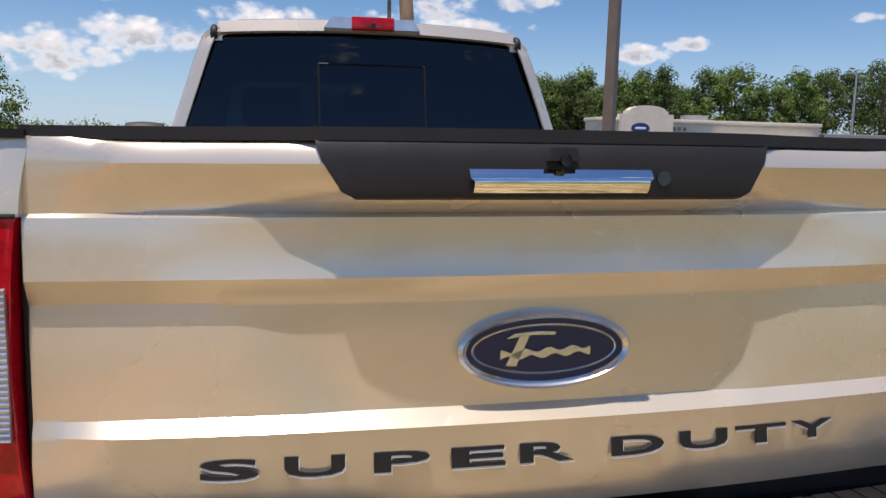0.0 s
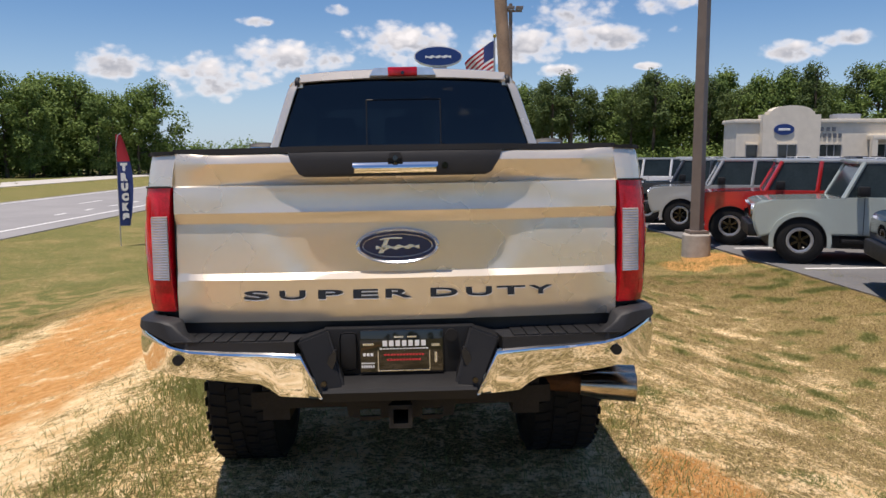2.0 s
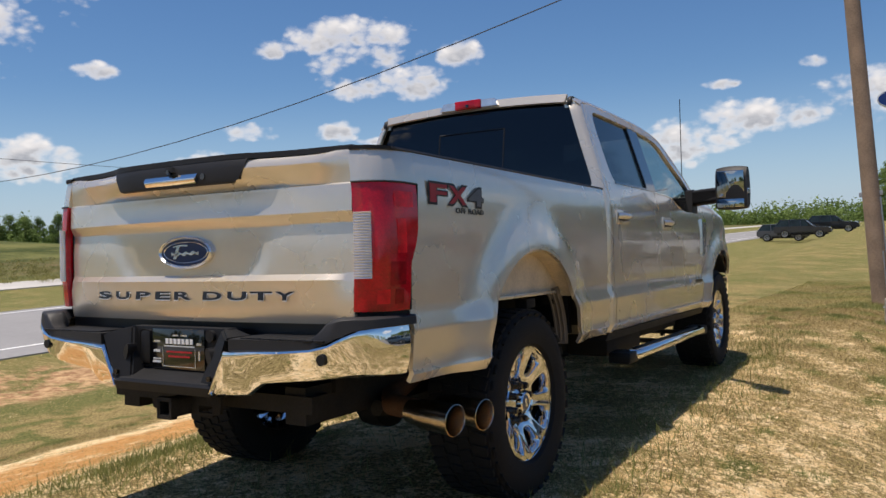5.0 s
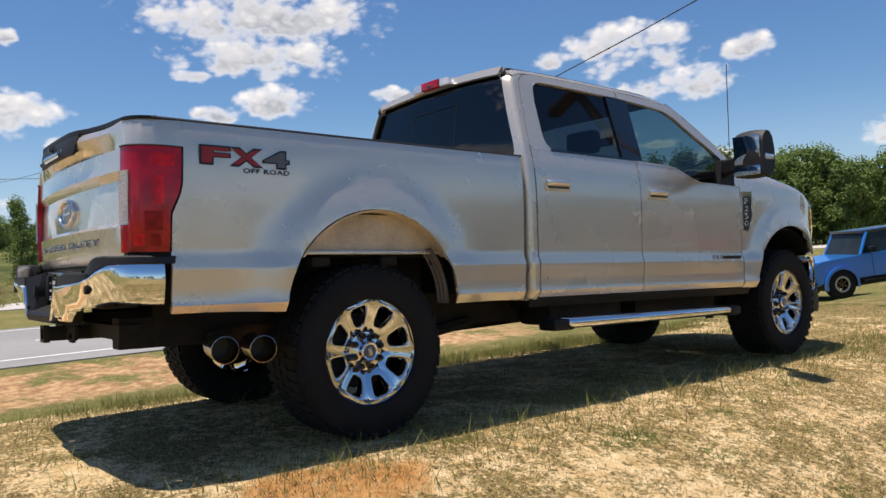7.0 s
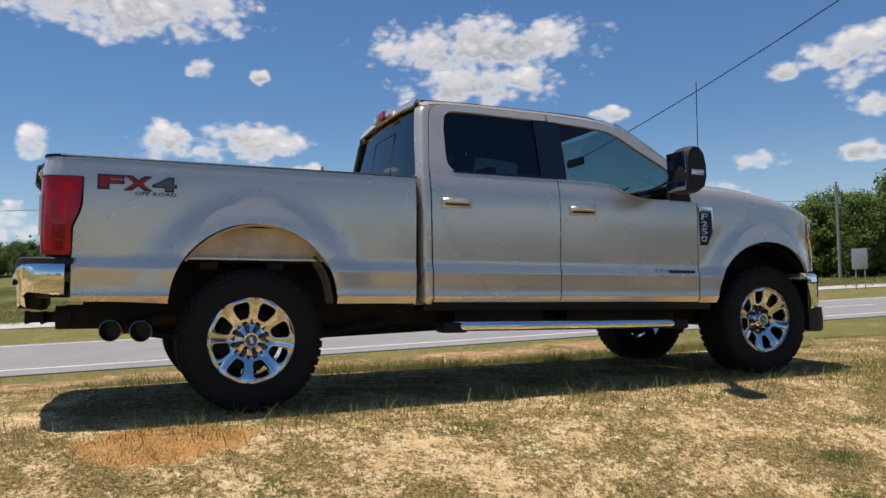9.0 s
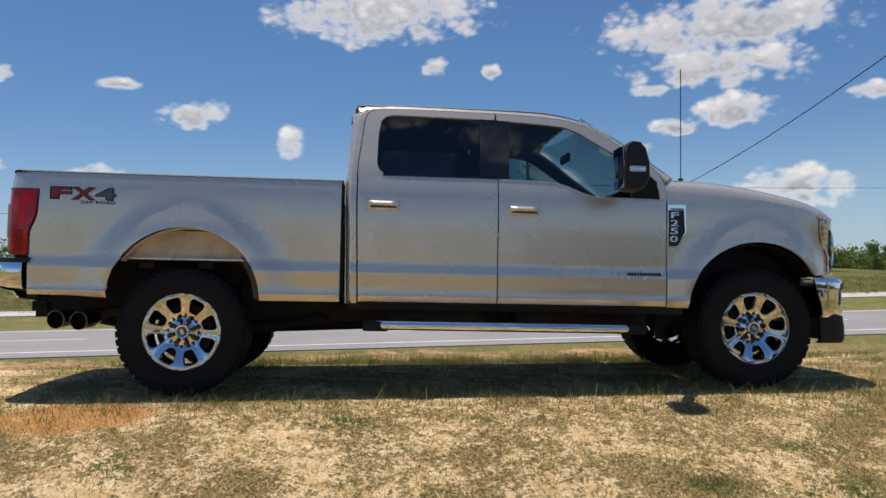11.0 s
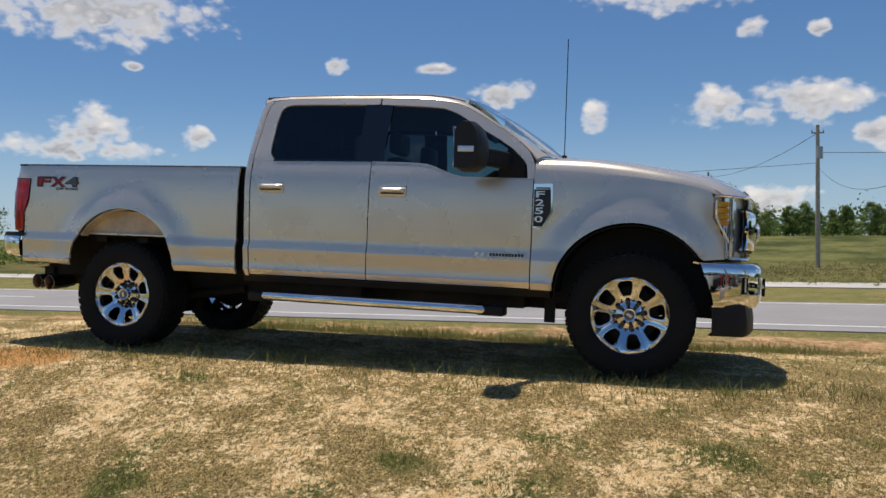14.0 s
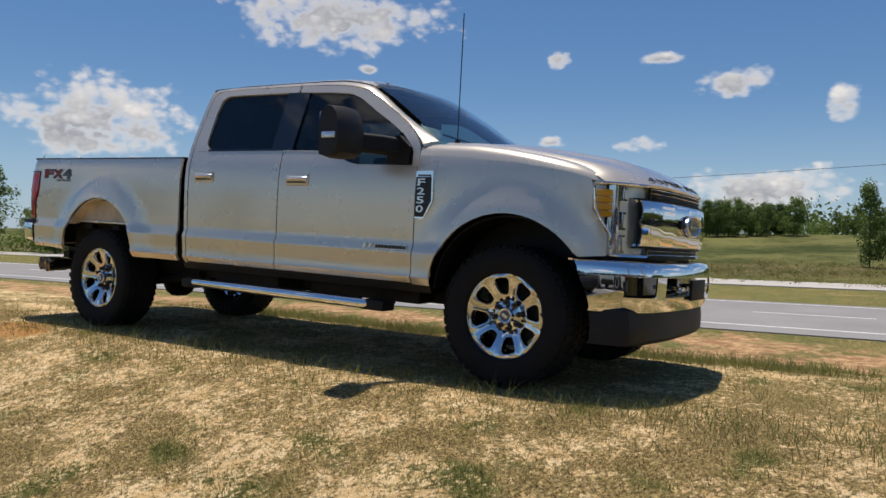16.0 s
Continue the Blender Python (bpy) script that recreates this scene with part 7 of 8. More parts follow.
# lot lamp post with flood lights
p = thing("lamp_post", "tall grey lot lamp post with twin floodlights", "lamp post", "lamp posts", at=pose(4.8, 35.0, -0.5, 0, 0, 0))
part("post_shaft", tube(bmesh.new(), [(0, 0, 0), (0, 0, 9.4)], 0.1, 8, radii=[0.14, 0.09]), POLE_PAINT, p)
part("footing", tube(bmesh.new(), [(0, 0, -0.2), (0, 0, 0.55)], 0.28, 16), CONCRETE, p)
part("cross_arm", bx(-0.55, 0.55, -0.04, 0.04, 9.0, 9.08), POLE_PAINT, p)
for x in (-0.42, 0.0, 0.42):
    part("floodlight", bx(x - 0.17, x + 0.17, -0.22, 0.12, 9.10, 9.26, 0.02), POLE_PAINT, p)
    part("floodlight_glass", bx(x - 0.14, x + 0.14, -0.20, 0.10, 9.085, 9.10), CLEAR_LENS, p)
p = thing("lamp_post", "slender grey street lamp with curved arm", "lamp post", "lamp posts", at=pose(47.0, 55.0, -0.5, 0, 0, 0))
part("post_shaft", tube(bmesh.new(), [(0, 0, 0), (0, 0, 9.0)], 0.1, 8, radii=[0.12, 0.07]), GALV, p)
part("lamp_arm", bx(-0.9, 0.1, -0.06, 0.06, 8.95, 9.08, 0.02), GALV, p)

# far utility poles and their wires
FAR_POLES = [(-58.5, 15.2, 10.4), (-96.0, 9.0, 10.6), (-58.5, 75.0, 10.2), (-140.0, 2.0, 10.6)]
tops = []
for x, y, zt in FAR_POLES:
    z0 = ground_z(x, y)
    p = thing("utility_pole", "tall dark utility pole with crossarm beyond the road", "pole", "utility poles", at=pose(x, y, z0, 0, 0, 0))
    hh = zt - z0
    part("pole_shaft", tube(bmesh.new(), [(0, 0, -0.5), (0, 0, hh)], 0.15, 8, radii=[0.19, 0.13]), GREY_POST, p)
    part("cross_arm", bx(-0.05, 0.05, -0.45, 0.45, hh - 0.65, hh - 0.55), GREY_POST, p)
    part("transformer", tube(bmesh.new(), [(0.3, 0.1, hh - 2.6), (0.3, 0.1, hh - 1.7)], 0.22, 12), GALV, p)
    for yy in (-0.4, 0.0, 0.4):
        part("insulator", tube(bmesh.new(), [(0, yy, hh - 0.55), (0, yy, hh - 0.38)], 0.05, 8), GALV, p)
    tops.append((x, y, zt))


def wire(name, a, b, sag, r, label):
    a, b = Vector(a), Vector(b)
    pts = [a.lerp(b, t) - Vector((0, 0, 4 * sag * t * (1 - t))) for t in (k / 24 for k in range(25))]
    return tagged(new(name, mesh_of(name, tube(bmesh.new(), pts, r, 6), WIRE)), label, "cable")


wire("overhead_cable", (1.55, 11.0, 6.78), (-58.4, 15.2, 7.2), 3.45, 0.012, "black overhead cable sagging across the road")
wire("overhead_cable", (-58.5, 15.2, 9.8), (-96, 9.0, 10.0), 0.8, 0.02, "thin far overhead cable between poles")
wire("overhead_cable", (-96.0, 9.0, 9.9), (-140, 2.0, 10.0), 0.8, 0.02, "thin far overhead cable between poles")
wire("overhead_cable", (-58.5, 15.2, 8.3), (-58.5, 75.0, 8.1), 0.5, 0.02, "thin far overhead cable between poles")
wire("overhead_cable", (-58.5, 15.2, 7.5), (-75, -60.0, 7.5), 0.5, 0.02, "thin far overhead cable between poles")

# dealer pylon with its blue oval
SIGN_BLUE = surf("sign_blue", (0.008, 0.035, 0.17), 0.3, vary=0.06)
p = thing("pylon_sign", "blue oval pylon sign with white rim on a grey column", "sign", at=pose(2.4, 73.3, -0.5, 0, 0, 0))
part("column", bx(-0.55, 0.85, -0.35, 0.35, 0, 10.6, 0.04), surf("sign_grey", (0.50, 0.51, 0.52), 0.5, vary=0.06), p)
for ra, y0, mt, nm in ((1.0, -0.40, WHITE_PRINT, "sign_rim"), (0.955, -0.43, SIGN_BLUE, "sign_field")):
    bm = bmesh.new()
    oval(bm, 0.0, 0.0, 11.6, 2.35 * ra, 0.98 - 2.35 * (1 - ra), y0, 0.40 if ra == 1.0 else -0.36, 56)
    part(nm, bm, mt, p)
bm = bmesh.new()
up, dn = [], []
for k in range(41):
    u = -1 + k / 20
    z = 0.035 * math.sin(u * 12.0) + 0.04 * u - 0.05
    w = 0.10 + 0.04 * math.cos(u * 12.0)
    up.append((1.25 * u, 11.6 + 0.98 * (z + w)))
    dn.append((1.25 * u, 11.6 + 0.98 * (z - w)))
slab(bm, up + dn[::-1], 1, -0.46, -0.42)
part("sign_mark", bm, WHITE_PRINT, p)
part("planter", bx(-1.6, 1.9, -1.4, 1.4, 0.0, 0.5, 0.05), CONCRETE, p)


def flag_pole(x, y, h, fly, hoist, droop, seed):
    p = thing("flag_pole", "white flag pole with a striped national flag", "flag pole", "flag poles", at=pose(x, y, -0.5, 0, 0, 0))
    part("pole_shaft", tube(bmesh.new(), [(0, 0, 0), (0, 0, h)], 0.08, 10, radii=[0.11, 0.06]), GALV, p)
    b2 = bmesh.new()
    bmesh.ops.create_uvsphere(b2, u_segments=12, v_segments=8, radius=0.14, matrix=Matrix.Translation((0, 0, h + 0.1)))
    part("finial", b2, surf("gilt", (0.5, 0.36, 0.1), 0.3, 0.8), p)
    bm = bmesh.new()
    nu, nv = 30, 26
    rows = []
    for v in range(nv + 1):
        row = []
        for u in range(nu + 1):
            s, t = u / nu, v / nv
            dx = -fly * s * (0.80 - 0.12 * t)
            dz = -hoist * t - droop * s ** 1.3
            wave = 0.22 * math.sin(7.0 * s + 2.2 * t + seed) * s ** 0.6 * hoist * 0.5
            row.append((dx + 0.10 * math.sin(5 * s + 4 * t) * s, wave, h - 0.2 + dz))
        rows.append(row)
    grid(bm, rows)
    bm.faces.ensure_lookup_table()
    for i, f in enumerate(bm.faces):
        v, u = divmod(i, nu)
        f.material_index = 2 if (u < nu * 0.4 and v < 14) else (v // 2) % 2
    part("flag_cloth", bm, [FLAG_RED, FLAG_WHITE, FLAG_BLUE], p, "red and white striped flag with blue field", sharp=180)


flag_pole(5.95, 54.0, 10.6, 2.6, 2.3, 1.6, 0.0)
flag_pole(4.3, 86.0, 11.0, 3.2, 2.6, 2.0, 2.0)
flag_pole(7.6, 66.0, 9.6, 2.4, 2.1, 1.4, 4.0)

# pale feather flag behind the blue car
p = thing("feather_flag", "pale feather flag with an orange foot on a thin rod", "flag", at=pose(-6.9, 27.2, ground_z(-6.9, 27.2) - 0.02, 0, 0, 12))
part("flag_rod", tube(bmesh.new(), [(0, 0, 0), (0, 0, 2.2), (0.04, 0, 2.42), (0.10, 0, 2.48)], 0.012, 6), GALV, p)
bm = bmesh.new()
rows = []
for k in range(13):
    u = k / 12
    wd = 0.40 * math.sin(math.pi * (0.12 + 0.5 * (1 - u)) ** 0.8) ** 0.7
    rows.append([(0.01 + 0.09 * max(0.0, u - 0.85) / 0.15 + wd * v, 0.03 * math.sin(5 * v + 6 * u), 0.75 + 1.72 * u) for v in (0, 0.25, 0.5, 0.75, 1.0)])
grid(bm, rows)
for f in bm.faces:
    f.material_index = 1 if f.calc_center_median().z < 1.35 else 0
part("flag_cloth", bm, [FLAG_WHITE, FLAG_ORANGE], p, sharp=180)

# feather flag by the road: red tip over blue, white letters
p = thing("feather_flag", "tall feather flag, red over blue with white letters", "flag", at=pose(-8.9, 19.8, -1.18, 0, 0, 8))
part("flag_rod", tube(bmesh.new(), [(0, 0, 0), (0, 0, 2.98), (0.06, 0, 3.33), (0.16, 0, 3.40)], 0.014, 6), GALV, p)
bm = bmesh.new()
rows = []
for k in range(25):
    t = k / 24
    w = 0.08 + 0.36 * math.sin(math.pi * min(1, 0.16 + 0.80 * t)) ** 0.7
    rows.append([(w * s + 0.0, 0.05 * math.sin(8 * t + 3 * s) * s, 0.62 + 2.74 * t) for s in (0, 0.25, 0.5, 0.75, 1.0)])
grid(bm, rows)
bm.faces.ensure_lookup_table()
for i, f in enumerate(bm.faces):
    f.material_index = 1 if i // 4 > 16 else 0
part("flag_cloth", bm, [FLAG_BLUE, FLAG_RED], p, sharp=180)
for k, ch in enumerate("TRUCKS"):
    text_mesh(ch, 0.3, 0.004, FLAG_WHITE, pose(0.21, -0.075, 2.40 - 0.30 * k, 90, 0, 0), "flag_letter", p, fit=(0.20, 0.24), bold=0.01)

# road signs
for x, y, zt, w, h, rot in ((-33.0, 15.0, 2.1, 0.85, 1.25, 80), (-33.3, 47.2, 1.85, 1.05, 1.45, 20), (-33.5, 150, 2.2, 1.2, 1.2, 0)):
    z0 = ground_z(x, y)
    p = thing("road_sign", "grey back of a road sign on two thin posts", "road sign", "road signs", at=pose(x, y, z0, 0, 0, rot))
    part("sign_panel", bx(-w / 2, w / 2, -0.01, 0.01, zt - z0 - h, zt - z0, 0.004), GALV, p)
    for s in (-0.3, 0.3):
        part("sign_post", bx(s - 0.03, s + 0.03, 0.012, 0.06, 0, zt - z0 - 0.1), GREY_POST, p)

# ---------------------------------------------------------------- dealership building
bld = thing("dealership_building", "long cream stucco showroom with arched entrance tower", "building", at=pose(42.5, 98.0, -0.5, 0, 0, -4))
part("wall", bx(0, 33, 0, 5, 0, 6.2), STUCCO, bld)
part("parapet", bx(-0.25, 33.2, -0.25, 5.2, 6.15, 6.65, 0.05), STUCCO, bld)
part("cornice", bx(-0.1, 33.1, -0.1, 0.1, 5.75, 5.9), STUCCO, bld)
bm = bmesh.new()
out = [(3.0, 0), (10.4, 0), (10.4, 7.2), (9.6, 7.2), (9.6, 7.6)] + [(6.7 + 2.6 * math.cos(math.pi * k / 12), 7.6 + 0.75 * math.sin(math.pi * k / 12)) for k in range(13)] + [(3.8, 7.6), (3.8, 7.2), (3.0, 7.2)]
slab(bm, out, 1, -1.2, 0.6)
part("entrance_tower", bm, STUCCO, bld)
bm = bmesh.new()
oval(bm, 5.7, 0, 5.25, 1.3, 0.72, -1.34, -1.2)
sg = part("wall_sign", bm, SIGN_BLUE, bld, "blue oval wall sign")
part("sign_mark", bx(4.95, 6.45, -1.38, -1.33, 5.10, 5.40, 0.02), WHITE_PRINT, sg)
for x0, x1, z0, z1 in ((10.9, 13.2, 5.05, 5.55), (10.6, 13.9, 4.2, 4.75)):
    n = int((x1 - x0) / 0.62)
    for k in range(n):
        xx = x0 + (x1 - x0) * k / n
        part("letter_bar", bx(xx, xx + 0.42, -0.12, -0.03, z0, z1), GREY_DECAL, bld)
for x0, x1, z1, yf in ((1.3, 2.8, 3.3, 0), (5.0, 7.4, 3.3, -1.2), (10.9, 13.7, 3.3, 0), (17.4, 23.4, 3.3, 0), (26.5, 31.0, 3.0, 0)):
    w = part("window", bx(x0, x1, yf - 0.06, yf + 0.05, 0.15, z1), DARK_GLASS, bld)
    for k in range(int((x1 - x0) / 0.9) + 1):
        xx = x0 + (x1 - x0) * k / int((x1 - x0) / 0.9)
        part("window_frame", bx(xx - 0.04, xx + 0.04, yf - 0.10, yf - 0.05, 0.15, z1), GALV, w)
    part("window_sill", bx(x0 - 0.1, x1 + 0.1, yf - 0.2, yf + 0.02, z1, z1 + 0.18), STUCCO, bld)
part("canopy", bx(17.0, 32.0, -1.6, 0.0, 3.9, 4.5, 0.03), STUCCO, bld)
for x in (17.3, 24.8, 31.6):
    part("canopy_column", bx(x - 0.35, x + 0.35, -1.6, -0.9, 0, 3.9), STUCCO, bld)
part("roof_unit", bx(14, 17, 2, 4.5, 6.5, 7.4, 0.05), GALV, bld)
ann = thing("annex_building", "low white metal annex beside the showroom", "building", at=pose(76.5, 96.0, -0.5, 0, 0, -4))
part("wall", bx(0, 13, 0, 20, 0, 5.0), WHITE_WALL, ann)
part("roof", bx(-0.3, 13.3, -0.3, 20.3, 5.0, 5.35, 0.03), GALV, ann)
for x in (2.0, 5.0, 8.0):
    part("window", bx(x, x + 1.2, -0.05, 0.05, 1.2, 2.4), DARK_GLASS, ann)

# ---------------------------------------------------------------- cars in the lot
BODY = {
    "bright blue": car_paint("bright_blue_paint", (0.010, 0.19, 0.62), 0.0),
    "dark blue": car_paint("blue_paint", (0.035, 0.075, 0.13), 0.2), "sage grey": car_paint("sage_paint", (0.36, 0.41, 0.39), 0.0),
    "bright red": car_paint("red_paint", (0.50, 0.02, 0.015), 0.1), "light grey": car_paint("grey_paint", (0.36, 0.37, 0.37), 0.1),
    "dark grey": car_paint("carbon_paint", (0.06, 0.063, 0.07), 0.3), "white": car_paint("white_paint", (0.74, 0.74, 0.74), 0.0),
    "black": car_paint("black_paint", (0.012, 0.012, 0.014), 0.1), "silver": car_paint("silver_paint", (0.50, 0.51, 0.53), 0.5),
}
CAR_GLASS = surf("car_glass", (0.018, 0.027, 0.03), 0.16, vary=0.4, scale=1.5, spec=0.22)
RIM = surf("grey_alloy", (0.42, 0.42, 0.43), 0.35, 0.7, vary=0.1)


def arch_outline(L, zb, ztop_front, ztop_rear, wheels, R, square=False):
    """Side outline of a car body, with two wheel arches."""
    pts = [(0.05, zb + 0.15)]
    pts.append((0.12, zb))
    for wy in wheels:
        pts += [(wy + R * math.cos(a), 0.40 + R * math.sin(a)) for a in (math.pi * (1 - k / 12) for k in range(13)) if 0.40 + R * math.sin(a) > zb]
    pts += [(L - 0.1, zb), (L, zb + 0.2), (L, ztop_rear - 0.06), (L - 0.05, ztop_rear), (1.62, ztop_rear), (1.45, ztop_front)]
    if square:
        pts += [(0.40, ztop_front - 0.03), (0.14, ztop_front - 0.055), (0.05, ztop_front - 0.10), (0.012, ztop_front - 0.18), (0.0, ztop_front - 0.40)]
    else:
        pts += [(0.30, ztop_front - 0.07), (0.06, ztop_front - 0.16), (0.0, ztop_front - 0.30)]
    return pts


def make_suv(colour, boxy):
    """An upright off-road car (boxy) or a rounder sport utility; nose towards -x, origin under the nose."""
    pm = BODY[colour]
    lab = f"{colour} boxy off-road car with black wheel arches, parked" if boxy else f"{colour} sport utility car parked in the lot"
    car = thing("parked_car", lab, "car", "cars in the lot")
    L, hw = (4.75, 0.92) if boxy else (4.95, 0.96)
    wheels, R = ((0.82, 3.77), 0.50) if boxy else ((0.95, 3.95), 0.44)
    belt = 1.22 if boxy else 1.12
    hoodz = 1.20 if boxy else 1.10
    bm = bmesh.new()
    slab(bm, arch_outline(L, 0.46, hoodz, belt, wheels, R, boxy), 1, -hw, hw)
    bmesh.ops.bevel(bm, geom=[e for e in bm.edges if abs(e.verts[0].co.y - e.verts[1].co.y) < 1e-4], offset=0.035, segments=2, affect="EDGES")
    part("body", bm, pm, car)
    # cabin: tapered glasshouse with pillars and roof
    top = 1.86 if boxy else 1.74
    f0, f1, r0, r1 = (1.50, 1.84, L - 0.06, L - 0.12) if boxy else (1.50, 2.25, L - 0.08, L - 0.55)
    tw = 0.07 if boxy else 0.18
    bm = bmesh.new()
    grid(bm, [[(f0, -hw + 0.04, belt - 0.02), (f0, hw - 0.04, belt - 0.02), (r0, hw - 0.04, belt - 0.02), (r0, -hw + 0.04, belt - 0.02)], [(f1, -hw + 0.04 + tw, top), (f1, hw - 0.04 - tw, top), (r1, hw - 0.04 - tw, top), (r1, -hw + 0.04 + tw, top)]], True)
    part("window_glass", bm, CAR_GLASS, car)
    rf = part("roof", bx(f1 - 0.12, r1 + 0.06, -hw + 0.02 + tw, hw - 0.02 - tw, top - 0.05, top + 0.03, 0.03), (BODY["black"] if colour == "bright blue" else BODY["light grey"]) if boxy else pm, car)
    for s in (1, -1):
        for ya, yb in ((f0 + 0.02, f1), (2.55, 2.62), (3.55, 3.6), (r0 - 0.05, r1 - 0.04)):
            bm = bmesh.new()
            tube(bm, [(ya, s * (hw - 0.035), belt - 0.02), (yb, s * (hw - 0.035 - tw), top - 0.02)], 0.045, 6)
            part("pillar", bm, pm, car)
        for wx in wheels:
            bm = bmesh.new()
            ring = [(wx + (R + 0.03) * math.cos(a), 0.42 + (R + 0.03) * math.sin(a)) for a in (math.pi * (1.08 - 1.16 * k / 16) for k in range(17))]
            ring2 = [(wx + (R - 0.05) * math.cos(a), 0.42 + (R - 0.05) * math.sin(a)) for a in (math.pi * (1.08 - 1.16 * k / 16) for k in range(17))]
            slab(bm, ring + ring2[::-1], 1, s * (hw - 0.05), s * (hw + (0.065 if boxy else 0.015)))
            arch = part("wheel_arch", bm, pm, car)
            if boxy:
                lip = [(wx + (R - 0.065) * math.cos(a), 0.42 + (R - 0.065) * math.sin(a)) for a in (math.pi * (1.08 - 1.16 * k / 16) for k in range(17))]
                part("arch_lip", slab(bmesh.new(), ring2 + lip[::-1], 1, s * (hw - 0.05), s * (hw + 0.075)), BLACK, arch)
            bm = bmesh.new()
            tr, rr = (0.43, 0.235) if boxy else (0.395, 0.27)
            lathe(bm, [(0.0, rr), (0.03, rr + 0.02), (0.035, tr - 0.06), (0.0, tr), (-0.24, tr), (-0.27, tr - 0.05), (-0.27, rr)], 28)
            bm.transform(Matrix.Translation((wx, s * (hw + 0.02), tr)) @ pose(0, 0, 0, 0, 0, 90 * s))
            w = part("wheel", bm, RUBBER, car)
            bm = bmesh.new()
            vs = lathe(bm, [(-0.03, rr + 0.01), (0.022, rr), (0.026, rr - 0.02), (0.012, rr - 0.055), (-0.06, rr - 0.07)], 28)
            for k in range(6):
                r = bmesh.ops.create_cube(bm, size=1.0)
                bmesh.ops.transform(bm, matrix=Matrix.Rotation(math.pi * k / 3, 4, "X") @ Matrix.Translation((-0.03, 0, 0.10)) @ Matrix.Diagonal((0.03, 0.045, 0.20, 1)), verts=r["verts"])
            if boxy:
                for f in bm.faces:
                    if math.hypot(f.calc_center_median().y, f.calc_center_median().z) < rr - 0.05 or f.calc_center_median().x < -0.015:
                        f.material_index = 1
            bm.transform(Matrix.Translation((wx, s * (hw + 0.02), tr)) @ pose(0, 0, 0, 0, 0, 90 * s))
            part("rim", bm, [RIM, GLOSS_BLACK], w)
        part("door_mirror", bx(1.72, 1.90, s * (hw + 0.02), s * (hw + 0.22), belt + 0.02, belt + 0.20, 0.03), BLACK, car)
        hl = tube(bmesh.new(), [(-0.015, s * 0.66, 0.97), (0.08, s * 0.66, 0.97)], 0.11, 18) if boxy else bx(-0.01, 0.25, s * 0.6, s * 0.93, 0.88, 0.98, 0.02)
        part("headlamp", hl, CLEAR_LENS, car)
        part("side_step", bx(1.5, 3.2, s * (hw - 0.05), s * (hw + 0.06), 0.40, 0.46, 0.01), BLACK, car)
        for x0 in (1.85, 2.78):
            part("door_seam", bx(x0, x0 + 0.012, s * (hw - 0.002), s * (hw + 0.0025), 0.55, belt), BLACK, car)
            part("door_handle", bx(x0 + 0.70, x0 + 0.86, s * hw, s * (hw + 0.025), belt - 0.16, belt - 0.12, 0.006), BLACK, car)
    part("front_bumper", bx(-0.07, 0.20, -hw + 0.05, hw - 0.05, 0.48, 0.72, 0.04), BLACK if boxy else pm, car)
    part("grille", bx(-0.02, 0.10, -0.72, 0.72, 0.82, 1.05, 0.02), GLOSS_BLACK, car)
    part("underbody", bx(0.3, L - 0.3, -hw + 0.12, hw - 0.12, 0.30, 0.50), BLACK, car)
    for y in (-0.45, 0.45):
        part("windscreen_seal", tube(bmesh.new(), [(f0 + 0.03, y * 0.2, belt), (f0 + 0.01, y * 1.6, belt)], 0.012, 5), BLACK, car)
    return car


LOT_Z = -0.468
protos = {}


def park(colour, boxy, x, y, turn=0.0):
    m = pose(x, y, LOT_Z, 0, 0, turn)
    if (colour, boxy) not in protos:
        protos[colour, boxy] = make_suv(colour, boxy)
        protos[colour, boxy].matrix_basis = m
        return protos[colour, boxy]
    return copy_thing(protos[colour, boxy], m)


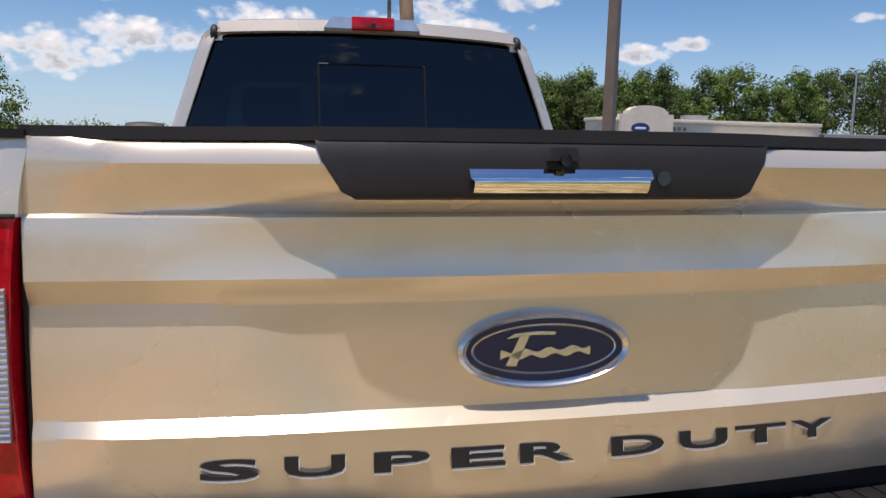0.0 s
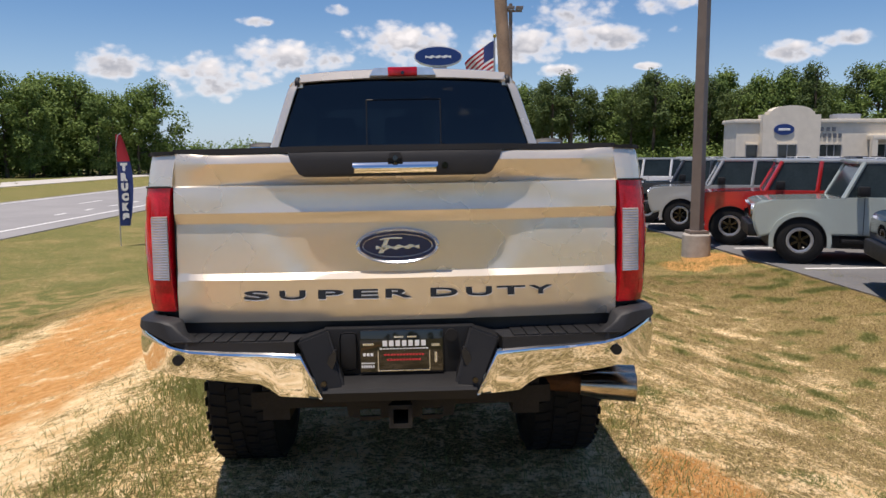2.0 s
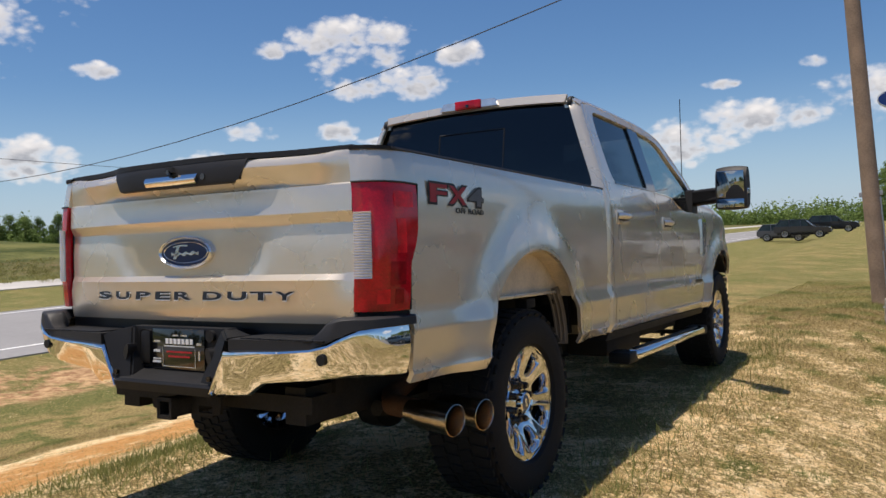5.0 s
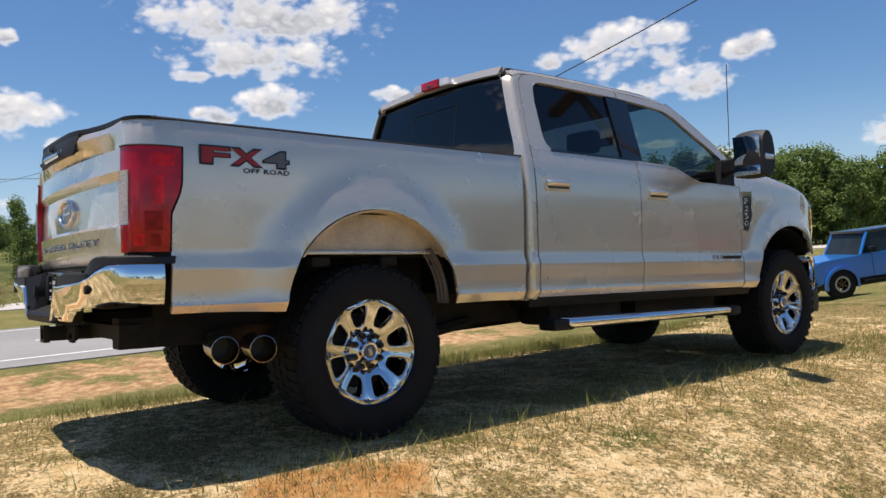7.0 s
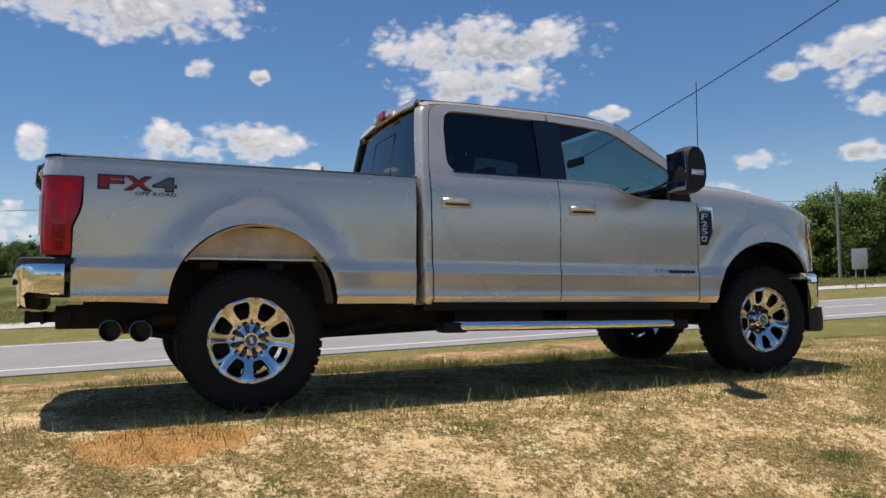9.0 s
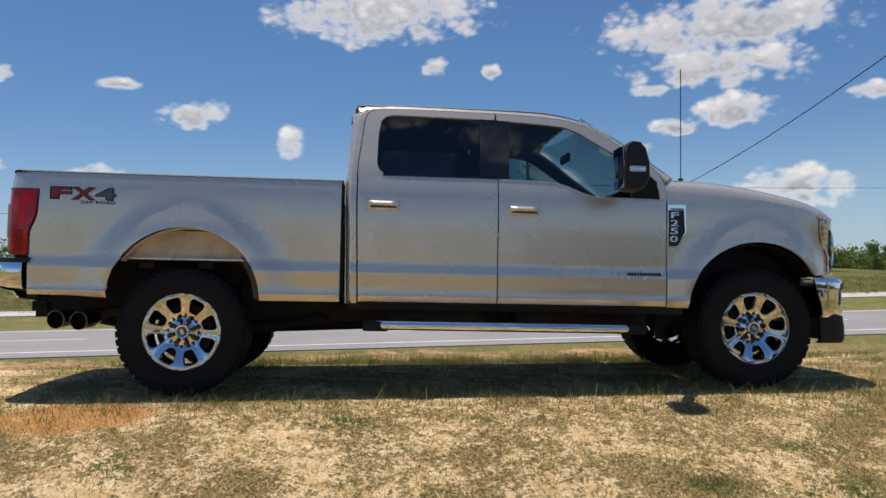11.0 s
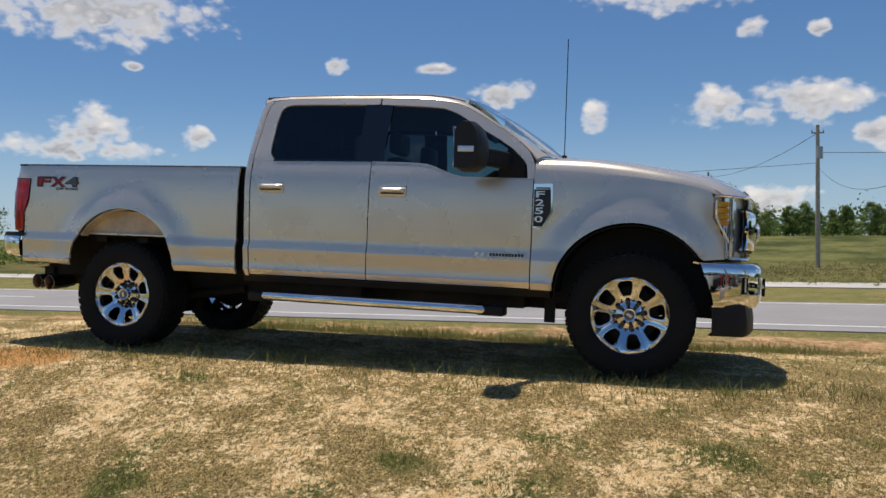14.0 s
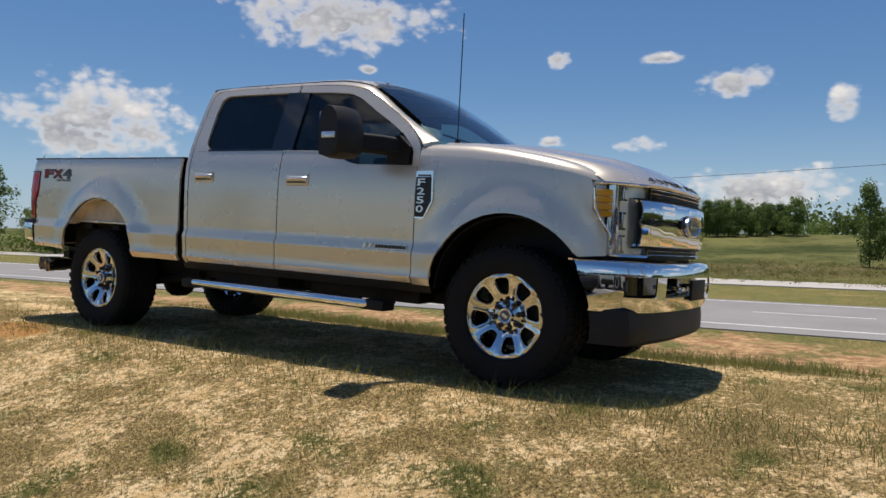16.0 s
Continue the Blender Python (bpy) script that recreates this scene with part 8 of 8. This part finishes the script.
ROW = [("dark blue", True, 6.55), ("sage grey", True, 10.80), ("bright red", True, 13.82), ("light grey", True, 16.9), ("dark grey", True, 19.65), ("white", True, 25.9), ("white", False, 31.6), ("dark grey", False, 38.1), ("white", False, 41.7), ("black", False, 45.0), ("dark grey", False, 48.2), ("silver", False, 51.4), ("black", False, 54.6), ("white", False, 57.8)]
for k, (c, bo, y) in enumerate(ROW):
    turn = -20 + 1.5 * math.sin(k * 2.3)
    # the front wheel on the near side stands at (wx, y - 0.93)
    wx, back = 7.12 - 0.020 * (y - 10), Matrix.Rotation(radians(turn), 3, "Z") @ Vector((0.86, -0.93, 0))
    park(c, bo, wx - back.x, y - 0.93 - back.y, turn)
rc = random.Random(9)
for k in range(14):
    park(rc.choice(("white", "silver", "dark grey", "black", "bright red", "dark blue")), False, 19.0, 10.0 + 3.0 * k + rc.uniform(-.2, .2), 180 + rc.uniform(-2, 2))
for k in range(14):
    park(rc.choice(("white", "white", "silver", "black", "bright red", "dark grey")), False, 30.0, 16.0 + 3.1 * k, rc.uniform(-2, 2))
for k in range(9):
    park(rc.choice(("white", "silver", "black")), False, 30.0 + 3.2 * k, 78.0 + rc.uniform(-.4, .4), 90 + rc.uniform(-2, 2))
for x, y, c in ((-4.0, 78.0, "black"), (-6.5, 84.0, "dark grey"), (-2.2, 88, "black")):
    m = park(c, False, x, y, 180)
    m.location.z = ground_z(x, y) + 0.01
# bright blue boxy car shown off on the grass by the road, nose to the road
TURN_BLUE = 57.0
nose = Vector((-6.3, 21.1, 0)) - Matrix.Rotation(radians(TURN_BLUE), 3, "Z") @ Vector((0.82, -0.94, 0))
blue_car = park("bright blue", True, nose.x, nose.y, TURN_BLUE)
zn, zt = ground_z(-6.3, 21.1), ground_z(-4.7, 23.6)
blue_car.matrix_basis = pose(nose.x, nose.y, zn - 0.82 * (zt - zn) / 2.95 + 0.01, 0, 0, TURN_BLUE) @ Matrix.Rotation(-math.atan2(zt - zn, 2.95), 4, "Y")
tagged(blue_car, "bright blue boxy off-road car with red side stripes, parked on grass", "car")
for sd in (1, -1):
    for pts in ([(2.60, 0.62), (3.12, 0.62), (3.20, 0.72), (2.72, 0.70)], [(2.66, 0.80), (3.18, 0.76), (3.24, 0.88), (2.95, 0.90)], [(2.86, 0.98), (3.34, 0.96), (3.60, 1.08), (4.55, 1.10), (4.60, 1.17), (3.40, 1.15)]):
        part("stripe", slab(bmesh.new(), pts, 1, sd * 0.918, sd * 0.924), FLAG_RED, blue_car, "red side stripe")
